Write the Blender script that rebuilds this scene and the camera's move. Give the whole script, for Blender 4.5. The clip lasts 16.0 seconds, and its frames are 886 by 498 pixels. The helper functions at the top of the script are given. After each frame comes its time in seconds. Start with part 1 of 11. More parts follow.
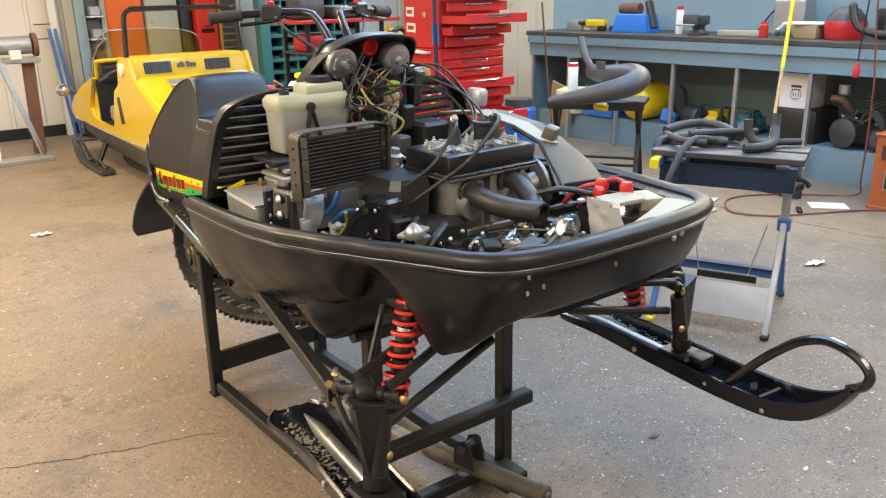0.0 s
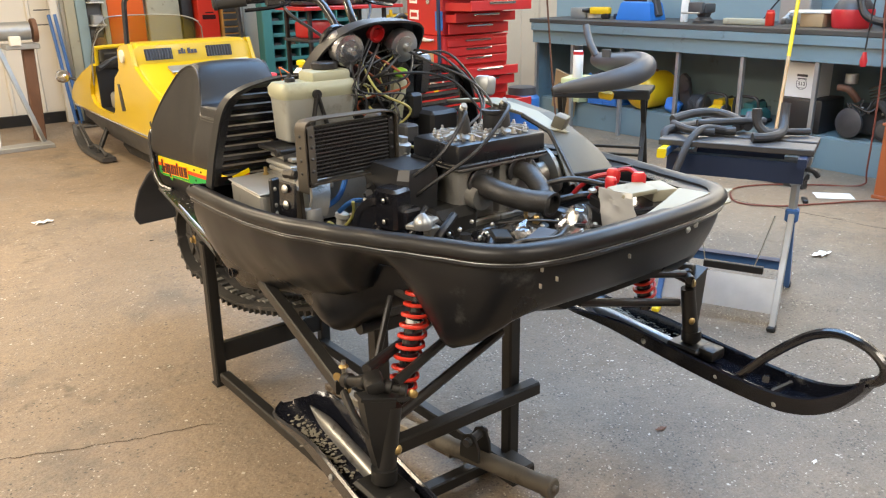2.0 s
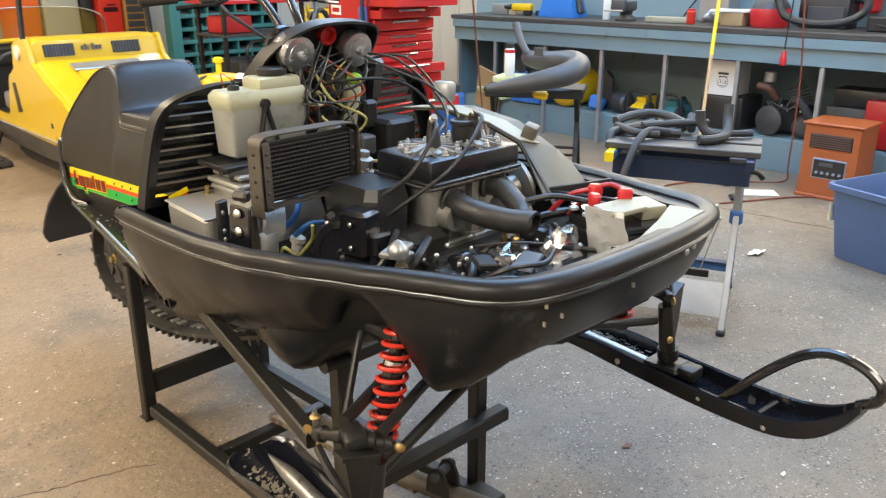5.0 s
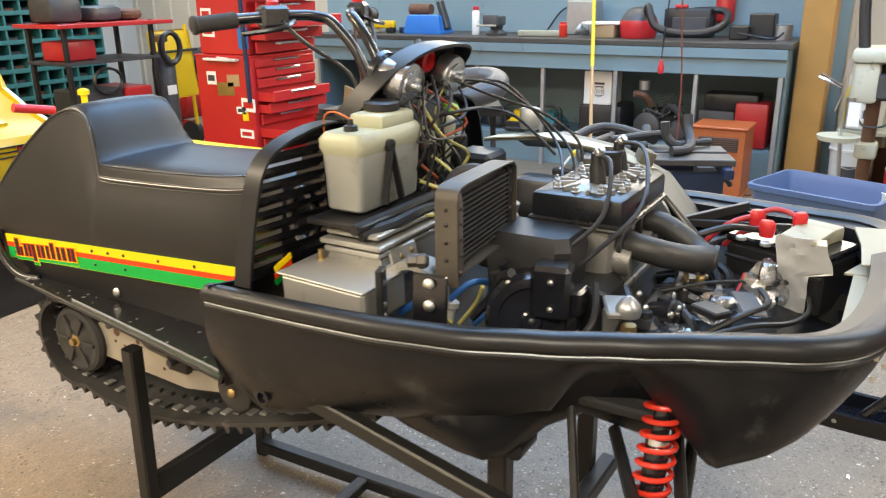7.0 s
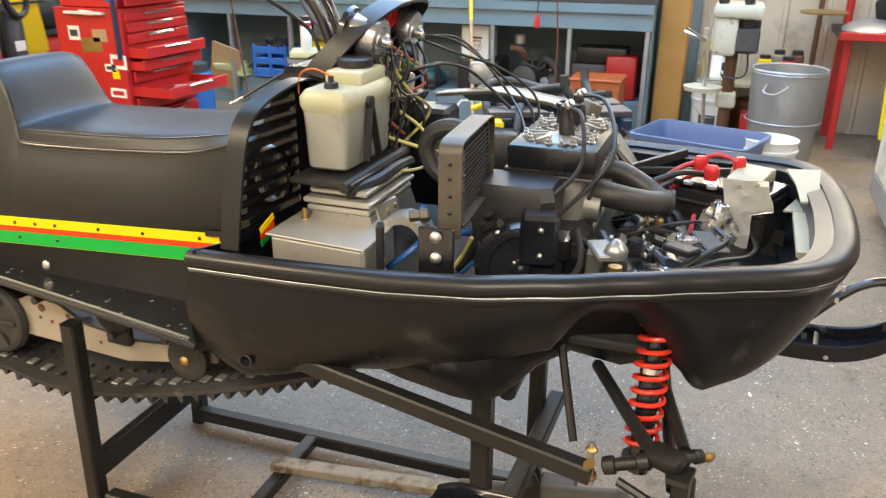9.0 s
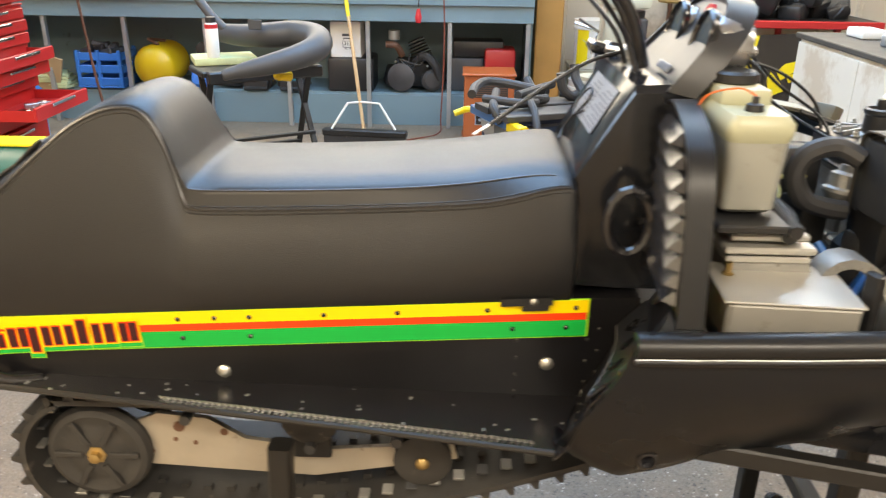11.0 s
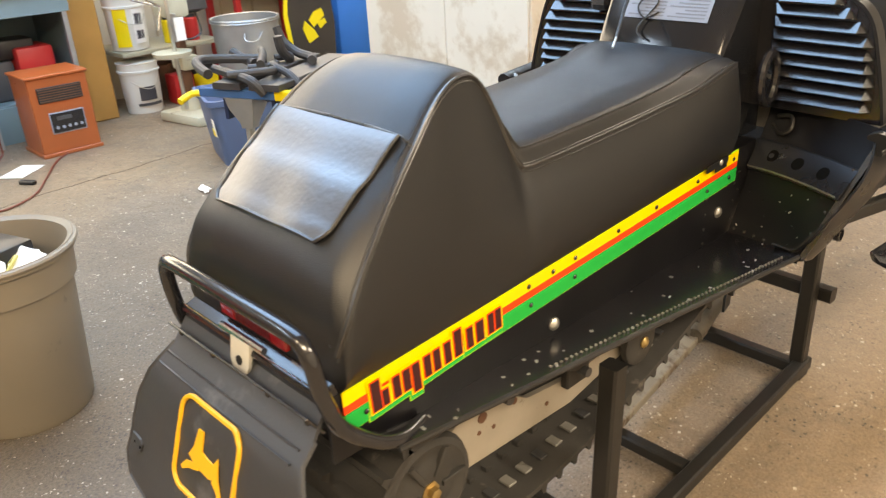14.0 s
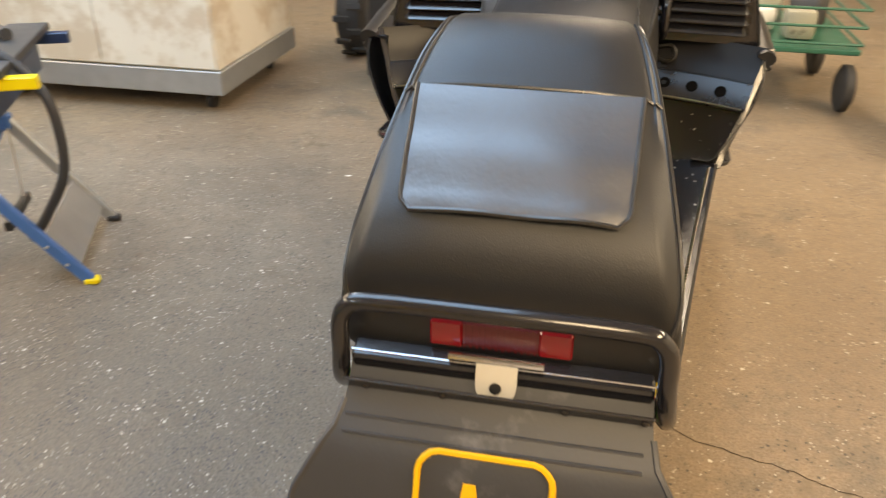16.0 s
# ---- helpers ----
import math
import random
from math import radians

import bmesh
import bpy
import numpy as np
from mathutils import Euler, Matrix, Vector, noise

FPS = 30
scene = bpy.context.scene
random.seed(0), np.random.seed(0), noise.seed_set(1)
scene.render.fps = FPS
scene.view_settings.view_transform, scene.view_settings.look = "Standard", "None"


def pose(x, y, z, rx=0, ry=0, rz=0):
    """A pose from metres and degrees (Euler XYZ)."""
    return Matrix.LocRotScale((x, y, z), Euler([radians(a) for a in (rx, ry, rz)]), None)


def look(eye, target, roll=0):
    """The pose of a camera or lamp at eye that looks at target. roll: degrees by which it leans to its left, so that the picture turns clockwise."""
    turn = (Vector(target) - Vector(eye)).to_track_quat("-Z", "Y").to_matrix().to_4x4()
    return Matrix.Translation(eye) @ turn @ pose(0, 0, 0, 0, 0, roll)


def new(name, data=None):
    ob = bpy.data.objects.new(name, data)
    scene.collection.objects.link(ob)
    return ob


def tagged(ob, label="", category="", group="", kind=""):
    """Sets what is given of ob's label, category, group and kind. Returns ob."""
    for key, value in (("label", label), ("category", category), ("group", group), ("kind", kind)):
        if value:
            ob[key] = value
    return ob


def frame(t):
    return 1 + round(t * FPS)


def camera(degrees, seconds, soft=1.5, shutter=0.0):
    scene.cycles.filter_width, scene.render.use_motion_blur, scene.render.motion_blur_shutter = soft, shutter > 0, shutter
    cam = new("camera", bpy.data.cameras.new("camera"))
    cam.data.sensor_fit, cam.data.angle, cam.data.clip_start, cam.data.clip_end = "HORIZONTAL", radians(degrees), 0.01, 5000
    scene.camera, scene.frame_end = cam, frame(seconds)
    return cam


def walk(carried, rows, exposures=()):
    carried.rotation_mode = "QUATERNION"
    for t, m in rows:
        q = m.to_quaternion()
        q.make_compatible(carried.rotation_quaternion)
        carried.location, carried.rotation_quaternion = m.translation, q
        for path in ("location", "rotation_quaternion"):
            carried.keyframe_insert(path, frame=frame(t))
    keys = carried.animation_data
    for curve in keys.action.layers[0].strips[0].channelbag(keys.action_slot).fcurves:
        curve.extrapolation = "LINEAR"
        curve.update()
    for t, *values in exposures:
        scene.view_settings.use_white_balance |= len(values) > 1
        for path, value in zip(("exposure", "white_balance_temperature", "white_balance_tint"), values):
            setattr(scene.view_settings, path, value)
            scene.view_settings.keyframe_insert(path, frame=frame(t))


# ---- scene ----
cam = camera(59.0, 16.0, 1.2, 0.4)
PATH = [
    (0, (0.026, 0.013, 1.448), (1.184, 1.519, 0.823), -1.2),
    (0.5, (0.023, 0.024, 1.446), (1.18, 1.528, 0.814), -1.1),
    (1, (0.024, 0.039, 1.442), (1.177, 1.543, 0.803), -1.1),
    (1.5, (0.031, 0.052, 1.441), (1.183, 1.554, 0.794), -1.1),
    (2, (0.028, 0.049, 1.444), (1.18, 1.548, 0.791), -1.0),
    (2.5, (0.014, 0.055, 1.44), (1.169, 1.551, 0.785), -1.0),
    (3, (0.014, 0.059, 1.44), (1.173, 1.551, 0.785), -0.9),
    (3.5, (0.021, 0.058, 1.443), (1.192, 1.541, 0.788), -0.7),
    (3.7, (0.018, 0.06, 1.441), (1.196, 1.538, 0.785), -0.5),
    (5.8, (0.061, 0.577, 1.461), (1.501, 1.794, 0.795), -1.0),
    (6, (0.024, 0.672, 1.457), (1.495, 1.853, 0.795), -1.3),
    (6.5, (-0.053, 0.92, 1.449), (1.503, 1.995, 0.798), -1.2),
    (7, (-0.201, 1.003, 1.454), (1.426, 1.979, 0.818), -0.8),
    (7.5, (-0.433, 1.075, 1.488), (1.227, 2.003, 0.871), -0.5),
    (8, (-0.486, 1.107, 1.479), (1.21, 1.964, 0.856), 0.1),
    (8.2, (-0.483, 1.087, 1.475), (1.227, 1.911, 0.846), 0.3),
    (10.3, (-0.084, 1.805, 1.433), (1.725, 2.06, 0.619), 1.0),
    (10.5, (-0.094, 1.937, 1.428), (1.741, 2.144, 0.659), 1.0),
    (11, (-0.213, 2.343, 1.443), (1.64, 2.376, 0.691), 0.9),
    (11.5, (-0.184, 2.655, 1.423), (1.667, 2.499, 0.68), 0.1),
    (12, (-0.199, 2.95, 1.426), (1.607, 2.511, 0.688), -0.3),
    (12.5, (-0.128, 3.131, 1.435), (1.595, 2.43, 0.7), -1.4),
    (13, (0.022, 3.294, 1.426), (1.623, 2.368, 0.664), -2.4),
    (13.5, (0.102, 3.554, 1.44), (1.564, 2.439, 0.653), -2.8),
    (14, (0.256, 3.746, 1.414), (1.589, 2.509, 0.581), -3.1),
    (14.5, (0.427, 3.916, 1.412), (1.59, 2.552, 0.526), -2.9),
    (15, (0.576, 4.141, 1.422), (1.545, 2.656, 0.498), -2.6),
    (15.5, (0.836, 4.133, 1.392), (1.584, 2.534, 0.451), -2.3),
    (16, (1.14, 4.081, 1.425), (1.488, 2.367, 0.455), 0.4),
]
TONE = [(0, 0.0, 6650, 13), (6, 0.05, 6550, 11), (9, 0.08, 6700, 12), (12.5, 0.12, 7000, 12), (14, 0.13, 7350, 13), (15, 0.04, 7900, 14), (16, -0.03, 8200, 14)]
walk(cam, [(t, look(eye, target, roll)) for t, eye, target, roll in PATH], TONE)

# ---- world, lamps, exposure ----
world = bpy.data.worlds.new("world")
scene.world = world
world.use_nodes = True
world.node_tree.nodes["Background"].inputs[0].default_value = (0.8, 0.9, 1.0, 1)
world.node_tree.nodes["Background"].inputs[1].default_value = 0.02


def area_lamp(name, at, aim, sx, sy, watts, colour):
    lamp = bpy.data.lights.new(name, "AREA")
    lamp.shape, lamp.size, lamp.size_y, lamp.energy, lamp.color = "RECTANGLE", sx, sy, watts, colour
    ob = new(name, lamp)
    ob.matrix_world = look(at, aim)
    return ob


COOL, BLUE, WARM = (0.56, 0.76, 1.0), (0.33, 0.60, 1.0), (1.0, 0.84, 0.60)
# ceiling lamps are out of view; the wide blue one is sized for reflections
for lx, ly, sx, sy, watts, colour in ((0.9, -1.6, 0.7, 2.4, 100, (1.0, 0.92, 0.8)), (4.0, -0.2, 0.7, 2.4, 88, COOL), (3.2, 2.6, 3.6, 2.4, 228, BLUE),
                                      (4.9, 7.2, 0.7, 2.4, 125, COOL), (0.8, 6.4, 0.7, 2.0, 120, WARM), (-2.3, 1.0, 0.7, 2.4, 205, (1.0, 0.91, 0.76)), (-1.6, 5.2, 0.7, 2.4, 255, WARM)):
    area_lamp("ceiling_lamp", (lx, ly, 3.55), (lx, ly, 0), sx, sy, watts, colour)
# unseen source added over the bench, set to give seat and dash their sheen
area_lamp("unseen_bench_light", (6.2, 2.1, 2.62), (1.2, 2.1, 0.9), 6.4, 0.9, 180, (1.0, 0.90, 0.72))


# ---- mesh helpers ----
def bm_new():
    return bmesh.new()


def add_box(bm, c, s, bev=0.0, rot=(0, 0, 0), seg=1):
    m = Matrix.LocRotScale(Vector(c), Euler([radians(a) for a in rot]), Vector(s))
    vs = bmesh.ops.create_cube(bm, size=1.0, matrix=m)["verts"]
    if bev > 0:
        es = list({e for v in vs for e in v.link_edges})
        bmesh.ops.bevel(bm, geom=es, offset=bev, segments=seg, affect="EDGES", profile=0.5)
    return bm


def frame_of(d):
    d = Vector(d).normalized()
    a = Vector((0, 0, 1)) if abs(d.z) < 0.9 else Vector((0, 1, 0))
    u = d.cross(a).normalized()
    return u, d.cross(u).normalized()


def add_loft(bm, rings, closed=True, caps=True):
    rows = [[bm.verts.new(p) for p in r] for r in rings]
    n = len(rows[0])
    for a, b in zip(rows, rows[1:]):
        for i in range(n if closed else n - 1):
            j = (i + 1) % n
            bm.faces.new((a[i], a[j], b[j], b[i]))
    if caps and closed:
        bm.faces.new(rows[0][::-1])
        bm.faces.new(rows[-1])
    return bm


def add_cyl(bm, p0, p1, r0, r1=None, n=16, caps=True):
    p0, p1 = Vector(p0), Vector(p1)
    r1 = r0 if r1 is None else r1
    u, v = frame_of(p1 - p0)
    ring = lambda c, r: [c + r * (math.cos(k * math.tau / n) * u + math.sin(k * math.tau / n) * v) for k in range(n)]
    return add_loft(bm, [ring(p0, r0), ring(p1, r1)], True, caps)


def add_lathe(bm, base, axis, prof, n=20):
    """prof: rows of (distance along axis, radius)."""
    base, axis = Vector(base), Vector(axis).normalized()
    u, v = frame_of(axis)
    rings = [[base + a * axis + r * (math.cos(k * math.tau / n) * u + math.sin(k * math.tau / n) * v) for k in range(n)] for a, r in prof]
    return add_loft(bm, rings, True, True)


def smooth_path(pts, sub=5, closed=False):
    pts = [Vector(p) for p in pts]
    n = len(pts)
    out = []
    for i in range(n if closed else n - 1):
        g = lambda k: pts[k % n] if closed else pts[min(max(k, 0), n - 1)]
        p0, p1, p2, p3 = g(i - 1), g(i), g(i + 1), g(i + 2)
        for k in range(sub):
            t = k / sub
            out.append(0.5 * (2 * p1 + (p2 - p0) * t + (2 * p0 - 5 * p1 + 4 * p2 - p3) * t * t + (3 * p1 - p0 - 3 * p2 + p3) * t ** 3))
    if not closed:
        out.append(pts[-1])
    return out


def add_tube(bm, pts, r, n=8, closed=False, sub=0, radii=None):
    pts = smooth_path(pts, sub, closed) if sub else [Vector(p) for p in pts]
    m = len(pts)
    rings, u = [], None
    for i, p in enumerate(pts):
        a = pts[(i - 1) % m] if closed else pts[max(i - 1, 0)]
        b = pts[(i + 1) % m] if closed else pts[min(i + 1, m - 1)]
        d = (b - a).normalized() if (b - a).length > 1e-9 else Vector((0, 0, 1))
        u = frame_of(d)[0] if u is None else (u - d * u.dot(d)).normalized()
        v = d.cross(u)
        rr = r if radii is None else radii[min(int(i * len(radii) / m), len(radii) - 1)]
        rings.append([p + rr * (math.cos(k * math.tau / n) * u + math.sin(k * math.tau / n) * v) for k in range(n)])
    if closed:
        rings.append(rings[0])
        rows = [[bm.verts.new(q) for q in r_] for r_ in rings[:-1]]
        rows.append(rows[0])
        for a, b in zip(rows, rows[1:]):
            for i in range(n):
                j = (i + 1) % n
                bm.faces.new((a[i], a[j], b[j], b[i]))
        return bm
    return add_loft(bm, rings, True, True)


def add_prism(bm, poly, place, depth):
    """poly: rows (a, b); place(a, b, c) -> point; extruded over c from 0 to depth."""
    lo = [bm.verts.new(place(a, b, 0.0)) for a, b in poly]
    hi = [bm.verts.new(place(a, b, depth)) for a, b in poly]
    n = len(poly)
    bm.faces.new(lo[::-1])
    bm.faces.new(hi)
    for i in range(n):
        j = (i + 1) % n
        bm.faces.new((lo[i], lo[j], hi[j], hi[i]))
    return bm


def add_sphere(bm, c, r, n=12, squash=(1, 1, 1)):
    m = Matrix.LocRotScale(Vector(c), None, Vector((r * squash[0], r * squash[1], r * squash[2])))
    bmesh.ops.create_uvsphere(bm, u_segments=n, v_segments=max(6, n // 2), radius=1.0, matrix=m)
    return bm


def add_beam(bm, p0, p1, w, h=None, up=(0, 0, 1)):
    """A square bar from p0 to p1."""
    p0, p1 = Vector(p0), Vector(p1)
    d = (p1 - p0).normalized()
    up = Vector(up)
    if abs(d.dot(up)) > 0.95:
        up = Vector((0, 1, 0))
    s = d.cross(up).normalized()
    t = s.cross(d)
    h = w if h is None else h
    c = 0.12 * min(w, h)
    sec = [(-w / 2 + c, -h / 2), (w / 2 - c, -h / 2), (w / 2, -h / 2 + c), (w / 2, h / 2 - c),
           (w / 2 - c, h / 2), (-w / 2 + c, h / 2), (-w / 2, h / 2 - c), (-w / 2, -h / 2 + c)]
    return add_loft(bm, [[p + a * s + b * t for a, b in sec] for p in (p0, p1)])


def add_sheet(bm, grid, thick):
    """A sheet from rows of points, given thickness along its normals."""
    rows = len(grid)
    cols = len(grid[0])
    nrm = []
    for i in range(rows):
        line = []
        for j in range(cols):
            a = Vector(grid[min(i + 1, rows - 1)][j]) - Vector(grid[max(i - 1, 0)][j])
            b = Vector(grid[i][min(j + 1, cols - 1)]) - Vector(grid[i][max(j - 1, 0)])
            line.append(a.cross(b).normalized())
        nrm.append(line)
    top = [[bm.verts.new(Vector(grid[i][j]) + nrm[i][j] * thick / 2) for j in range(cols)] for i in range(rows)]
    bot = [[bm.verts.new(Vector(grid[i][j]) - nrm[i][j] * thick / 2) for j in range(cols)] for i in range(rows)]
    for i in range(rows - 1):
        for j in range(cols - 1):
            bm.faces.new((top[i][j], top[i + 1][j], top[i + 1][j + 1], top[i][j + 1]))
            bm.faces.new((bot[i][j], bot[i][j + 1], bot[i + 1][j + 1], bot[i + 1][j]))
    for i in range(rows - 1):
        for j in (0, cols - 1):
            bm.faces.new((top[i][j], bot[i][j], bot[i + 1][j], top[i + 1][j]))
    for j in range(cols - 1):
        for i in (0, rows - 1):
            bm.faces.new((top[i][j], top[i][j + 1], bot[i][j + 1], bot[i][j]))
    return bm


def mesh_of(name, bm, material, sharp=32):
    bmesh.ops.recalc_face_normals(bm, faces=bm.faces)
    lim = radians(sharp)
    for f in bm.faces:
        f.smooth = True
    for e in bm.edges:
        e.smooth = len(e.link_faces) == 2 and e.calc_face_angle(0.0) < lim
    me = bpy.data.meshes.new(name)
    bm.to_mesh(me)
    bm.free()
    me.materials.append(material)
    return me


BASES = {}


def thing(name, at=(0, 0, 0), label="", category="", group="", kind="", turn=0.0, local=False):
    """An empty at the base of a thing. local: its parts are given in its own axes, else in the world's."""
    ob = new(name)
    ob.empty_display_size = 0.05
    ob.matrix_basis = pose(*at, 0, 0, turn)
    BASES[ob.name] = Vector((0, 0, 0)) if local else Vector(at)
    return tagged(ob, label, category, group, kind)


def part(name, bm, material, parent, label="", sharp=32):
    off = BASES.get(parent.name, Vector((0, 0, 0)))
    if off.length > 0:
        bmesh.ops.translate(bm, verts=bm.verts, vec=-off)
    ob = new(name, mesh_of(name, bm, material, sharp))
    ob.parent = parent
    BASES[ob.name] = off
    return tagged(ob, label)


def solid(name, bm, material, label="", category="", group="", kind="", sharp=32):
    """A thing of one mesh, in the world's axes, with its origin at its base."""
    lo = Vector([min(v.co[k] for v in bm.verts) for k in range(3)])
    hi = Vector([max(v.co[k] for v in bm.verts) for k in range(3)])
    at = Vector(((lo.x + hi.x) / 2, (lo.y + hi.y) / 2, lo.z))
    bmesh.ops.translate(bm, verts=bm.verts, vec=-at)
    ob = new(name, mesh_of(name, bm, material, sharp))
    ob.location = at
    BASES[ob.name] = at
    return tagged(ob, label, category, group, kind)


# ---- materials ----
def mat(name, col, rough=0.5, metal=0.0, var=0.12, scale=6.0, bump=0.08, bscale=90.0, dirt=None, dirt_at=0.62, dscale=4.0, spec=0.5, rvar=0.12, coat=0.0, coat_rough=0.05):
    m = bpy.data.materials.new(name)
    m.use_nodes = True
    nt = m.node_tree
    nd, ln = nt.nodes, nt.links
    bsdf = nd["Principled BSDF"]
    tc = nd.new("ShaderNodeTexCoord")
    n1 = nd.new("ShaderNodeTexNoise")
    n1.inputs["Scale"].default_value, n1.inputs["Detail"].default_value = scale, 5.0
    ln.new(tc.outputs["Object"], n1.inputs["Vector"])
    mix = nd.new("ShaderNodeMix")
    mix.data_type = "RGBA"
    mix.inputs[6].default_value = (*[max(c * (1 - var), 0) for c in col], 1)
    mix.inputs[7].default_value = (*[min(c * (1 + var), 1) for c in col], 1)
    ln.new(n1.outputs["Fac"], mix.inputs[0])
    out = mix.outputs[2]
    n2 = nd.new("ShaderNodeTexNoise")
    n2.inputs["Scale"].default_value, n2.inputs["Detail"].default_value = bscale, 4.0
    ln.new(tc.outputs["Object"], n2.inputs["Vector"])
    if dirt is not None:
        n3 = nd.new("ShaderNodeTexNoise")
        n3.inputs["Scale"].default_value, n3.inputs["Detail"].default_value, n3.inputs["Roughness"].default_value = dscale, 8.0, 0.68
        ln.new(tc.outputs["Object"], n3.inputs["Vector"])
        rmp = nd.new("ShaderNodeMapRange")
        rmp.inputs["From Min"].default_value, rmp.inputs["From Max"].default_value = dirt_at, dirt_at + 0.09
        ln.new(n3.outputs["Fac"], rmp.inputs["Value"])
        mx = nd.new("ShaderNodeMix")
        mx.data_type = "RGBA"
        mx.inputs[7].default_value = (*dirt, 1)
        ln.new(rmp.outputs["Result"], mx.inputs[0])
        ln.new(out, mx.inputs[6])
        out = mx.outputs[2]
    ln.new(out, bsdf.inputs["Base Color"])
    rr = nd.new("ShaderNodeMapRange")
    rr.inputs["To Min"].default_value, rr.inputs["To Max"].default_value = max(rough - rvar, 0.03), min(rough + rvar, 1.0)
    ln.new(n1.outputs["Fac"], rr.inputs["Value"])
    ln.new(rr.outputs["Result"], bsdf.inputs["Roughness"])
    bsdf.inputs["Metallic"].default_value = metal
    bsdf.inputs["Specular IOR Level"].default_value = spec
    bsdf.inputs["Coat Weight"].default_value = coat
    bsdf.inputs["Coat Roughness"].default_value = coat_rough
    if bump > 0:
        b = nd.new("ShaderNodeBump")
        b.inputs["Strength"].default_value, b.inputs["Distance"].default_value = bump, 0.002
        ln.new(n2.outputs["Fac"], b.inputs["Height"])
        ln.new(b.outputs["Normal"], bsdf.inputs["Normal"])
    return m


M_HULL = mat("black_moulded_plastic", (0.0066, 0.0078, 0.0104), 0.31, var=0.2, scale=3, bump=0.05, bscale=200, dirt=(0.060, 0.060, 0.060), dirt_at=0.60, dscale=4.2, rvar=0.25, spec=0.36)
M_LIP = mat("black_rubber_trim", (0.011, 0.0115, 0.013), 0.36, var=0.2, bump=0.03, spec=0.38)
M_SEAT = mat("black_vinyl", (0.0085, 0.0090, 0.0105), 0.41, var=0.12, scale=5, bump=0.26, bscale=520, rvar=0.06, spec=0.58)
# pouch vinyl is blued and lifted: the overhead lamp's sheen put into its colour
M_POUCH = mat("creased_black_vinyl", (0.018, 0.022, 0.033), 0.42, var=0.12, scale=9, bump=0.50, bscale=85, rvar=0.06, spec=1.0, coat=1.0, coat_rough=0.46)
M_PIPING = mat("black_vinyl_piping", (0.022, 0.022, 0.023), 0.30, bump=0.05, spec=0.8)
M_BLACKPAINT = mat("satin_black_paint", (0.0095, 0.0095, 0.012), 0.23, var=0.25, scale=9, spec=0.9, coat=0.3, coat_rough=0.2, bump=0.06, bscale=140, dirt=(0.16, 0.155, 0.15), dirt_at=0.735, dscale=26)
M_TUNNEL = mat("chipped_black_tunnel_paint", (0.0055, 0.0055, 0.007), 0.36, var=0.3, scale=9, spec=0.34, bump=0.08, bscale=140, dirt=(0.14, 0.135, 0.13), dirt_at=0.75, dscale=26)
M_STRIP = mat("scratched_black_strip", (0.011, 0.012, 0.015), 0.30, 0.0, var=0.3, scale=12, bump=0.12, bscale=90, dirt=(0.11, 0.11, 0.12), dirt_at=0.67, dscale=22, spec=0.5)
M_BLACKGLOSS = mat("gloss_black_paint", (0.012, 0.012, 0.015), 0.2, var=0.2, bump=0.02, coat=0.4)
M_STEEL_BLACK = mat("worn_black_steel", (0.018, 0.0175, 0.017), 0.42, 0.2, var=0.3, scale=10, bump=0.15, bscale=120, dirt=(0.11, 0.085, 0.065), dirt_at=0.66, dscale=9)
M_RUBBER = mat("worn_rubber", (0.034, 0.032, 0.030), 0.72, var=0.3, scale=20, bump=0.3, bscale=150, dirt=(0.13, 0.115, 0.10), dirt_at=0.62, dscale=14)
M_HOSE = mat("grey_rubber_hose", (0.034, 0.034, 0.036), 0.55, var=0.25, scale=20, bump=0.1)
M_ALU = mat("cast_aluminium", (0.31, 0.305, 0.285), 0.46, 0.6, var=0.3, scale=18, bump=0.42, bscale=160, dirt=(0.11, 0.10, 0.085), dirt_at=0.60, dscale=18)
M_ALU_RAIL = mat("oiled_aluminium", (0.46, 0.42, 0.35), 0.45, 0.55, var=0.25, scale=12, bump=0.1, dirt=(0.12, 0.08, 0.05), dirt_at=0.62, dscale=14)
M_WORNSTRAP = mat("worn_brown_steel", (0.085, 0.074, 0.060), 0.50, 0.35, var=0.35, scale=18, bump=0.2, bscale=150, dirt=(0.20, 0.185, 0.155), dirt_at=0.60, dscale=20)
M_CASTIRON = mat("grey_cast_iron", (0.060, 0.058, 0.056), 0.46, 0.45, var=0.3, scale=22, bump=0.35, bscale=220, dirt=(0.13, 0.12, 0.11), dirt_at=0.62, dscale=24)
M_DARKMETAL = mat("dark_cast_metal", (0.075, 0.075, 0.078), 0.48, 0.5, var=0.35, scale=16, bump=0.25, bscale=140, dirt=(0.15, 0.14, 0.125), dirt_at=0.66, dscale=22)
M_GAUGE = mat("dull_gauge_can", (0.42, 0.43, 0.45), 0.26, 0.9, var=0.2, bump=0.03)
M_CHROME = mat("chrome", (0.72, 0.73, 0.75), 0.14, 1.0, var=0.08, bump=0.02, dirt=(0.25, 0.22, 0.18), dirt_at=0.70, dscale=20)
M_ZINC = mat("zinc_steel", (0.55, 0.54, 0.50), 0.35, 0.9, var=0.15, bump=0.05)
M_BRASS = mat("brass", (0.46, 0.33, 0.14), 0.40, 0.9, var=0.2, bump=0.05)
M_SKI = mat("dusty_black_enamel", (0.009, 0.010, 0.015), 0.2, var=0.3, scale=8, bump=0.05, dirt=(0.12, 0.115, 0.10), dirt_at=0.63, dscale=8)
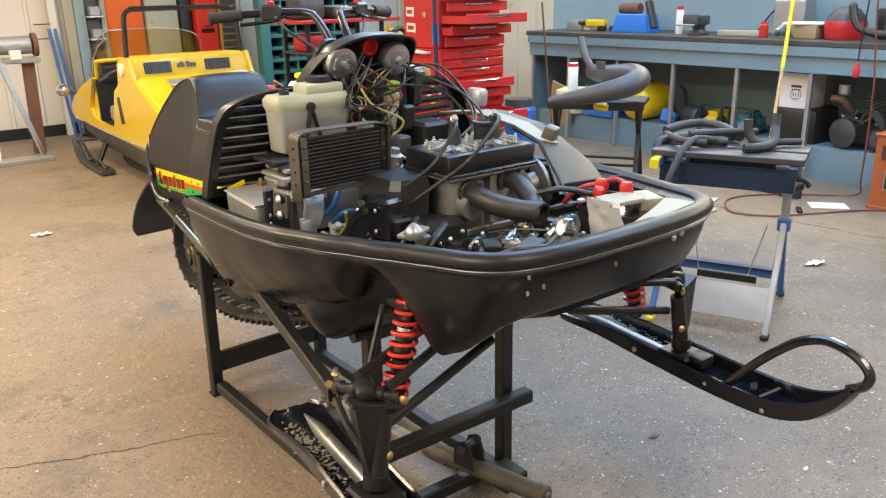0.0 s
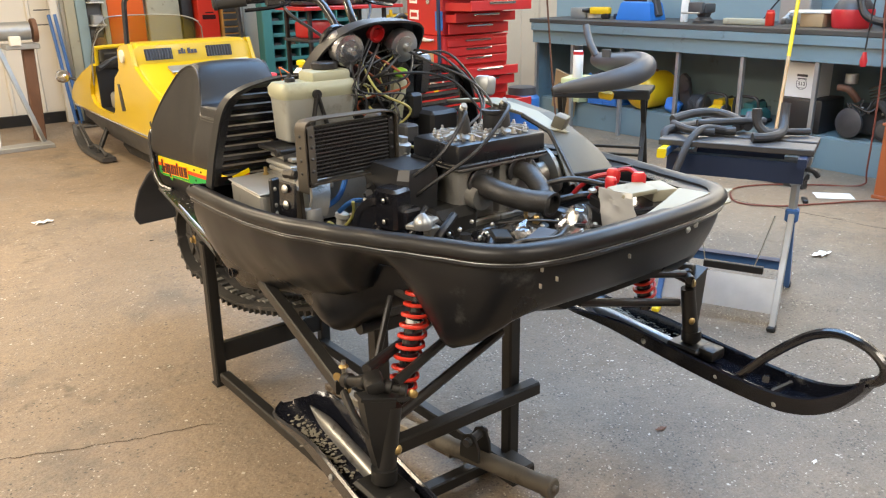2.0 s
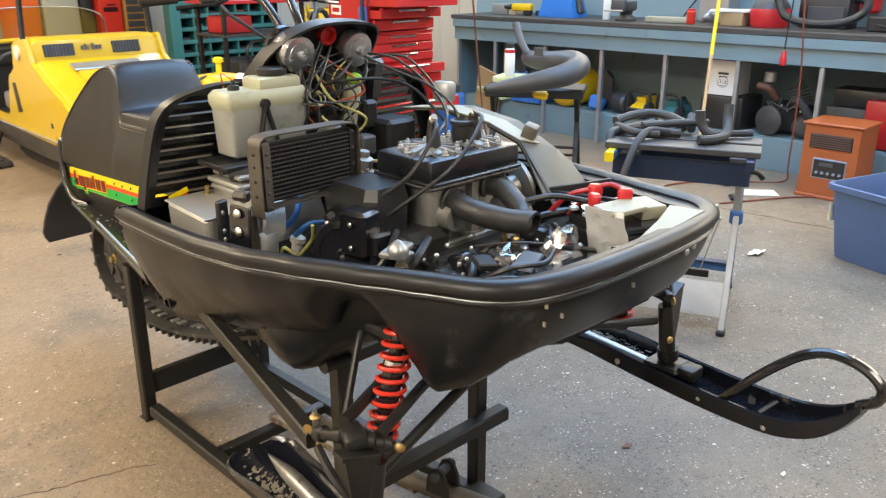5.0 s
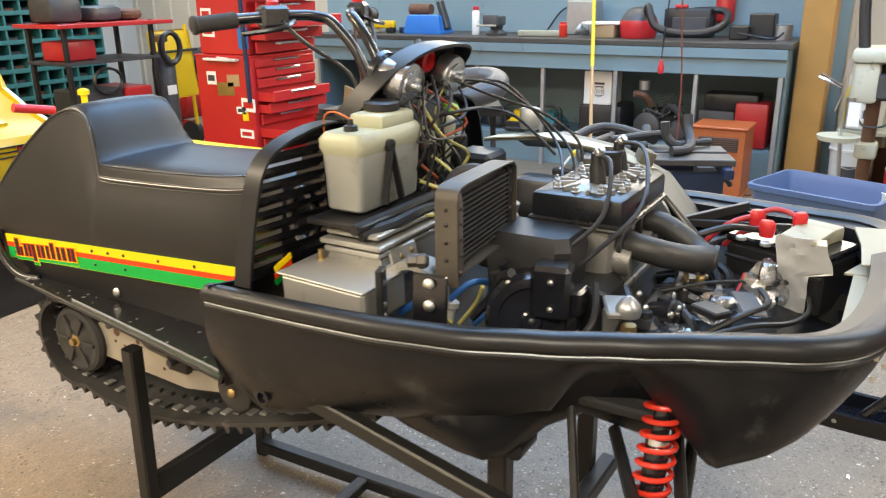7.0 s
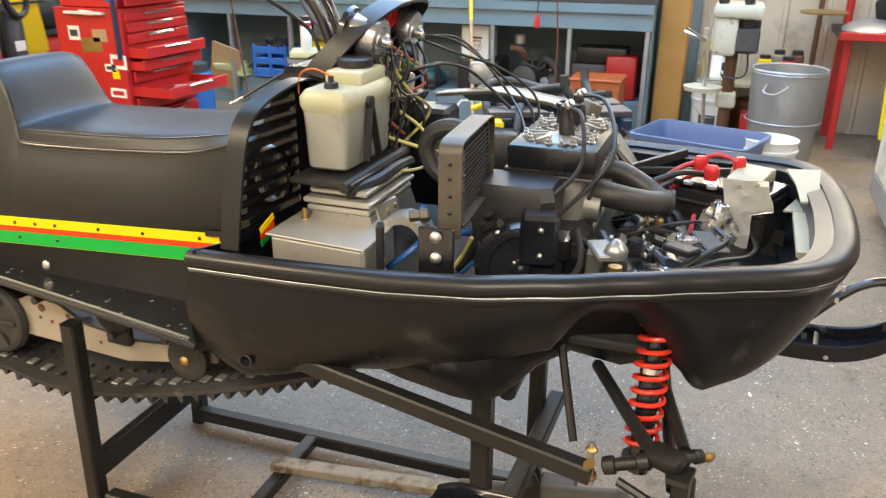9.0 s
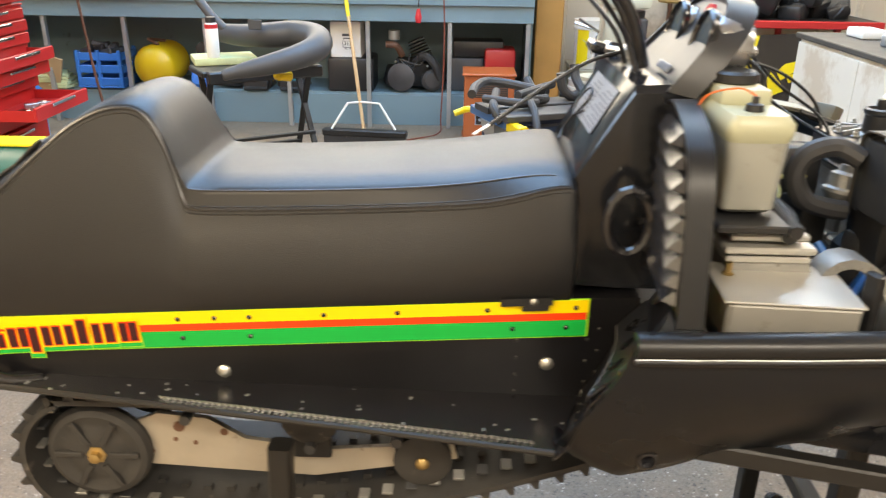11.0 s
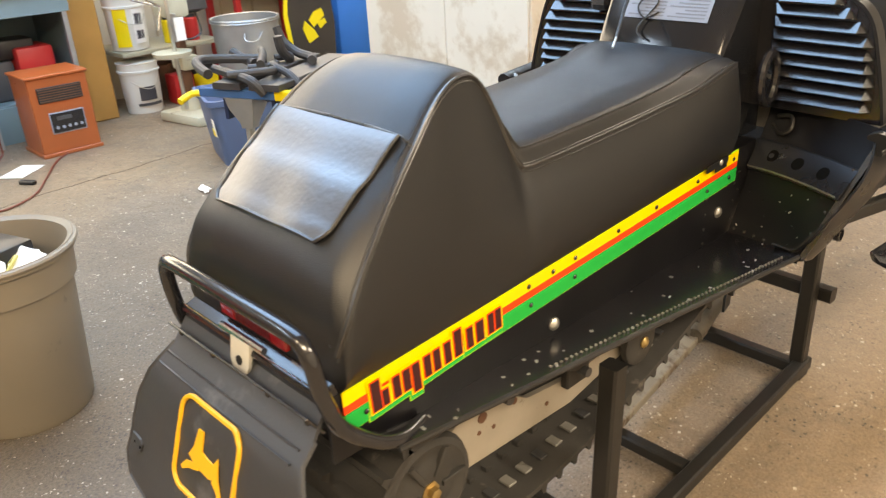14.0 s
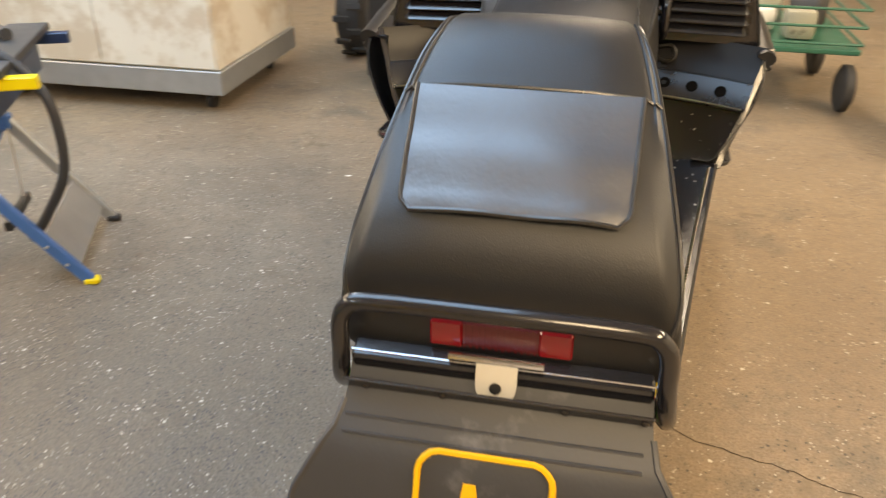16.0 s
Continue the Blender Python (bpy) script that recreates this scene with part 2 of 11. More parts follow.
M_ALUBRIGHT = mat("bright_sheet_aluminium", (0.44, 0.43, 0.395), 0.36, 0.45, var=0.15, scale=10, bump=0.06, dirt=(0.30, 0.28, 0.23), dirt_at=0.60, dscale=12)
M_TANKLOW = mat("milky_plastic_bottle", (0.31, 0.315, 0.285), 0.42, var=0.16, scale=7, bump=0.05, dirt=(0.22, 0.215, 0.18), dirt_at=0.54, dscale=9)
M_TANK = mat("yellowed_plastic_bottle", (0.43, 0.435, 0.305), 0.38, var=0.10, scale=4, bump=0.05, dirt=(0.34, 0.335, 0.245), dirt_at=0.58, dscale=7)
M_RED = mat("red_paint", (0.48, 0.022, 0.022), 0.35, var=0.15, scale=4, bump=0.03, dirt=(0.14, 0.03, 0.025), dirt_at=0.68, dscale=7)
M_SPRING = mat("red_spring_enamel", (0.62, 0.035, 0.018), 0.32, var=0.12, bump=0.03)
M_REDCABLE = mat("red_cable", (0.38, 0.018, 0.022), 0.42, bump=0.02)
M_YEL = mat("yellow_decal", (0.90, 0.655, 0.005), 0.34, var=0.03, bump=0.01, spec=0.3)
M_ORANGE = mat("red_orange_decal", (0.80, 0.055, 0.008), 0.34, var=0.03, bump=0.01, spec=0.3)
M_GREEN = mat("green_decal", (0.002, 0.40, 0.060), 0.34, var=0.03, bump=0.01, spec=0.3)
M_MAROON = mat("maroon_decal", (0.045, 0.010, 0.012), 0.36, var=0.05, bump=0.01, spec=0.3)
M_LIME = mat("lime_decal", (0.35, 0.75, 0.03), 0.36, var=0.05, bump=0.01, spec=0.3)
M_YELSLED = mat("yellow_fibreglass", (0.60, 0.415, 0.008), 0.32, var=0.06, scale=3, bump=0.02, coat=0.25)
M_DULLBLACK = mat("dull_black_metal", (0.012, 0.012, 0.012), 0.72, var=0.4, scale=14, bump=0.3, dirt=(0.06, 0.055, 0.05), dirt_at=0.6, dscale=14)
M_CONSOLE = mat("polished_black_plastic", (0.010, 0.011, 0.014), 0.15, var=0.2, bump=0.03, bscale=40, rvar=0.05, spec=0.5)
# near-black that paints the dark inside of holes onto discs
M_HOLE = mat("hole_black", (0.004, 0.004, 0.004), 0.95, var=0.1, bump=0.0, spec=0.05)
M_GREYBODY = mat("grey_belly_paint", (0.062, 0.063, 0.067), 0.45, var=0.15, bump=0.05)
M_YELFLAP = mat("yellow_stencil", (0.80, 0.42, 0.015), 0.45, var=0.08, bump=0.05)
M_FLAP = mat("snow_flap_rubber", (0.036, 0.038, 0.044), 0.46, var=0.3, scale=6, bump=0.14, bscale=160, dirt=(0.085, 0.087, 0.094), dirt_at=0.57, dscale=5)
M_CREAM = mat("cream_primer", (0.35, 0.335, 0.25), 0.5, var=0.12, scale=8, bump=0.06, dirt=(0.20, 0.175, 0.125), dirt_at=0.60, dscale=10)
M_TAPE = mat("foil_tape", (0.55, 0.56, 0.565), 0.36, 0.35, var=0.12, scale=12, bump=0.4, bscale=50)
M_WIRE_Y = mat("yellow_wire", (0.45, 0.42, 0.13), 0.45, bump=0)
M_WIRE_DO = mat("dark_orange_wire", (0.35, 0.08, 0.03), 0.45, bump=0)
M_WIRE_B = mat("blue_fuel_line", (0.03, 0.14, 0.42), 0.35, bump=0)
M_WIRE_O = mat("orange_wire", (0.75, 0.17, 0.03), 0.45, bump=0)
M_CABLE = mat("black_cable", (0.018, 0.018, 0.019), 0.4, bump=0.02)
M_LIMECAP = mat("lime_green_cap", (0.28, 0.62, 0.05), 0.45, bump=0.05)
M_LENS = mat("red_lens", (0.20, 0.008, 0.012), 0.12, var=0.1, bump=0.02, coat=0.5)
M_GUARD = mat("dull_guard_plate", (0.105, 0.10, 0.078), 0.50, 0.15, var=0.2, scale=8, bump=0.08, dirt=(0.12, 0.11, 0.09), dirt_at=0.6, dscale=9)
M_ALURIDGE = mat("worn_bright_steel", (0.34, 0.34, 0.33), 0.34, 0.75, var=0.25, scale=14, bump=0.08, dirt=(0.12, 0.11, 0.09), dirt_at=0.6, dscale=9)
M_LENS2 = mat("clear_red_lens", (0.11, 0.018, 0.022), 0.15, var=0.1, bump=0.2, bscale=300)
M_STICKER = mat("silver_label", (0.25, 0.28, 0.34), 0.34, 0.1, var=0.04, bump=0.01)
M_LABELPRINT = mat("grey_print", (0.15, 0.165, 0.20), 0.45, bump=0)
M_PALEZINC = mat("pale_zinc_plate", (0.66, 0.64, 0.58), 0.42, 0.25, var=0.12, scale=12, bump=0.04, dirt=(0.30, 0.24, 0.17), dirt_at=0.66, dscale=20)
M_OLDWHITE = mat("stained_white_enamel", (0.66, 0.63, 0.55), 0.42, var=0.08, scale=3, bump=0.05, dirt=(0.52, 0.45, 0.35), dirt_at=0.50, dscale=2.2)
M_TEXTBAR = mat("dark_print", (0.05, 0.05, 0.06), 0.5, bump=0)
M_BLUEPAINT = mat("blue_grey_bench_paint", (0.165, 0.245, 0.275), 0.48, var=0.10, scale=3, bump=0.06, dirt=(0.09, 0.12, 0.13), dirt_at=0.62, dscale=5)
M_BLUEWALL = mat("blue_grey_wall_paint", (0.24, 0.335, 0.365), 0.6, var=0.08, scale=2, bump=0.05, dirt=(0.17, 0.22, 0.23), dirt_at=0.62, dscale=2.5)
M_BENCHTOP = mat("oily_bench_top", (0.055, 0.052, 0.048), 0.5, var=0.3, scale=6, bump=0.1)
M_PANEL = mat("off_white_wall_panel", (0.62, 0.585, 0.52), 0.55, var=0.07, scale=2, bump=0.05, dirt=(0.44, 0.40, 0.34), dirt_at=0.62, dscale=1.4)
M_BEIGE = mat("beige_wall_panel", (0.58, 0.50, 0.38), 0.55, var=0.07, scale=2, bump=0.05, dirt=(0.40, 0.33, 0.24), dirt_at=0.60, dscale=1.6)
M_CEIL = mat("ceiling_board", (0.66, 0.64, 0.58), 0.7, var=0.05, scale=2, bump=0.05)
M_WOODPOST = mat("varnished_wood", (0.42, 0.215, 0.055), 0.42, var=0.22, scale=5, bump=0.08)
M_HEATER = mat("cherry_veneer", (0.36, 0.095, 0.028), 0.32, var=0.15, scale=6, bump=0.04)
M_BLUESTAND = mat("blue_enamel", (0.042, 0.125, 0.33), 0.38, var=0.15, scale=6, bump=0.04, dirt=(0.16, 0.13, 0.10), dirt_at=0.66, dscale=10)
M_NAVYSTAND = mat("navy_enamel", (0.013, 0.028, 0.075), 0.36, var=0.15, bump=0.04, dirt=(0.12, 0.11, 0.10), dirt_at=0.68, dscale=10)
M_GALV = mat("galvanised_steel", (0.40, 0.415, 0.42), 0.42, 0.7, var=0.18, scale=14, bump=0.06)
M_TUB = mat("blue_plastic_tub", (0.085, 0.135, 0.26), 0.42, var=0.08, scale=4, bump=0.03)
M_BIN = mat("grey_plastic_bin", (0.215, 0.188, 0.150), 0.5, var=0.10, scale=4, bump=0.06, dirt=(0.12, 0.11, 0.09), dirt_at=0.62, dscale=5)
M_PAIL = mat("white_plastic_pail", (0.70, 0.69, 0.64), 0.4, var=0.05, scale=5, bump=0.03, dirt=(0.40, 0.36, 0.29), dirt_at=0.64, dscale=6)
M_TEAL = mat("teal_enamel", (0.035, 0.165, 0.165), 0.42, var=0.15, scale=5, bump=0.05, dirt=(0.05, 0.07, 0.07), dirt_at=0.64, dscale=6)
M_TEALTANK = mat("green_machine_paint", (0.008, 0.115, 0.105), 0.30, var=0.12, bump=0.03)
M_YELTANK = mat("yellow_tank_paint", (0.74, 0.47, 0.01), 0.35, var=0.10, scale=5, bump=0.05, dirt=(0.35, 0.22, 0.03), dirt_at=0.68, dscale=8)
M_CRATE = mat("blue_crate_plastic", (0.03, 0.16, 0.50), 0.4, var=0.1, bump=0.03)
M_BLUEBOX = mat("bright_blue_plastic", (0.02, 0.17, 0.56), 0.35, var=0.08, bump=0.03)
M_REDPLAST = mat("red_plastic", (0.56, 0.025, 0.03), 0.35, var=0.08, bump=0.03)
M_CARD = mat("cardboard", (0.40, 0.27, 0.14), 0.7, var=0.1, bump=0.05)
M_PAPER = mat("white_paper", (0.80, 0.80, 0.77), 0.7, var=0.03, bump=0.02)
M_YELPOLE = mat("yellow_pole", (0.80, 0.62, 0.01), 0.4, var=0.06, bump=0.03)
M_WOODPOLE = mat("wooden_handle", (0.55, 0.36, 0.18), 0.5, var=0.15, bump=0.05)
M_ORDOOR = mat("orange_door_paint", (0.68, 0.115, 0.015), 0.42, var=0.06, scale=3, bump=0.03)
M_MACHGREY = mat("cream_machine_paint", (0.52, 0.51, 0.40), 0.45, var=0.15, scale=8, bump=0.1, dirt=(0.20, 0.17, 0.12), dirt_at=0.60, dscale=10)
M_RUST = mat("rusty_steel", (0.15, 0.075, 0.045), 0.7, 0.2, var=0.35, scale=12, bump=0.2)
M_CORD = mat("brown_red_cord", (0.20, 0.055, 0.035), 0.5, bump=0)
M_GREENCAN = mat("green_cart_paint", (0.02, 0.12, 0.075), 0.4, var=0.15, bump=0.05)
M_MAG = mat("printed_paper_stack", (0.52, 0.56, 0.30), 0.6, var=0.35, scale=14, bump=0.05)
M_CRACK = mat("dirty_crack", (0.070, 0.054, 0.040), 0.9, var=0.3, scale=30, bump=0.2, spec=0.2)
M_MUD = mat("dried_mud", (0.19, 0.175, 0.135), 0.85, var=0.3, scale=40, bump=0.3)
M_PALEBAR = mat("worn_pale_bar", (0.21, 0.19, 0.155), 0.55, 0.2, var=0.35, scale=9, bump=0.2, dirt=(0.085, 0.055, 0.035), dirt_at=0.53, dscale=7)
M_WOODPIPE = mat("weathered_pipe", (0.095, 0.082, 0.064), 0.55, 0.2, var=0.35, scale=9, bump=0.2, dirt=(0.06, 0.05, 0.04), dirt_at=0.58, dscale=8)


def glass_mat(name, tint, alpha, rough=0.06):
    m = bpy.data.materials.new(name)
    m.use_nodes = True
    nd, ln = m.node_tree.nodes, m.node_tree.links
    out = nd["Material Output"]
    nd.remove(nd["Principled BSDF"])
    tr, gl, mx = nd.new("ShaderNodeBsdfTransparent"), nd.new("ShaderNodeBsdfGlossy"), nd.new("ShaderNodeMixShader")
    tr.inputs[0].default_value = (*tint, 1)
    gl.inputs["Roughness"].default_value = rough
    mx.inputs[0].default_value = alpha
    ln.new(tr.outputs[0], mx.inputs[1])
    ln.new(gl.outputs[0], mx.inputs[2])
    ln.new(mx.outputs[0], out.inputs[0])
    return m


M_FILM = glass_mat("clear_plastic_film", (0.80, 0.82, 0.84), 0.24, 0.26)
M_SHIELD = glass_mat("smoked_windshield", (0.86, 0.84, 0.79), 0.09)


X0, X1, Y0, Y1, ZC = -3.6, 6.65, -4.6, 9.6, 3.7
FX, FY = -(X0 + X1) / 2, -(Y0 + Y1) / 2


def floor_mat():
    m = bpy.data.materials.new("stained_concrete")
    m.use_nodes = True
    nd, ln = m.node_tree.nodes, m.node_tree.links
    bsdf = nd["Principled BSDF"]
    tc = nd.new("ShaderNodeTexCoord")

    def noise_node(scale, detail, rough=0.55):
        n = nd.new("ShaderNodeTexNoise")
        n.inputs["Scale"].default_value, n.inputs["Detail"].default_value, n.inputs["Roughness"].default_value = scale, detail, rough
        ln.new(tc.outputs["Object"], n.inputs["Vector"])
        return n.outputs["Fac"]

    def mixed(fac, a, b, mode="MIX"):
        x = nd.new("ShaderNodeMix")
        x.data_type, x.blend_type = "RGBA", mode
        for k, s in ((6, a), (7, b)):
            if isinstance(s, tuple):
                x.inputs[k].default_value = (*s, 1)
            else:
                ln.new(s, x.inputs[k])
        if isinstance(fac, float):
            x.inputs[0].default_value = fac
        else:
            ln.new(fac, x.inputs[0])
        return x.outputs[2]

    def ranged(v, a, b, lo=0.0, hi=1.0):
        r = nd.new("ShaderNodeMapRange")
        for k, val in zip(("From Min", "From Max", "To Min", "To Max"), (a, b, lo, hi)):
            r.inputs[k].default_value = val
        ln.new(v, r.inputs["Value"])
        return r.outputs["Result"]

    def both(a, b):
        p = nd.new("ShaderNodeMath")
        p.operation = "MULTIPLY"
        ln.new(a, p.inputs[0])
        ln.new(b, p.inputs[1])
        return p.outputs[0]

    # coordinates shaken by noise, so that chips and pits are not round
    shake = nd.new("ShaderNodeTexNoise")
    shake.inputs["Scale"].default_value, shake.inputs["Detail"].default_value = 130.0, 2.0
    ln.new(tc.outputs["Object"], shake.inputs["Vector"])
    moved = nd.new("ShaderNodeVectorMath")
    moved.operation = "MULTIPLY_ADD"
    moved.inputs[1].default_value = (0.012, 0.012, 0.012)
    ln.new(shake.outputs["Color"], moved.inputs[0])
    ln.new(tc.outputs["Object"], moved.inputs[2])

    def dots(scale, a, b):
        v = nd.new("ShaderNodeTexVoronoi")
        v.inputs["Scale"].default_value = scale
        ln.new(moved.outputs[0], v.inputs["Vector"])
        return ranged(v.outputs["Distance"], a, b)

    def patch(x, y, r, soft, wild):
        """A ragged mask round a place on the floor, for wear and painted shade."""
        d = nd.new("ShaderNodeVectorMath")
        d.operation = "DISTANCE"
        d.inputs[1].default_value = (x, y, 0.0)
        flat = nd.new("ShaderNodeVectorMath")
        flat.operation = "MULTIPLY"
        flat.inputs[1].default_value = (1.0, 1.0, 0.0)
        ln.new(tc.outputs["Object"], flat.inputs[0])
        ln.new(flat.outputs[0], d.inputs[0])
        add = nd.new("ShaderNodeMath")
        add.operation = "MULTIPLY_ADD"
        add.inputs[1].default_value = wild
        ln.new(noise_node(1.9, 6, 0.62), add.inputs[0])
        ln.new(d.outputs["Value"], add.inputs[2])
        return ranged(add.outputs[0], r + soft + wild * 0.5, r - soft + wild * 0.5)

    # pitted wear; cool light and shade are also put into its grey
    worn = patch(FX + 2.75, FY + 2.1, 1.55, 0.45, 1.1)
    base = mixed(ranged(noise_node(0.55, 4), 0.38, 0.62), (0.235, 0.172, 0.116), (0.305, 0.222, 0.140))
    base = mixed(worn, base, mixed(ranged(noise_node(3.1, 6), 0.38, 0.62), (0.138, 0.115, 0.091), (0.192, 0.159, 0.122)))
    # brown patch that paints the sled's soft cast shadow into the floor
    base = mixed(patch(FX + 2.50, FY + 2.95, 0.95, 0.45, 0.9), base, (0.122, 0.093, 0.064))
    base = mixed(ranged(noise_node(2.3, 7, 0.65), 0.52, 0.72), base, (0.150, 0.119, 0.088))
    base = mixed(ranged(noise_node(26, 5), 0.35, 0.68), mixed(0.28, base, (0.075, 0.066, 0.057)), base)
    base = mixed(ranged(noise_node(120, 3, 0.6), 0.36, 0.60), mixed(0.22, base, (0.045, 0.039, 0.034)), mixed(0.07, base, (0.66, 0.59, 0.48)))
    base = mixed(both(ranged(noise_node(60, 4, 0.7), 0.585, 0.65), ranged(noise_node(4.5, 4), 0.42, 0.58)), base, (0.072, 0.060, 0.050))
    base = mixed(both(dots(46.0, 0.26, 0.16), ranged(noise_node(5.5, 5, 0.7), 0.47, 0.58)), base, (0.066, 0.055, 0.046))
    base = mixed(both(ranged(noise_node(7.5, 9, 0.75), 0.56, 0.66), ranged(noise_node(1.3, 3), 0.40, 0.56)), base, (0.128, 0.098, 0.068))
    base = mixed(both(dots(74.0, 0.32, 0.20), both(worn, ranged(noise_node(11.0, 4, 0.7), 0.44, 0.56))), base, (0.055, 0.050, 0.046))
    base = mixed(both(dots(52.0, 0.19, 0.12), both(worn, ranged(noise_node(8.0, 3), 0.46, 0.58))), base, (0.44, 0.41, 0.36))
    base = mixed(both(dots(62.0, 0.24, 0.16), ranged(noise_node(14.0, 3), 0.53, 0.62)), base, (0.46, 0.41, 0.34))
    base = mixed(both(dots(34.0, 0.14, 0.09), ranged(noise_node(3.7, 4, 0.7), 0.50, 0.60)), base, (0.50, 0.45, 0.38))
    base = mixed(both(dots(19.0, 0.13, 0.085), ranged(noise_node(7.0, 2), 0.51, 0.58)), base, (0.56, 0.52, 0.45))
    ln.new(base, bsdf.inputs["Base Color"])
    ln.new(ranged(noise_node(1.2, 5), 0.3, 0.7, 0.38, 0.68), bsdf.inputs["Roughness"])
    b = nd.new("ShaderNodeBump")
    b.inputs["Strength"].default_value, b.inputs["Distance"].default_value = 0.75, 0.006
    ln.new(noise_node(38, 6, 0.6), b.inputs["Height"])
    ln.new(b.outputs["Normal"], bsdf.inputs["Normal"])
    return m


M_FLOOR = floor_mat()

# ---- the room ----

solid("floor", add_box(bm_new(), ((X0 + X1) / 2, (Y0 + Y1) / 2, -0.1), (X1 - X0 + 0.4, Y1 - Y0 + 0.4, 0.2)), M_FLOOR, "stained speckled concrete workshop floor", "floor", kind="structure")
solid("ceiling", add_box(bm_new(), ((X0 + X1) / 2, (Y0 + Y1) / 2, ZC + 0.1), (X1 - X0 + 0.4, Y1 - Y0 + 0.4, 0.2)), M_CEIL, "plain pale workshop ceiling", "ceiling", kind="structure")
solid("wall_west", add_box(bm_new(), (X0 - 0.1, (Y0 + Y1) / 2, ZC / 2), (0.2, Y1 - Y0, ZC)), M_PANEL, "plain off-white wall", "wall", kind="structure")
solid("wall_south", add_box(bm_new(), ((X0 + X1) / 2, Y0 - 0.1, ZC / 2), (X1 - X0 + 0.4, 0.2, ZC)), M_PANEL, "plain off-white wall", "wall", kind="structure")


def ribbed_wall(bm, place, length, height, pitch=0.305, depth=0.02, rib=0.05):
    """A sheet-metal wall with upright ribs; place(s, d, z)."""
    n = int(length / pitch)
    line = []
    for k in range(n + 1):
        s = k * pitch
        line += [(s, 0.0), (min(s + pitch - rib, length), 0.0), (min(s + pitch - rib * 0.75, length), depth), (min(s + pitch - rib * 0.25, length), depth)]
    line = [p for p in line if p[0] < length] + [(length, 0.0)]
    line += [(length, -0.15), (0.0, -0.15)]
    rings = [[place(s, d, z) for s, d in line] for z in (0.0, height)]
    return add_loft(bm, rings, True, True)


solid("wall_north", ribbed_wall(bm_new(), lambda s, d, z: Vector((X0 + s, Y1 - d, z)), X1 - X0, ZC), M_PANEL, "off-white ribbed sheet-metal wall", "wall", kind="structure")
solid("wall_east", ribbed_wall(bm_new(), lambda s, d, z: Vector((X1 - d, Y0 + s, z)), 6.1, ZC), M_BEIGE, "beige ribbed sheet-metal wall", "wall", kind="structure")
solid("wall_east_bench", add_box(bm_new(), (X1 + 0.075, 4.0, ZC / 2), (0.15, 5.0, ZC)), M_BLUEWALL, "blue-grey painted wall behind the workbench", "wall", kind="structure")
solid("wall_east_far", ribbed_wall(bm_new(), lambda s, d, z: Vector((X1 - d, 6.5 + s, z)), Y1 - 6.5, ZC), M_BEIGE, "beige ribbed sheet-metal wall", "wall", kind="structure")
solid("baseboard", add_box(bm_new(), ((X0 + X1) / 2, Y1 - 0.035, 0.06), (X1 - X0 - 0.1, 0.03, 0.12), 0.004), M_STEEL_BLACK, "dark strip along the foot of the wall", "baseboard", kind="structure")

# ---- the black snowmobile on its stand ----
XT, XH = 1.23, 1.25          # centre lines of tunnel and hull
sled = thing("snowmobile", (XT, 2.1, 0.0), "black vintage snowmobile without hood, yellow red green stripes, on stand", "snowmobile")


def lerp_rows(rows, y):
    """Linear look-up in rows of (y, value, ...), y falling or rising."""
    rows = sorted(rows)
    if y <= rows[0][0]:
        return rows[0][1]
    for (a, va), (b, vb) in zip(rows, rows[1:]):
        if y <= b:
            t = (y - a) / (b - a)
            t = t * t * (3 - 2 * t) * 0.4 + t * 0.6
            return va + (vb - va) * t
    return rows[-1][1]


def lip_z(y):
    return 0.918 + 0.056 * (2.13 - y)


# plan of one side of the hull's rim: half width against y, and the bottom edge below it
HALF = [(2.09, 0.508), (2.0, 0.514), (1.85, 0.522), (1.7, 0.525), (1.55, 0.512), (1.42, 0.478), (1.3, 0.438), (1.2, 0.402), (1.12, 0.375)]
CORNER = [(0.360, 1.075), (0.335, 1.035), (0.300, 1.005), (0.250, 0.985), (0.185, 0.972), (0.100, 0.965), (0.0, 0.962)]
rim_half = []
for k in range(38):
    y = 2.09 - (2.09 - 1.12) * k / 37
    rim_half.append((lerp_rows(HALF, y), y))
rim_half = [(p.x, p.y) for p in smooth_path([(w, y, 0) for w, y in rim_half + CORNER], 2)]
BOTTOM = [(2.09, 0.684), (2.06, 0.655), (2.03, 0.632), (2.0, 0.619), (1.96, 0.630), (1.88, 0.664), (1.78, 0.689), (1.69, 0.713), (1.585, 0.739), (1.49, 0.767), (1.425, 0.796), (1.395, 0.830), (1.38, 0.851), (1.365, 0.870), (1.345, 0.884),
          (1.29, 0.886), (1.268, 0.868), (1.238, 0.832), (1.207, 0.785), (1.178, 0.750), (1.162, 0.741), (1.13, 0.758), (1.10, 0.775), (1.06, 0.801), (1.01, 0.832), (0.985, 0.845), (0.962, 0.850)]
INSET = [(2.09, 0.100), (2.0, 0.11), (1.9, 0.122), (1.7, 0.125), (1.55, 0.115), (1.45, 0.09), (1.38, 0.066), (1.2, 0.05), (1.08, 0.045), (1.0, 0.045), (0.96, 0.045)]
RAKE = [(2.09, 0.090), (2.0, 0.075), (1.9, 0.040), (1.8, 0.015), (1.7, 0.0)]   # how far the side sweeps back towards its foot
rim = [(XH - w, y, 1) for w, y in rim_half] + [(XH + w, y, -1) for w, y in reversed(rim_half[:-1])]


def rim_normal(i):
    a, b = rim[max(i - 1, 0)], rim[min(i + 1, len(rim) - 1)]
    d = Vector((b[0] - a[0], b[1] - a[1], 0)).normalized()
    return Vector((d.y, -d.x, 0)) * -1.0


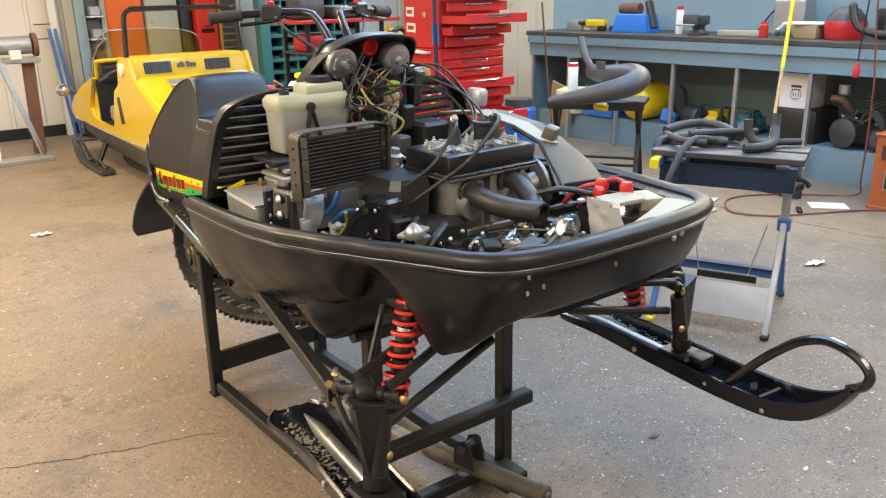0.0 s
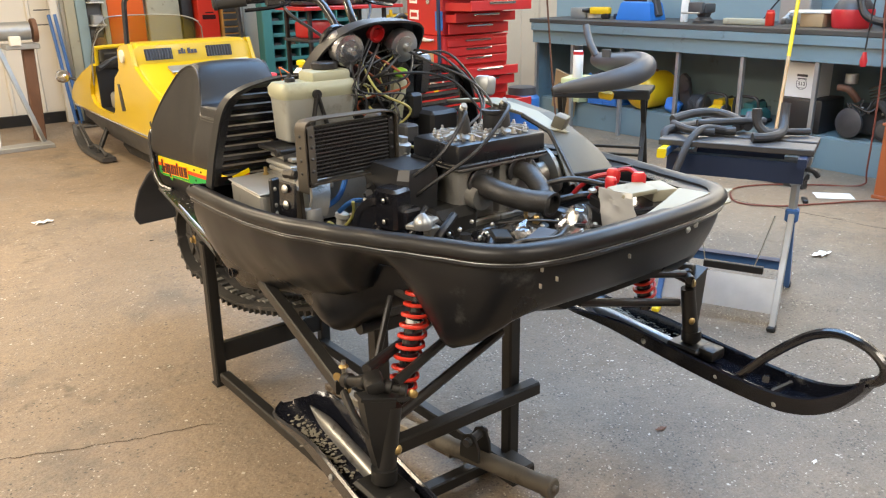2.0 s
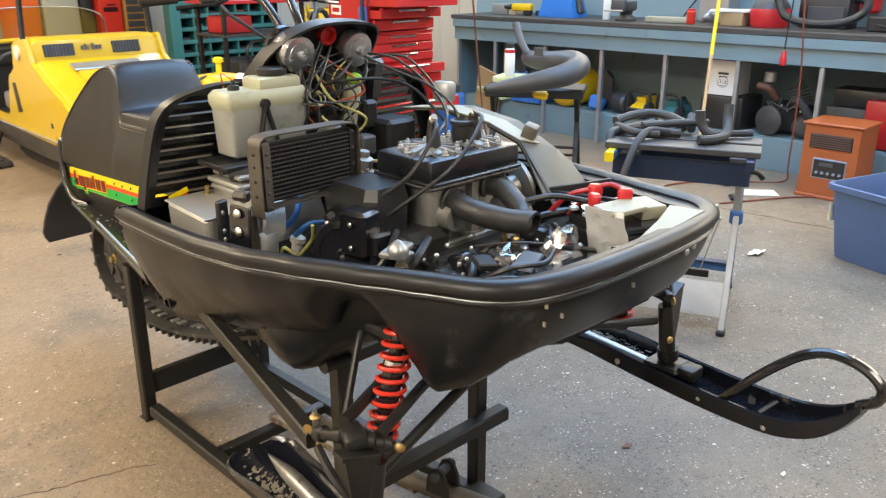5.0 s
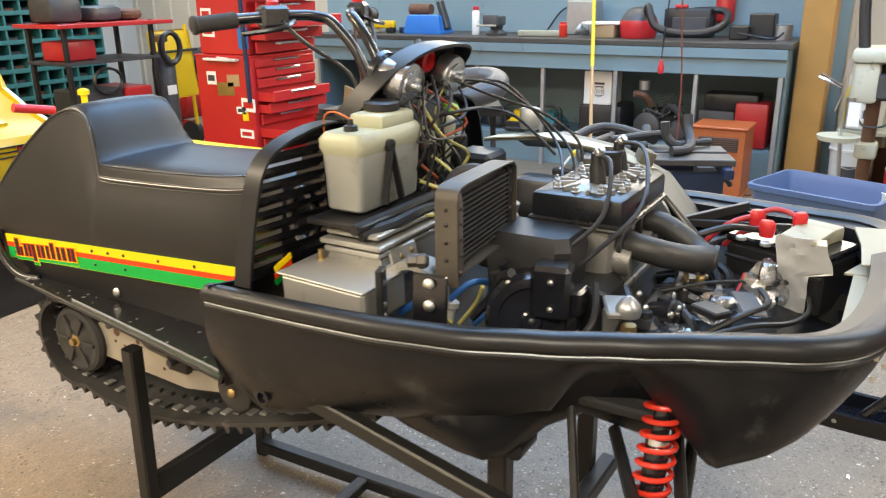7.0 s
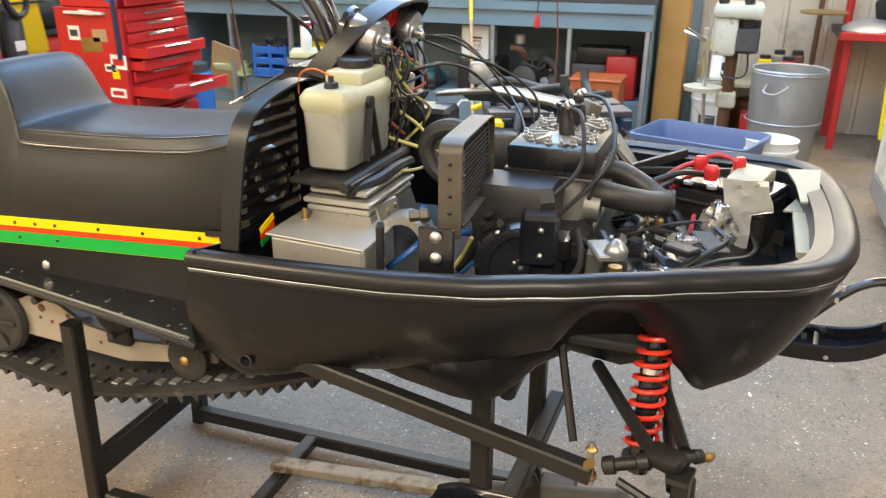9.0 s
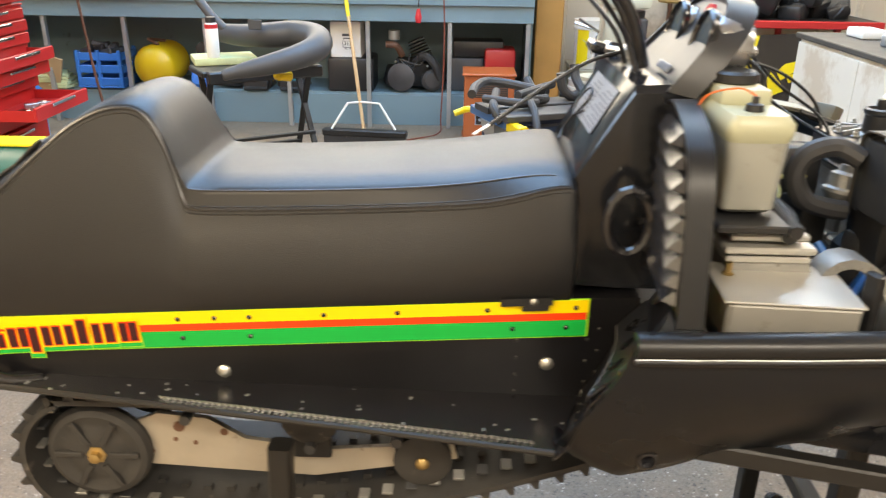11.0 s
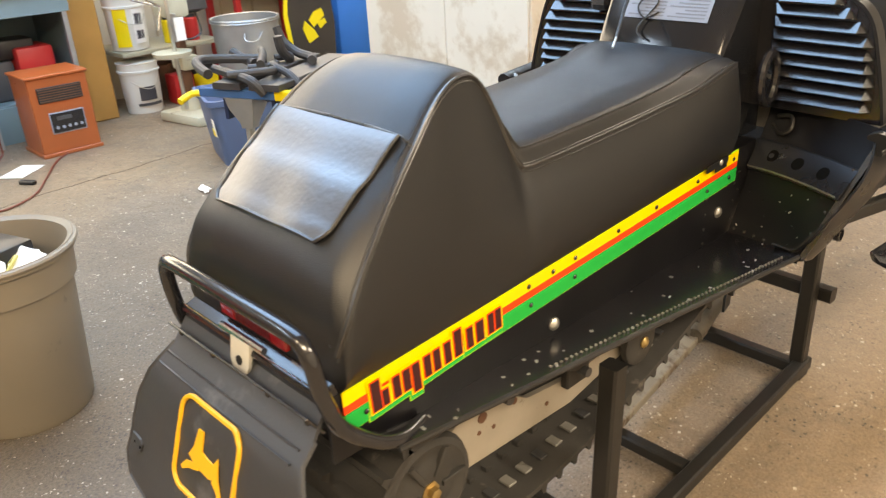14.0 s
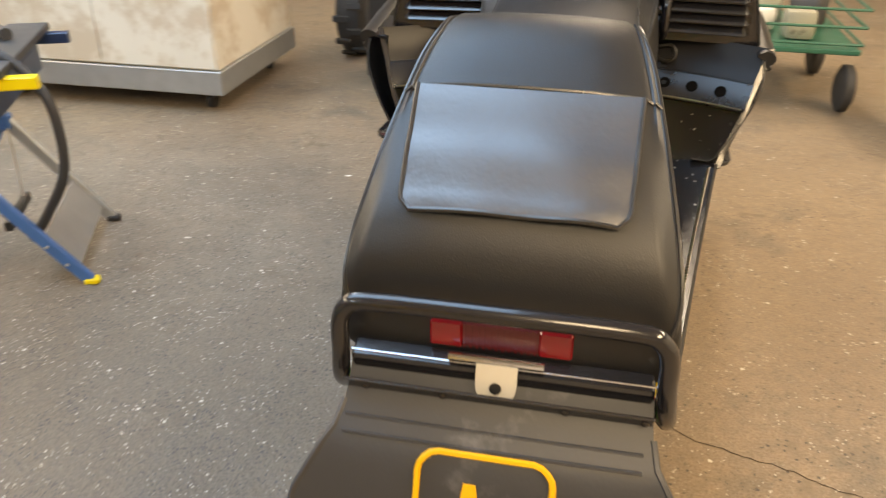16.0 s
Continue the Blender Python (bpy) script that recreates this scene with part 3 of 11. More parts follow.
bm = bm_new()
grid = []
for i, (x, y, side) in enumerate(rim):
    n = rim_normal(i)
    n = n if n.dot(Vector((x - XH, y - 1.6, 0))) > 0 else -n
    zl, zb, ins = lip_z(y), lerp_rows(BOTTOM, y), lerp_rows(INSET, y)
    col = []
    for k in range(11):
        t = k / 10
        z = zl - 0.012 + (zb - zl + 0.012) * t
        bulge = 0.012 * math.sin(min(t * 3.0, 1.0) * math.pi / 2) - ins * t ** 1.7
        col.append(Vector((x, y + lerp_rows(RAKE, y) * t, z)) + n * (-0.014 + bulge))
    col.append(col[-1] - n * 0.012 - Vector((0, 0, 0.008)))
    col.append(col[-1] - n * 0.040 + Vector((0, 0, 0.002)))
    grid.append(col)
add_sheet(bm, grid, 0.005)
hull = part("belly_pan", bm, M_HULL, sled, "black moulded belly pan with pale scuffs", 40)

# rim moulding, with a fine bead under it
bm = bm_new()
rings = []
for i, (x, y, side) in enumerate(rim):
    n = rim_normal(i)
    n = n if n.dot(Vector((x - XH, y - 1.6, 0))) > 0 else -n
    c = Vector((x, y, lip_z(y)))
    sec = [(-0.030, 0.004), (-0.012, 0.012), (0.002, 0.010), (0.011, 0.001), (0.013, -0.009), (0.008, -0.018), (0.001, -0.021), (0.002, -0.025), (0.006, -0.028), (0.003, -0.034), (-0.012, -0.036), (-0.012, -0.008), (-0.030, -0.004)]
    rings.append([c + n * a + Vector((0, 0, b)) for a, b in sec])
add_loft(bm, rings, True, True)
part("rim_moulding", bm, M_LIP, hull, "glossy black rim trim", 50)
bm = bm_new()
pts = []
for i, (x, y, side) in enumerate(rim):
    n = rim_normal(i)
    n = n if n.dot(Vector((x - XH, y - 1.6, 0))) > 0 else -n
    pts.append(Vector((x, y, lip_z(y) - 0.0225)) + n * 0.004)
add_tube(bm, pts, 0.0012, 5)
part("rim_bead", bm, M_GALV, hull, "thin bright bead")

# inner channel of the rim at the front and along the far side
bm = bm_new()
rings = []
for i, (x, y, side) in enumerate(rim):
    if side == 1 and y > 1.25:
        continue
    n = rim_normal(i)
    n = n if n.dot(Vector((x - XH, y - 1.6, 0))) > 0 else -n
    c = Vector((x, y, lip_z(y)))
    rings.append([c + n * a + Vector((0, 0, b)) for a, b in [(-0.026, 0.0), (-0.060, -0.006), (-0.062, -0.055), (-0.056, -0.055), (-0.054, -0.012), (-0.026, -0.006)]])
add_loft(bm, rings, True, True)
part("inner_flange", bm, M_HULL, hull, "", 40)

# keel: the deep middle of the belly pan
bm = bm_new()
rings = []
for y, hw, zb, zt in [(1.97, 0.29, 0.660, 0.70), (1.86, 0.340, 0.652, 0.72), (1.74, 0.378, 0.648, 0.74), (1.62, 0.402, 0.645, 0.76), (1.565, 0.405, 0.645, 0.78), (1.525, 0.388, 0.662, 0.80), (1.475, 0.350, 0.712, 0.84), (1.42, 0.31, 0.735, 0.835), (1.33, 0.27, 0.70, 0.850), (1.2, 0.25, 0.74, 0.850), (1.10, 0.22, 0.80, 0.832), (1.05, 0.18, 0.81, 0.83)]:
    r = 0.035
    rings.append([Vector((XH + a, y, b)) for a, b in [(-hw, zt), (-hw, zb + r), (-hw + r * 0.35, zb + r * 0.35), (-hw + r, zb), (hw - r, zb), (hw - r * 0.35, zb + r * 0.35), (hw, zb + r), (hw, zt)]])
add_loft(bm, rings, True, True)
part("keel", bm, M_HULL, hull, "", 30)
for sx in (-1, 1):
    part("drain_boss", add_cyl(bm_new(), (XH + sx * 0.345, 1.525, 0.660), (XH + sx * 0.28, 1.525, 0.660), 0.018, 0.018, 14), M_HULL, hull)

# bolts, slots and holes on the pan
def small_bolts(name, rows, r, material, parent, label=""):
    for p, d in rows:
        b = bm_new()
        p, d = Vector(p), Vector(d).normalized()
        add_lathe(b, p, d, [(0, r), (0.25 * r, r), (0.55 * r, 0.72 * r), (0.75 * r, 0.25 * r)], 10)
        part(name, b, material, parent, label)


small_bolts("bolt", [((1.374, 0.966, 0.943), (0.1, -1, 0.05)), ((1.403, 0.968, 0.948), (0.12, -1, 0.05))], 0.0075, M_GALV, hull)
for x, y, z in ((0.978, 0.992, 0.943), (1.006, 0.981, 0.921), (0.976, 0.993, 0.911), (1.186, 0.962, 0.929)):
    b = bm_new()
    add_box(b, (x, y, z), (0.003, 0.006, 0.009), 0.0005)
    part("slot", b, M_ZINC, hull)
b = bm_new()
add_lathe(b, (0.807, 2.035, 0.678), (-1, 0, 0), [(-0.01, 0.016), (0.002, 0.016), (0.003, 0.012), (-0.008, 0.011)], 14)
part("drain_hole", b, M_BLACKGLOSS, hull)

# ---- tunnel ----
tunnel = bm_new()
def tun_top(y):
    return 0.850 - (y - 2.11) * 0.0585


def tun_low(y):
    return 0.648 + (y - 2.08) * 0.02


rings = []
for k in range(9):
    y = 2.02 + (3.262 - 2.02) * k / 8
    rings.append([Vector((XT - 0.2, y, tun_low(y))), Vector((XT - 0.2, y, tun_top(y))), Vector((XT + 0.2, y, tun_top(y))), Vector((XT + 0.2, y, tun_low(y))), Vector((XT + 0.194, y, tun_low(y))), Vector((XT + 0.194, y, tun_top(y) - 0.006)), Vector((XT - 0.194, y, tun_top(y) - 0.006)), Vector((XT - 0.194, y, tun_low(y)))])
add_loft(tunnel, rings, True, True)
tun = part("tunnel", tunnel, M_TUNNEL, sled, "black painted sheet-metal tunnel with rivets")

# stripes in three colours, both sides
def stripe(name, lo, hi, y0, y1, material, off, side):
    b = bm_new()
    x = XT + side * (0.2 + off)
    pts = [[Vector((x, y0 + (y1 - y0) * k / 6, tun_top(y0 + (y1 - y0) * k / 6) - d)) for k in range(7)] for d in (lo, hi)]
    add_sheet(b, pts, 0.0016)
    return part(name, b, material, tun)


for side in (-1, 1):
    stripe("lime_edge", -0.002, 0.0725, 2.106, 3.236, M_LIME, 0.0012, side)
    stripe("yellow_stripe", 0.0005, 0.024, 2.108, 3.238, M_YEL, 0.0030, side)
    stripe("red_stripe", 0.024, 0.038, 2.110, 3.238, M_ORANGE, 0.0030, side)
    stripe("green_stripe", 0.0385, 0.070, 2.110, 3.236, M_GREEN, 0.0030, side)

# the model name, as plain bars in its colours: (start, width, bottom, top) along the stripe
GLYPHS = [(0.002, 0.016, 0.000, 0.050), (0.022, 0.011, 0.000, 0.026), (0.043, 0.013, 0.000, 0.036), (0.063, 0.013, 0.000, 0.036), (0.082, 0.014, -0.012, 0.036), (0.106, 0.013, 0.000, 0.036), (0.126, 0.013, 0.000, 0.036),
          (0.149, 0.013, 0.000, 0.036), (0.171, 0.015, 0.000, 0.046), (0.199, 0.013, 0.000, 0.036), (0.221, 0.016, 0.000, 0.036), (0.249, 0.012, 0.000, 0.036), (0.266, 0.013, 0.000, 0.036)]
for side in (-1, 1):
    for gi, (s, w, lo, hi) in enumerate(GLYPHS):
        for mname, mm, grow, off in (("name_edge", M_LIME, 0.0070, 0.0040), ("name_base", M_GREEN, 0.0052, 0.0048), ("name_outline", M_YEL, 0.0050, 0.0058), ("name_shade", M_ORANGE, 0.0022, 0.0068), ("name_bar", M_MAROON, 0.0, 0.0078)):
            b = bm_new()
            ya = 3.192 - s if side < 0 else 3.192 - 0.279 + s
            yb = ya - w if side < 0 else ya + w
            yc = (ya + yb) / 2
            zb, zh = lo - grow, hi + grow
            if mname in ("name_edge", "name_base"):
                zb, zh = lo - grow - 0.008, lo + 0.008
            zc = tun_top(yc) - 0.060 + 0.008 * s / 0.279 + (zb + zh) / 2
            add_box(b, (XT + side * (0.2 + off + 0.00003 * gi), yc, zc), (0.0012, w + 2 * grow, zh - zb), 0.0, (-3.35, 0, 0))
            part(mname, b, mm, tun)

for side in (-1, 1):
    sx = XT + side * 0.2045
    rows = [((sx, y, tun_top(y) - 0.014), (side, 0, 0)) for y in (2.13, 2.19, 2.285, 2.444, 2.575, 2.709, 2.772, 2.838)]
    rows += [((sx, y, tun_top(y) - 0.052), (side, 0, 0)) for y in (2.145, 2.24, 2.709, 2.832, 3.20)]
    small_bolts("rivet", rows, 0.0045, M_BLACKGLOSS, tun)
    small_bolts("bolt", [((XT + side * 0.2, 2.764, 0.687), (side, 0, 0)), ((XT + side * 0.2, 2.174, 0.719), (side, 0, 0))], 0.013, M_ZINC, tun, "zinc carriage bolt")

# rivet lines and a stiffening bead
for side in (-1, 1):
    small_bolts("rivet", [((XT + side * 0.2, 2.085 + 0.02 * (k % 2), 0.66 + 0.022 * k), (side, 0, 0)) for k in range(8)] + [((XT + side * 0.2, 2.23, 0.66 + 0.035 * k), (side, 0, 0)) for k in range(4)], 0.0035, M_STEEL_BLACK, tun)

# running boards
for side in (-1, 1):
    b = bm_new()
    grid = []
    for k in range(13):
        t = k / 12
        y = 2.11 + (3.17 - 2.11) * t
        xo = 0.838 + (0.995 - 0.838) * t
        w = XT - xo
        zi, zo = tun_low(y), 0.681 - 0.013 * t - 0.012 * (1 - t)
        grid.append([Vector((XT + side * (0.2 + (w - 0.2) * f), y + 0.066 * f * (1 - t) ** 2, zi + (zo - zi) * f)) for f in (0, 0.5, 1)])
    add_sheet(b, grid, 0.004)
    board = part("running_board", b, M_BLACKPAINT, sled, "black metal running board with a saw-toothed edge")
    b = bm_new()
    add_tube(b, [g[2] + Vector((0, 0, -0.004)) for g in grid], 0.006, 8)
    part("rolled_edge", b, M_STEEL_BLACK, board, "worn bright edge")
    b = bm_new()
    for k in range(58):
        t = 0.04 + 0.66 * k / 57
        i = min(int(t * 12), 11)
        f = t * 12 - i
        p = grid[i][2].lerp(grid[i + 1][2], f)
        add_cyl(b, p + Vector((-side * 0.014, -0.003, 0.000)), p + Vector((-side * 0.011, 0.003, 0.007)), 0.0035, 0.0012, 5)
    tagged(part("saw_teeth", b, M_ZINC, board, "bright punched teeth"), "bright punched teeth", "", "", "stuff")
    b = bm_new()
    for k in range(30):
        t = random.random() ** 1.6
        i = min(int(t * 12), 11)
        f = random.random() ** 0.6 * 0.9
        p = grid[i][0].lerp(grid[i][2], f)
        add_box(b, p + Vector((0, random.uniform(0, 0.08), 0.003)), (random.uniform(0.002, 0.007), random.uniform(0.002, 0.009), 0.001), 0, (0, 0, random.uniform(0, 90)))
    tagged(part("paint_chips", b, M_GALV, board), "paint chips and white specks", "", "", "stuff")

# foot wells in front of the boards: a sloping toe plate, a drilled strip and a dark upper plate
for side in (-1, 1):
    def well_at(f, y, z, f0=0.0):
        """f from the tunnel (0) to the outer edge (1), which leans out towards the top."""
        up = max(0.0, min(1.0, (z - 0.655) / 0.27))
        outer = 0.392 + 0.092 * up
        return Vector((XT + side * (0.203 + (outer - 0.203) * f), y + f ** 1.5 * (0.062 + 0.048 * up), z))
    cols = (0, 0.25, 0.5, 0.75, 1)
    b = bm_new()
    add_sheet(b, [[well_at(f, y, z) for f in cols] for y, z in ((2.118, 0.650), (2.112, 0.655), (2.090, 0.690), (2.068, 0.735), (2.050, 0.775), (2.046, 0.796))], 0.003)
    well = part("foot_well", b, M_TUNNEL, sled, "black sheet-metal toe plate with rivets and chips")
    b = bm_new()
    add_sheet(b, [[well_at(f, y, z) for f in cols] for y, z in ((2.048, 0.792), (2.056, 0.797), (2.054, 0.802), (2.008, 0.852), (2.003, 0.853))], 0.003)
    strip = part("drilled_strip", b, M_STRIP, well, "black steel strip with three drilled holes")
    for f in (0.20, 0.47, 0.74):
        b = bm_new()
        across = well_at(f + 0.05, 2.031, 0.827) - well_at(f - 0.05, 2.031, 0.827)
        out = across.cross(well_at(f, 2.008, 0.852) - well_at(f, 2.054, 0.802)).normalized()
        out = out if out.y > 0 else -out
        add_lathe(b, well_at(f, 2.031, 0.827) + out * 0.0012, out, [(0, 0.0150), (0.0014, 0.0150), (0.0016, 0.010), (0.0008, 0.004)], 16)
        part("drilled_hole", b, M_HOLE, strip)
    b = bm_new()
    add_loft(b, [[well_at(f, 2.0555, 0.7985) + Vector((0, c, d)) for c, d in ((0, 0), (0.002, 0.001), (0.002, 0.004), (0, 0.004))] for f in (0.0, 0.25, 0.5, 0.75, 0.97)])
    part("bright_edge", b, M_ZINC, strip, "thin bright metal edge")
    b = bm_new()
    add_sheet(b, [[well_at(f, y, z) for f in cols] for y, z in ((2.004, 0.850), (1.990, 0.872), (1.972, 0.90), (1.960, 0.935))], 0.003)
    part("upper_plate", b, M_TUNNEL, well)
    b = bm_new()
    add_loft(b, [[p + Vector((side * da, 0.0, dz)) for da, dz in ((-0.002, 0), (0.012, 0.003), (0.012, 0.006), (-0.002, 0.003))] for p in [well_at(1.0, y, z) for y, z in ((2.116, 0.656), (2.09, 0.69), (2.052, 0.79), (2.008, 0.85), (1.962, 0.93))]])
    part("side_flange", b, M_BLACKPAINT, well)
    small_bolts("rivet", [(tuple(well_at(f, 2.109, 0.662)), (0, 0.8, 0.6)) for f in (0.06, 0.2, 0.34, 0.48, 0.62, 0.76, 0.9)] + [(tuple(well_at(f, 2.048, 0.785)), (0, 0.9, 0.4)) for f in (0.1, 0.85)] + [(tuple(well_at(0.95, y, z)), (0, 0.8, 0.6)) for y, z in ((2.08, 0.712), (2.058, 0.761), (2.01, 0.852))], 0.004, M_STEEL_BLACK, well)
    chip_rng = random.Random(40 + side)
    for k in range(13):
        g, f = chip_rng.random(), chip_rng.uniform(0.05, 0.95)
        p = well_at(f, 2.112 - 0.062 * g, 0.662 + 0.115 * g) + Vector((0, 0.0025, 0.001))
        part("paint_chip", add_box(bm_new(), p, (chip_rng.uniform(0.002, 0.008), 0.0015, chip_rng.uniform(0.001, 0.0025)), 0, (0, chip_rng.uniform(-40, 40), 0)), M_STRIP if k % 2 else M_ALUBRIGHT, well)
    b = bm_new()
    add_tube(b, [(XT + side * 0.22, 1.985, 0.885), (XT + side * 0.25, 2.008, 0.872), (XT + side * 0.272, 2.008, 0.888), (XT + side * 0.262, 1.99, 0.91), (XT + side * 0.23, 1.985, 0.905)], 0.005, 6, sub=5)
    part("hook", b, M_STEEL_BLACK, well)

# ---- seat ----
SEAT = [(3.240, 0.862, 0.190, 0.205, 0.845), (3.236, 0.900, 0.195, 0.214, 0.870), (3.222, 0.943, 0.190, 0.217, 0.900), (3.19, 0.985, 0.180, 0.210, 0.948), (3.12, 1.043, 0.168, 0.192, 1.024), (3.05, 1.098, 0.160, 0.174, 1.087),
        (3.0, 1.137, 0.147, 0.160, 1.128), (2.955, 1.160, 0.136, 0.147, 1.151), (2.92, 1.167, 0.130, 0.140, 1.158), (2.89, 1.162, 0.127, 0.137, 1.153), (2.868, 1.146, 0.130, 0.138, 1.132), (2.848, 1.112, 0.138, 0.144, 1.092), (2.83, 1.068, 0.147, 0.153, 1.040),
        (2.815, 1.038, 0.156, 0.165, 1.000), (2.79, 1.028, 0.159, 0.170, 0.990), (2.65, 1.030, 0.158, 0.171, 0.993), (2.5, 1.036, 0.158, 0.173, 1.000), (2.4, 1.042, 0.157, 0.177, 1.007), (2.33, 1.049, 0.156, 0.183, 1.014), (2.28, 1.056, 0.155, 0.189, 1.022),
        (2.235, 1.063, 0.155, 0.194, 1.034), (2.19, 1.068, 0.158, 0.199, 1.048), (2.155, 1.066, 0.165, 0.200, 1.052), (2.142, 1.052, 0.170, 0.197, 1.040)]


def seat_at(y):
    return [lerp_rows([(r[0], r[k]) for r in SEAT], y) for k in (1, 2, 3, 4)]


def seat_section(y, zt, ht, hs, zs, k=1.0):
    z0 = tun_top(y) + 0.001
    h = zs - z0
    half = [(0.203, z0), (0.209, z0 + 0.10 * h)]
    for f in (0.3, 0.55, 0.8):
        half.append((0.210 + (hs - 0.210) * f + 0.016 * math.sin(math.pi * f) * (1 - 0.5 * f), z0 + f * h))
    half += [(hs + 0.003, zs - 0.012), (hs, zs), (hs * 0.35 + ht * 0.65, zs * 0.35 + zt * 0.65), (ht + 0.002, zt - 0.006), (ht - 0.008, zt), (ht * 0.5, zt + 0.004)]
    pts = [(-a, z) for a, z in half] + [(0.0, zt + 0.005)] + [(a, z) for a, z in reversed(half)]
    return [Vector((XT + a * k, y, z0 + (z - z0) * (0.5 + 0.5 * k))) for a, z in pts]


bm = bm_new()
fine = []
for a, c in zip(SEAT, SEAT[1:]):
    n = max(2, int(abs(a[0] - c[0]) / 0.016))
    fine += [a[0] + (c[0] - a[0]) * k / n for k in range(n)]
fine.append(SEAT[-1][0])
smooth_rows = smooth_path([(r[0], r[1], r[2]) for r in SEAT], 3), smooth_path([(r[0], r[3], r[4]) for r in SEAT], 3)
fine = [(p.x, p.y, p.z, q.y, q.z) for p, q in zip(*smooth_rows)]
rings = [seat_section(3.244, 0.845, 0.180, 0.195, 0.835, 0.93)] + [seat_section(*p) for p in fine] + [seat_section(2.136, 1.03, 0.165, 0.19, 1.01, 0.95)]
add_loft(bm, rings, True, True)
seat = part("seat", bm, M_SEAT, sled, "black vinyl seat with a raised backrest and stitched seams", 42)
ring_n = len(rings[0])
for e in seat.data.edges:
    a, c = sorted(e.vertices)
    if c - a == ring_n and a % ring_n in (6, 16):
        e.use_edge_sharp = True


def seam_line(idx, rows, lift=0.002):
    out = []
    for p in rows:
        q = seat_section(*p)[idx]
        out.append(q + Vector((math.copysign(lift, q.x - XT), 0, lift)))
    return out


for idx in (6, 16, 8, 14):
    b = bm_new()
    rows = [p for p in fine if 2.15 < p[0] < 3.25]
    if idx in (8, 14):
        rows = [p for p in fine if 2.17 < p[0] < 2.83]
    add_tube(b, seam_line(idx, rows, 0.0004), 0.0030 if idx in (6, 16) else 0.0018, 6)
    part("piping", b, M_PIPING, seat)
for lo, hi in ((5, 6), (17, 16)):
    b = bm_new()
    add_tube(b, [seat_section(*p)[lo].lerp(seat_section(*p)[hi], 0.35) for p in fine if 2.15 < p[0] < 3.25], 0.0013, 5)
    part("stitching", b, M_PIPING, seat)
    b = bm_new()
    add_tube(b, [seat_section(*p)[hi].lerp(seat_section(*p)[hi + (hi - lo)], 0.22) for p in fine if 2.15 < p[0] < 3.25], 0.0012, 5)
    part("stitching", b, M_PIPING, seat)
b = bm_new()
p = min(fine, key=lambda q: abs(q[0] - 3.052))
add_tube(b, [q + Vector((0, 0.001, 0.001)) for q in seat_section(*p)[6:17]], 0.0026, 6)
part("piping", b, M_PIPING, seat)
for side in (-1, 1):
    b = bm_new()
    add_sheet(b, [[Vector((XT + side * 0.211, y, tun_top(y) - d)) for y in (2.172, 2.19, 2.235, 2.262)] for d in (-0.01, 0.004)], 0.003)
    add_sheet(b, [[Vector((XT + side * 0.2115, y, tun_top(y) - d)) for y in (2.178, 2.20, 2.225)] for d in (0.002, 0.014)], 0.003)
    part("seat_tab", b, M_SEAT, seat)

# storage pouch flap on the back of the seat, with soft creases
bm = bm_new()
grid = []
for i in range(17):
    t = i / 16
    y = 3.052 + 0.146 * t
    row = []
    for j in range(21):
        u = -1 + 2 * j / 20
        hw = 0.152 - 0.006 * t
        if t > 0.9:
            hw -= 0.014 * ((t - 0.9) / 0.1) ** 2
        zt = seat_at(y)[0]
        lift = 0.005 + 0.009 * t + 0.0035 * math.sin(2.2 * u + 1.1 + t) * math.sin(t * 2.6) + 0.002 * math.cos(6 * u + 4 * t) * t
        lift -= 0.004 * t * abs(u) ** 6
        row.append(Vector((1.232 + u * hw, y + lift * 0.62, zt + lift * 0.78)))
    grid.append(row)
add_sheet(bm, grid, 0.004)
pouch = part("pouch_flap", bm, M_POUCH, seat, "creased black vinyl pouch flap", 60)
b = bm_new()
edge = [grid[i][0] for i in range(17)] + [grid[16][j] for j in range(1, 21)] + [grid[i][20] for i in range(15, -1, -1)]
add_tube(b, [p + Vector((0, 0.001, 0.001)) for p in edge], 0.0035, 6)
part("flap_binding", b, M_PIPING, seat)
small_bolts("seat_screw", [((XT - 0.212, 2.205, 0.848), (-1, 0, 0))], 0.007, M_ZINC, seat, "zinc screw")

# ---- rear end: plate, tail lamp, bumper, hitch, flap ----
b = bm_new()
add_box(b, (XT, 3.232, 0.812), (0.398, 0.016, 0.10), 0.003)
part("rear_plate", b, M_BLACKGLOSS, sled)
part("chrome_line", add_tube(bm_new(), [(XT - 0.200, 3.2700, 0.7995), (XT + 0.200, 3.2700, 0.7995)], 0.0014, 8), M_CHROME, sled, "thin bright edge over the snow flap")
b = bm_new()
add_box(b, (XT, 3.254, 0.783), (0.398, 0.034, 0.03), 0.004, (-18, 0, 0))
part("rear_lip", b, M_BLACKGLOSS, sled)
lamp = part("tail_lamp", add_box(bm_new(), (1.232, 3.232, 0.828), (0.190, 0.03, 0.042), 0.004), M_LENS2, sled, "ribbed red tail lamp")
for x in (1.160, 1.304):
    part("reflector", add_box(bm_new(), (x, 3.236, 0.828), (0.044, 0.03, 0.040), 0.003), M_LENS, lamp, "red reflector")
for k in range(12):
    part("lens_rib", add_box(bm_new(), (1.186 + 0.0085 * k, 3.248, 0.828), (0.0035, 0.004, 0.036)), M_LENS2, lamp)
b = bm_new()
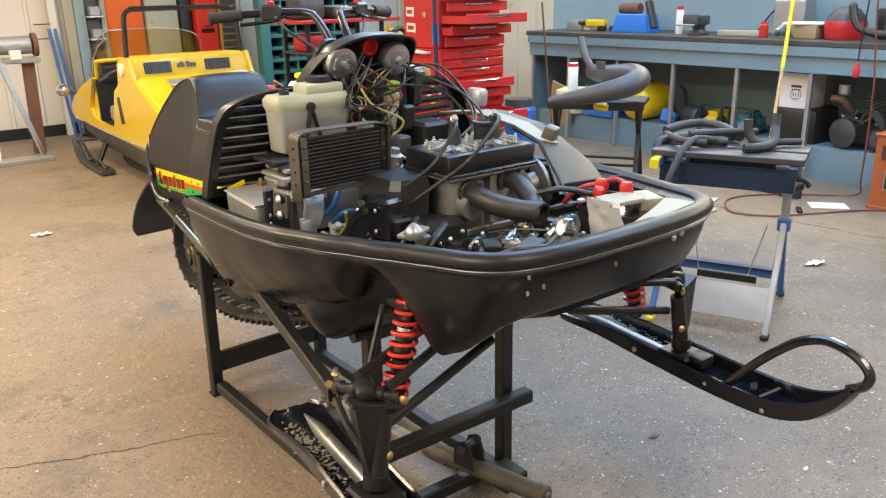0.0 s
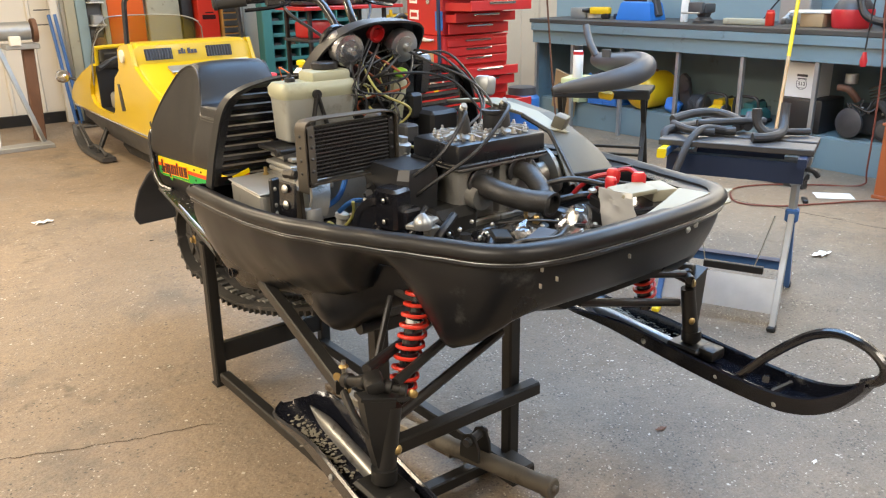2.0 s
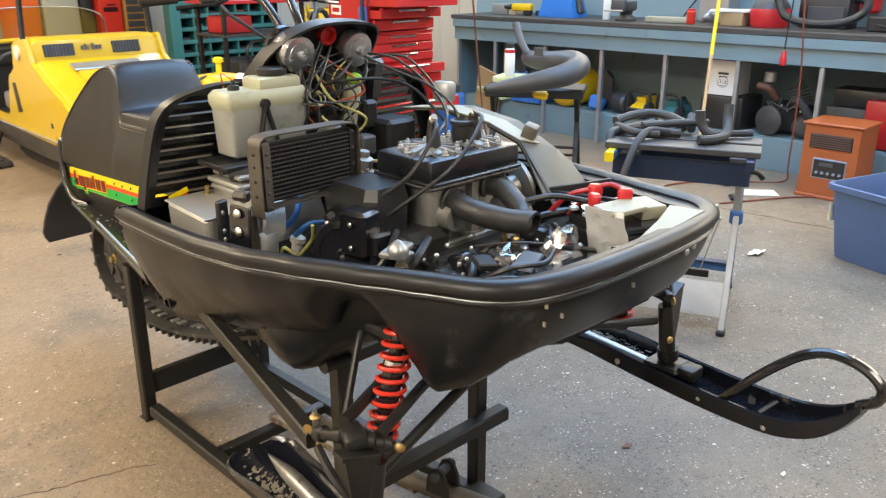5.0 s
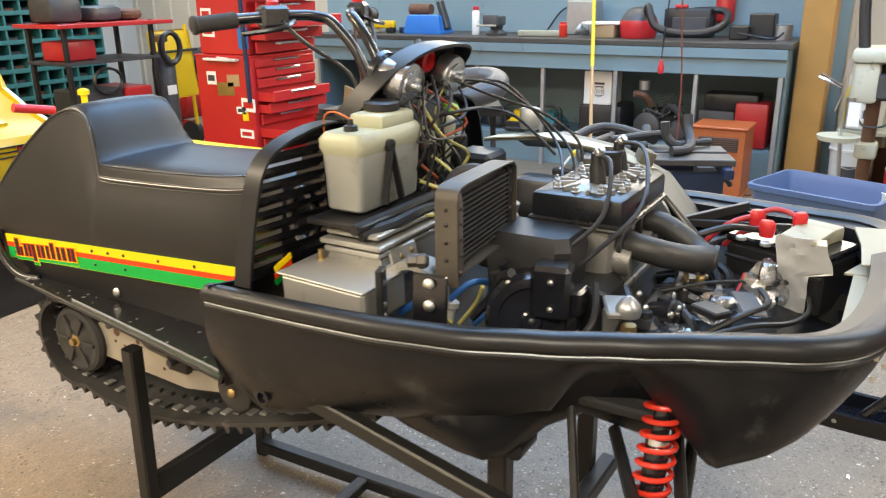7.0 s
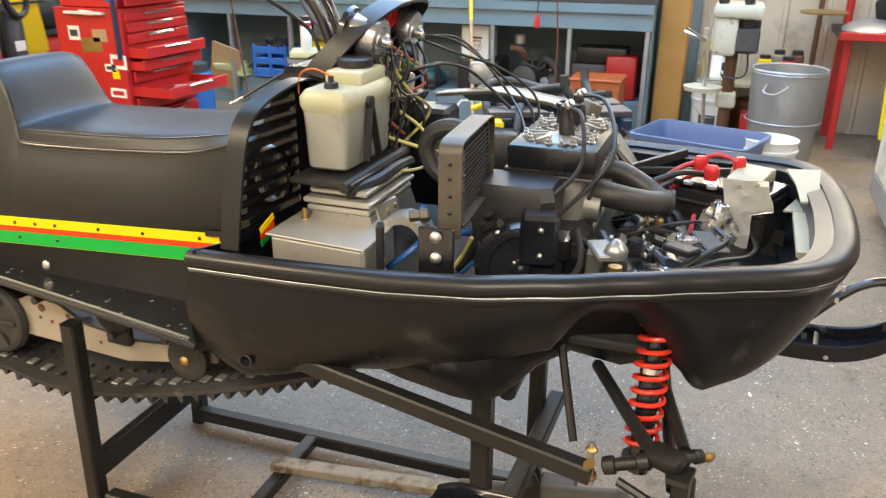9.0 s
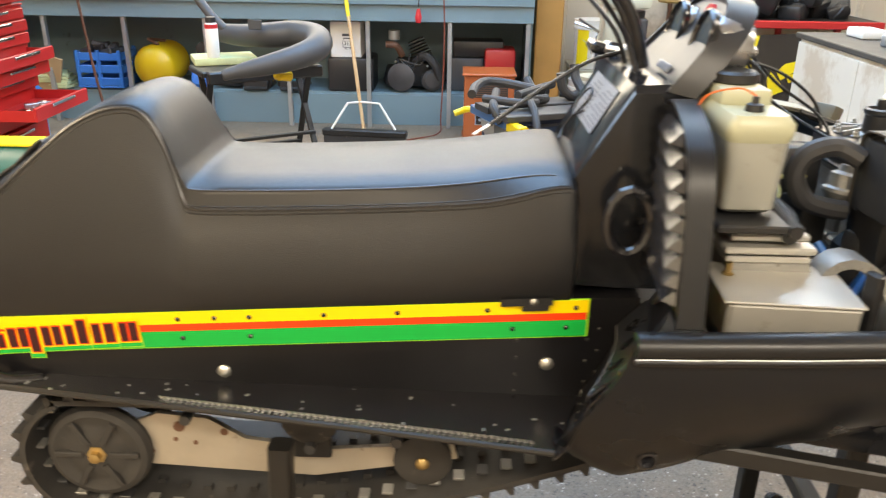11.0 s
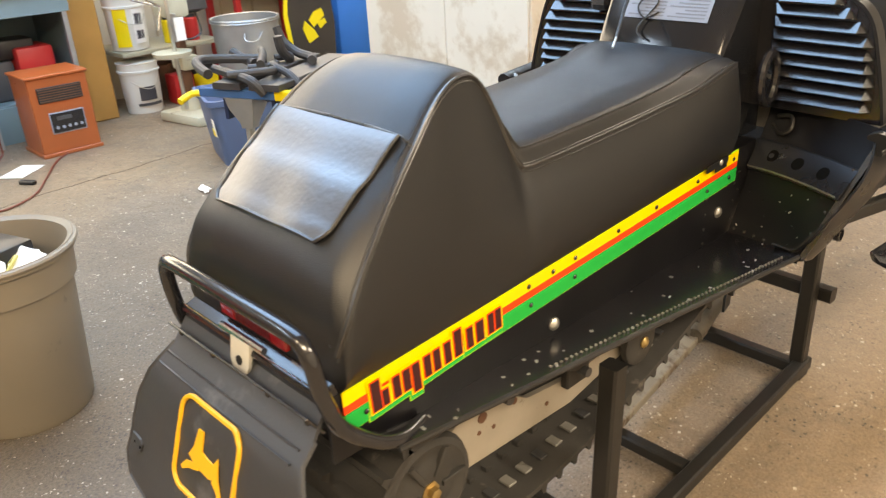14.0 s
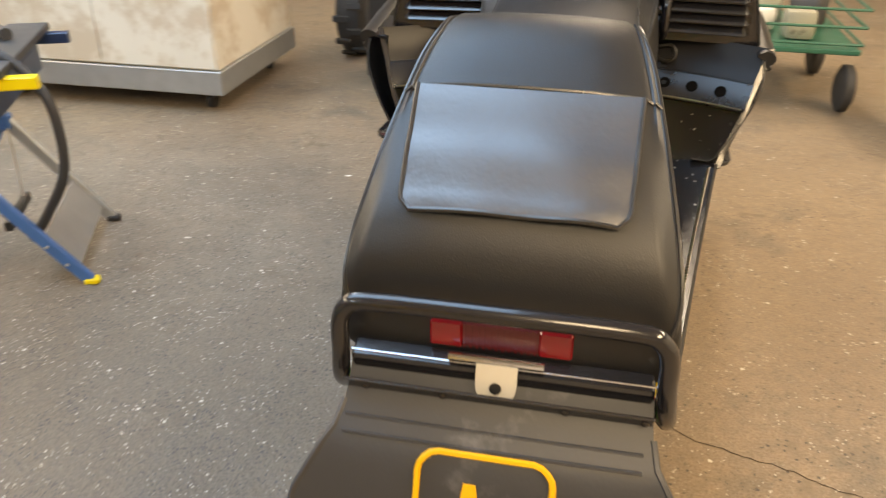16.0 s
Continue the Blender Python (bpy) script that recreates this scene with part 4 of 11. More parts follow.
add_tube(b, [(1.022, 3.10, 0.665), (1.007, 3.15, 0.670), (1.003, 3.20, 0.692), (1.010, 3.255, 0.742), (1.018, 3.274, 0.80), (1.022, 3.281, 0.850), (1.034, 3.283, 0.876), (1.065, 3.284, 0.887), (1.22, 3.286, 0.890),
             (1.395, 3.284, 0.887), (1.426, 3.283, 0.876), (1.438, 3.281, 0.850), (1.442, 3.274, 0.80), (1.450, 3.255, 0.742), (1.457, 3.20, 0.692), (1.453, 3.15, 0.670), (1.438, 3.10, 0.665)], 0.0125, 12, sub=4)
part("grab_bar", b, M_BLACKGLOSS, sled, "gloss black tubular rear grab bar")
b = bm_new()
add_cyl(b, (1.172, 3.268, 0.806), (1.296, 3.268, 0.806), 0.006, 0.006, 10)
part("hitch_pin", b, M_CHROME, sled, "chrome hitch pin")
b = bm_new()
poly = [(-0.027, 0.0), (0.027, 0.0)] + [(0.027 * math.cos(a), -0.03 + 0.027 * math.sin(a)) for a in [-k * math.pi / 10 for k in range(11)]]
add_prism(b, poly, lambda a, c, d: Vector((1.232 + a, 3.268 + d - c * 0.18, 0.804 + c)), 0.006)
hitch = part("hitch_tab", b, M_PALEZINC, sled, "zinc hitch tab with a hole")
# the hole is a disc on the tab, its inner shade painted black
b = bm_new()
add_lathe(b, (1.232, 3.2798, 0.772), (0, 1, 0.15), [(0, 0.008), (0.0018, 0.008), (0.002, 0.004)], 14)
part("hitch_hole", b, M_CABLE, hitch)

# snow flap
def flap_y(t):
    return lerp_rows([(0, 3.262), (0.10, 3.290), (0.2, 3.338), (0.38, 3.364), (0.56, 3.384), (0.72, 3.41), (1.0, 3.45)], t)


bm = bm_new()
grid = []
for i in range(15):
    t = i / 14
    z = 0.775 - 0.305 * t
    y = flap_y(t * 0.305 / 0.385)
    hw = lerp_rows([(0, 0.200), (0.12, 0.202), (0.20, 0.208), (0.34, 0.236), (0.52, 0.264), (0.7, 0.280), (0.86, 0.286), (0.95, 0.280), (1.0, 0.268)], t)
    grid.append([Vector((1.230 + hw * (-1 + 2 * j / 14), y - 0.02 * t * (abs(-1 + 2 * j / 14) ** 2), z)) for j in range(15)])
add_sheet(bm, grid, 0.006)
flap = part("snow_flap", bm, M_FLAP, sled, "worn black rubber snow flap with a yellow emblem", 45)
b = bm_new()
add_box(b, (1.232, 3.284, 0.752), (0.405, 0.005, 0.046), 0.001, (-35, 0, 0))
part("clamp_strip", b, M_BLACKPAINT, flap)
small_bolts("rivet", [((x, 3.29, 0.758), (0, 1, 0)) for x in (1.04, 1.14, 1.30, 1.405)], 0.006, M_BLACKGLOSS, flap)
b = bm_new()
edge = [grid[i][0] for i in range(2, 15)] + [grid[14][j] for j in range(1, 15)] + [grid[i][14] for i in range(13, 1, -1)]
add_tube(b, edge, 0.0055, 6)
part("flap_edge", b, M_FLAP, flap)


def on_flap(a, c):
    """A point on the flap: a across from the centre, c height."""
    t = (0.775 - c) / 0.385
    return Vector((1.233 + a, flap_y(t) + 0.0045 - 0.02 * t * (a / 0.28) ** 2, c))


b = bm_new()
ring_pts = []
W, Hh, R = 0.088, 0.074, 0.026
for cx, cz, a0 in ((W - R, Hh - R, 0), (-W + R, Hh - R, 90), (-W + R, -Hh + R, 180), (W - R, -Hh + R, 270)):
    for k in range(5):
        a = radians(a0 + k * 22.5)
        ring_pts.append((cx + R * math.cos(a), cz + R * math.sin(a)))
add_tube(b, [on_flap(a, 0.630 + c) for a, c in ring_pts], 0.0046, 6, closed=True)
part("emblem_ring", b, M_YELFLAP, flap, "yellow stencilled ring")
for dz in (0.722, 0.709):
    part("welt", add_tube(bm_new(), [on_flap(-0.195 + 0.39 * k / 14, dz) for k in range(15)], 0.0026, 6), M_FLAP, flap)
for sx in (-1, 1):
    tab = part("corner_tab", add_prism(bm_new(), [(-0.022, -0.012), (0.012, -0.012), (0.020, -0.006), (0.020, 0.006), (0.012, 0.012), (-0.022, 0.012)], lambda a, c, d: on_flap(sx * (0.240 - a), 0.545 + c) + Vector((0, d - 0.003, 0)), 0.004), M_FLAP, flap)
    small_bolts("rivet", [(tuple(on_flap(sx * (0.236 + 0.012 * k), 0.545)), (0, 1, 0.15)) for k in (-1, 1)], 0.0035, M_HOLE, flap)
for nm, poly in (("emblem_body", [(0.045, -0.008), (0.030, 0.012), (0.026, 0.040), (0.010, 0.040), (0.004, 0.012), (-0.030, 0.008), (-0.040, 0.022), (-0.045, 0.006), (-0.046, -0.012), (-0.02, -0.020), (0.02, -0.018)]),
                 ("emblem_bar", [(0.020, -0.014), (0.052, -0.022), (0.066, -0.036), (0.060, -0.040), (0.040, -0.030), (0.012, -0.022)]),
                 ("emblem_bar", [(-0.030, -0.012), (-0.046, -0.012), (-0.064, -0.044), (-0.056, -0.046), (-0.044, -0.030), (-0.03, -0.022)])):
    b = bm_new()
    lo = [b.verts.new(on_flap(a, 0.630 + c)) for a, c in poly]
    hi = [b.verts.new(on_flap(a, 0.630 + c) + Vector((0, 0.002, 0))) for a, c in poly]
    b.faces.new(lo[::-1])
    b.faces.new(hi)
    for i in range(len(poly)):
        j = (i + 1) % len(poly)
        b.faces.new((lo[i], lo[j], hi[j], hi[i]))
    part(nm, b, M_YELFLAP, flap)

# ---- track and skid ----
TW, RC, RR = 0.185, (3.052, 0.462), 0.137
loop = []
for k in range(15):
    a = radians(80 - k * 190 / 14)
    loop.append((RC[0] + RR * math.cos(a), RC[1] + RR * math.sin(a)))
loop += [(2.95, 0.317), (2.85, 0.305), (2.72, 0.312), (2.58, 0.335), (2.43, 0.372), (2.25, 0.425), (2.08, 0.485), (1.98, 0.525), (1.92, 0.575), (1.92, 0.62), (2.0, 0.65), (2.3, 0.63), (2.7, 0.60)]
loop3 = smooth_path([(0, a, b) for a, b in loop], 3, True)
bm = bm_new()
m = len(loop3)
rows = []
for i, p in enumerate(loop3):
    d = (loop3[(i + 1) % m] - loop3[i - 1]).normalized()
    n = Vector((0, d.z, -d.y))
    rows.append([bm.verts.new(Vector((XT + sx * TW, 0, 0)) + p + n * th) for sx, th in ((-1, 0.006), (1, 0.006), (1, -0.006), (-1, -0.006))])
for i in range(m):
    a, c = rows[i], rows[(i + 1) % m]
    for k in range(4):
        bm.faces.new((a[k], a[(k + 1) % 4], c[(k + 1) % 4], c[k]))
track = part("track", bm, M_RUBBER, sled, "worn black rubber track with cleats")
dist, lugs = 0.0, []
for i in range(m):
    a, c = loop3[i], loop3[(i + 1) % m]
    seg = (c - a).length
    while dist < seg:
        p = a.lerp(c, dist / seg)
        d = (c - a).normalized()
        lugs.append((p, d))
        dist += 0.0505
    dist -= seg
ctr = sum(loop3, Vector()) / m
for p, d in lugs:
    n = Vector((0, d.z, -d.y))
    n = n if n.dot(p - ctr) > 0 else -n
    b = bm_new()
    for x0, x1 in ((-TW, -0.085), (-0.055, 0.055), (0.085, TW)):
        rr = [[Vector((XT + x, 0, 0)) + p + d * s + n * h for s, h in ((-0.011, 0.004), (0.011, 0.004), (0.004, 0.024), (-0.004, 0.024))] for x in (x0, x1)]
        add_loft(b, rr)
    add_box(b, Vector((XT - 0.07, 0, 0)) + p - n * 0.010, (0.016, 0.016, 0.014))
    add_box(b, Vector((XT + 0.07, 0, 0)) + p - n * 0.010, (0.016, 0.016, 0.014))
    part("cleat", b, M_RUBBER, track)
for k, (p, d) in enumerate(lugs):
    if p.z < 0.56:
        n = Vector((0, d.z, -d.y))
        n = n if n.dot(p - ctr) > 0 else -n
        b = bm_new()
        add_box(b, Vector((XT - TW + 0.055, 0, 0)) + p - n * 0.010, (0.030, 0.022, 0.006), 0.001)
        part("track_clip", b, M_ALU if k % 3 else M_DARKMETAL, track)

skid = part("slide_rail", add_prism(bm_new(), [(2.33, 0.455), (2.62, 0.405), (2.98, 0.425), (3.05, 0.452), (3.03, 0.50), (2.93, 0.545), (2.83, 0.535), (2.76, 0.490), (2.60, 0.468), (2.34, 0.490)], lambda a, c, d: Vector((1.096 + d, a, c)), 0.012), M_ALU_RAIL, sled, "oily aluminium slide rail")
part("rail_far", add_prism(bm_new(), [(2.33, 0.455), (2.62, 0.405), (2.98, 0.425), (3.05, 0.452), (3.03, 0.50), (2.93, 0.545), (2.83, 0.535), (2.76, 0.490), (2.60, 0.468), (2.34, 0.490)], lambda a, c, d: Vector((1.352 + d, a, c)), 0.012), M_ALU_RAIL, sled)
for y, z in ((2.45, 0.52), (2.62, 0.50), (2.86, 0.56)):
    part("cross_shaft", add_cyl(bm_new(), (1.05, y, z), (1.41, y, z), 0.011, 0.011, 10), M_DARKMETAL, skid)
for y, z, r in ((2.89, 0.515, 0.012), (2.80, 0.505, 0.008), (2.86, 0.478, 0.005), (2.90, 0.485, 0.005), (2.95, 0.455, 0.005), (2.70, 0.445, 0.005)):
    part("rail_hole", add_cyl(bm_new(), (1.0945, y, z), (1.100, y, z), r, r, 12), M_RUST, skid)
for x in (1.085, 1.375):
    b = bm_new()
    w = Vector((x, 3.052, 0.462))
    add_lathe(b, w - Vector((0.016, 0, 0)), (1, 0, 0), [(0, 0.03), (0, 0.045), (0.006, 0.058), (0.006, 0.072), (0.0, 0.088), (0.004, 0.100), (0.016, 0.106), (0.028, 0.104), (0.032, 0.09), (0.032, 0.03)], 28)
    wheel = part("idler_wheel", b, M_RUBBER, sled, "black rubber idler wheel with a brass nut")
    for k in range(6):
        b = bm_new()
        a = k * math.tau / 6
        add_beam(b, w + Vector((-0.014, 0.028 * math.cos(a), 0.028 * math.sin(a))), w + Vector((-0.014, 0.084 * math.cos(a), 0.084 * math.sin(a))), 0.012, 0.014, (1, 0, 0))
        part("spoke", b, M_RUBBER, wheel)
    b = bm_new()
    add_lathe(b, w - Vector((0.034, 0, 0)), (1, 0, 0), [(0, 0.007), (0.002, 0.012), (0.014, 0.012), (0.016, 0.02), (0.02, 0.02)], 6)
    part("axle_nut", b, M_BRASS, wheel)
for x in (1.075, 1.385):
    for y, z in ((2.40, 0.468), (2.62, 0.56)):
        b = bm_new()
        add_lathe(b, (x - 0.014, y, z), (1, 0, 0), [(0, 0.045), (0.006, 0.058), (0.022, 0.058), (0.028, 0.045)], 20)
        part("bogie_wheel", b, M_RUBBER, skid)
small_bolts("bolt", [((1.06, 2.40, 0.468), (-1, 0, 0))], 0.014, M_BRASS, skid)
b = bm_new()
add_box(b, (1.085, 2.62, 0.50), (0.02, 0.075, 0.075), 0.003)
part("rail_bracket", b, M_STEEL_BLACK, skid)

# ---- louvred side panels, console, dash, bars ----
def arch_panel(side):
    """Outline of a louvred side panel: distance from the centre, height."""
    out = [(0.165, 0.93), (0.165, 1.185), (0.20, 1.200), (0.25, 1.200), (0.30, 1.192), (0.345, 1.180), (0.385, 1.160), (0.412, 1.125), (0.430, 1.07), (0.448, 1.00), (0.462, 0.93)]
    return out


def panel_y(w):
    return 2.000 + 0.026 * ((w - 0.165) / 0.3)


for side in (-1, 1):
    b = bm_new()
    poly = arch_panel(side)
    edge = [(c, a) for a, c in poly[2:]][::-1]
    slots = []
    for k in range(9):
        z = 0.958 + 0.0262 * k
        slots.append((z - 0.006, z + 0.011))
    cuts = sorted({0.93, 1.0, 1.07, 1.125, 1.16, 1.18, 1.192, 1.199} | {z for p in slots for z in p})

    def outer(z):
        return lerp_rows(edge, z)

    def slab(w0, w1, z0, z1):
        """An upright piece of the panel between two widths at its lower and upper edge."""
        ring = [Vector((XT + side * w, panel_y(w), z)) for w, z in ((w0[0], z0), (w1[0], z0), (w1[1], z1), (w0[1], z1))]
        add_loft(b, [ring, [p + Vector((0, 0.005, 0)) for p in ring]])

    for z0, z1 in zip(cuts, cuts[1:]):
        o = (outer(z0), outer(z1))
        if any(z0 > s0 - 1e-5 and z1 < s1 + 1e-5 for s0, s1 in slots):
            slab((0.165, 0.165), (0.222, 0.222), z0, z1)
            slab((o[0] - 0.032, o[1] - 0.032), o, z0, z1)
        else:
            slab((0.165, 0.165), o, z0, z1)
    panel = part("louvre_panel", b, M_BLACKPAINT, sled, "black louvred side panel")
    b = bm_new()
    rings = []
    for a, c in smooth_path([(p[0], p[1], 0) for p in poly[1:]], 3) and [(p.x, p.y) for p in smooth_path([(q[0], q[1], 0) for q in poly[1:]], 3)]:
        rings.append([Vector((XT + side * (a + da), panel_y(a) + dy, c + dc)) for da, dc, dy in ((0, 0, -0.030), (0.005, 0.004, -0.030), (0.005, 0.004, 0.008), (0, 0, 0.008))])
    add_loft(b, rings, True, True)
    part("flange", b, M_LIP, panel)
    for k in range(9):
        z = 0.958 + 0.0262 * k
        wo = 0.44 - max(0.0, (z - 1.0)) * 0.16
        if z > 1.11:
            wo = 0.414 - (z - 1.11) * 1.0
        wi = 0.205
        b = bm_new()
        g = [[Vector((XT + side * w, panel_y(w) + dy, z + dz)) for w in (wi, wi + 0.012, wo - 0.02, wo - 0.004)] for dy, dz in ((0.005, 0.015), (0.024, -0.004))]
        for row in g:
            row[0].y, row[-1].y = panel_y(wi) + 0.006, panel_y(wo) + 0.006
        add_sheet(b, g, 0.002)
        part("louvre", b, M_BLACKPAINT, panel, "", 12)

# decal scrap seen inside the panel
for k, (mm, dz) in enumerate(((M_YEL, 0.0), (M_ORANGE, -0.014), (M_GREEN, -0.026))):
    part("decal_scrap", add_box(bm_new(), (0.845, 1.985, 0.962 + dz), (0.05, 0.002, 0.012), 0, (0, -18, 0)), mm, sled)

# console between seat and dash
bm = bm_new()
rings = []
for y, zt, zb, hw in ((2.150, 1.058, 0.86, 0.160), (2.112, 1.122, 0.86, 0.165), (2.074, 1.188, 0.86, 0.168), (2.058, 1.216, 0.86, 0.172), (1.965, 1.220, 0.86, 0.172)):
    rings.append([Vector((XT + a, y, z)) for a, z in ((-hw, zb), (-hw, zt - 0.012), (-hw + 0.012, zt), (hw - 0.012, zt), (hw, zt - 0.012), (hw, zb))])
add_loft(bm, rings)
console = part("console", bm, M_CONSOLE, sled, "glossy black console with a silver label")


def on_console(a, t, lift=0.0):
    """a across, t from the seat end (0) to the dash end (1)."""
    y, z = 2.1445 - 0.086 * t, 1.066 + 0.149 * t
    return Vector((XT + a, y + 0.866 * lift, z + 0.50 * lift))


b = bm_new()
add_sheet(b, [[on_console(a, t, 0.003) for a in (-0.104, 0.0, 0.110)] for t in (0.36, 0.86)], 0.001)
part("label", b, M_STICKER, console, "silver instruction label")
b = bm_new()
for k in range(9):
    t = 0.40 + 0.047 * k
    for a0, a1 in ((-0.095, -0.002), (0.008, 0.10)):
        add_sheet(b, [[on_console(a, tt, 0.0042) for a in (a0, a1 - 0.02 * ((k * 7) % 3))] for tt in (t, t + 0.018)], 0.0006)
part("label_text", b, M_LABELPRINT, console, "unreadable lines of print")
b = bm_new()
add_tube(b, [on_console(0.02, 0.45, 0.006), on_console(0.05, 0.35, 0.01), on_console(0.075, 0.5, 0.012), on_console(0.055, 0.68, 0.01), on_console(0.03, 0.58, 0.006), on_console(0.06, 0.2, 0.01), on_console(0.03, 0.05, 0.012)], 0.0022, 6, sub=5)
part("choke_cable", b, M_CABLE, console)
# pull-starter loop on the near side, with its bracket
b = bm_new()
add_tube(b, [(1.000, 2.06 + 0.036 * math.sin(k * math.tau / 14), 1.005 + 0.055 * math.cos(k * math.tau / 14)) for k in range(14)], 0.010, 8, closed=True)
part("starter_handle", b, M_BLACKGLOSS, sled, "black plastic pull-starter loop")
b = bm_new()
add_cyl(b, (1.01, 2.02, 1.0), (1.04, 1.985, 1.0), 0.007, 0.007, 10)
part("starter_rope_eye", b, M_ZINC, sled)
# lever block and rear-view bracket at the far side
b = bm_new()
add_box(b, (1.455, 2.02, 1.175), (0.055, 0.08, 0.12), 0.012, (10, 0, 6))
add_box(b, (1.445, 2.05, 1.225), (0.075, 0.06, 0.022), 0.006, (14, 0, 0))
part("lever_block", b, M_BLACKPAINT, sled)
b = bm_new()
add_tube(b, [(1.33, 2.03, 1.235), (1.315, 2.10, 1.215), (1.285, 2.19, 1.165), (1.245, 2.285, 1.106)], 0.004, 6, sub=5)
part("throttle_cable", b, M_CABLE, sled)
b = bm_new()
add_cyl(b, (1.247, 2.28, 1.109), (1.233, 2.315, 1.090), 0.003, 0.003, 6)
part("cable_end", b, M_ZINC, sled, "bright cable end")

# dash pod: an open black shell with two chrome gauge bodies
ARCH = [(-0.176, 0.0), (-0.172, 0.033), (-0.156, 0.088), (-0.125, 0.134), (-0.088, 0.162), (-0.045, 0.177), (0.01, 0.181), (0.07, 0.177), (0.115, 0.166), (0.140, 0.142), (0.150, 0.104), (0.156, 0.049), (0.160, 0.0)]
arch = [(p.x, p.y) for p in smooth_path([(a, c, 0) for a, c in ARCH], 3)]


def on_dash(a, c, d=0.0):
    """A point of the leaning dash: a across, c up its face, d ahead of it."""
    return Vector((XT + a, 2.003 - 0.66 * c - 0.90 * d, 1.208 + 0.757 * c - 0.20 * d))


bm = bm_new()
g = [[on_dash(a * k, c * k, d) for a, c in arch] for d, k in ((-0.008, 0.98), (0.008, 0.99), (0.026, 1.0), (0.044, 1.01))]
add_sheet(bm, g, 0.006)
dash = part("dash_pod", bm, M_CABLE, sled, "black dash pod, open to the front", 45)
bm = bm_new()
add_prism(bm, [(a * 0.965, c * 0.965) for a, c in arch], lambda a, c, d: on_dash(a, c, d), 0.006)
part("dash_face", bm, M_CABLE, dash)
AX = on_dash(0, 0, 1) - on_dash(0, 0, 0)
for ga, gc in ((-0.098, 0.098), (0.078, 0.098)):
    b = bm_new()
    add_lathe(b, on_dash(ga, gc, 0.004), AX, [(0, 0.040), (0.01, 0.045), (0.058, 0.045), (0.064, 0.0425), (0.066, 0.030), (0.069, 0.029), (0.070, 0.012), (0.084, 0.010)], 24)
    gauge = part("gauge", b, M_GAUGE, dash, "grey metal gauge can")
    b = bm_new()
    add_lathe(b, on_dash(ga, gc, 0.0), -AX, [(-0.004, 0.050), (0.006, 0.052), (0.010, 0.047), (0.004, 0.044), (0.003, 0.01)], 24)
    part("bezel", b, M_BLACKGLOSS, gauge)
    b = bm_new()
    q = on_dash(ga, gc, 0.068)
    add_cyl(b, q, q + AX * 0.03, 0.009, 0.007, 8)
    add_box(b, q + Vector((-0.02, 0.0, -0.008)), (0.02, 0.016, 0.012), 0.002)
    add_cyl(b, q + Vector((0.012, 0, 0.012)), q + Vector((0.013, -0.018, 0.006)), 0.005, 0.005, 8)
    part("gauge_terminal", b, M_ZINC, gauge)
b = bm_new()
add_lathe(b, on_dash(0.002, 0.135, 0.004), AX, [(0, 0.024), (0.02, 0.024), (0.024, 0.018), (0.006, 0.016)], 18)
part("lamp_socket", b, M_REDPLAST, dash)
b = bm_new()
add_box(b, on_dash(-0.045, 0.03, -0.004), (0.075, 0.003, 0.014), 0.001, (27, 0, 0))
for k in range(5):
    add_box(b, on_dash(-0.075 + 0.014 * k, 0.03, -0.006), (0.009, 0.003, 0.011), 0, (27, 0, 0))
part("maker_plate", b, M_STICKER, dash, "small silver maker's plate as plain bars")
b = bm_new()
add_box(b, (1.375, 2.012, 1.225), (0.045, 0.03, 0.03), 0.006)
add_cyl(b, (1.385, 2.02, 1.228), (1.388, 2.055, 1.232), 0.007, 0.007, 8)
add_box(b, (1.389, 2.05, 1.218), (0.012, 0.005, 0.030), 0.002)
part("ignition_key", b, M_ZINC, dash, "ignition switch with a key")

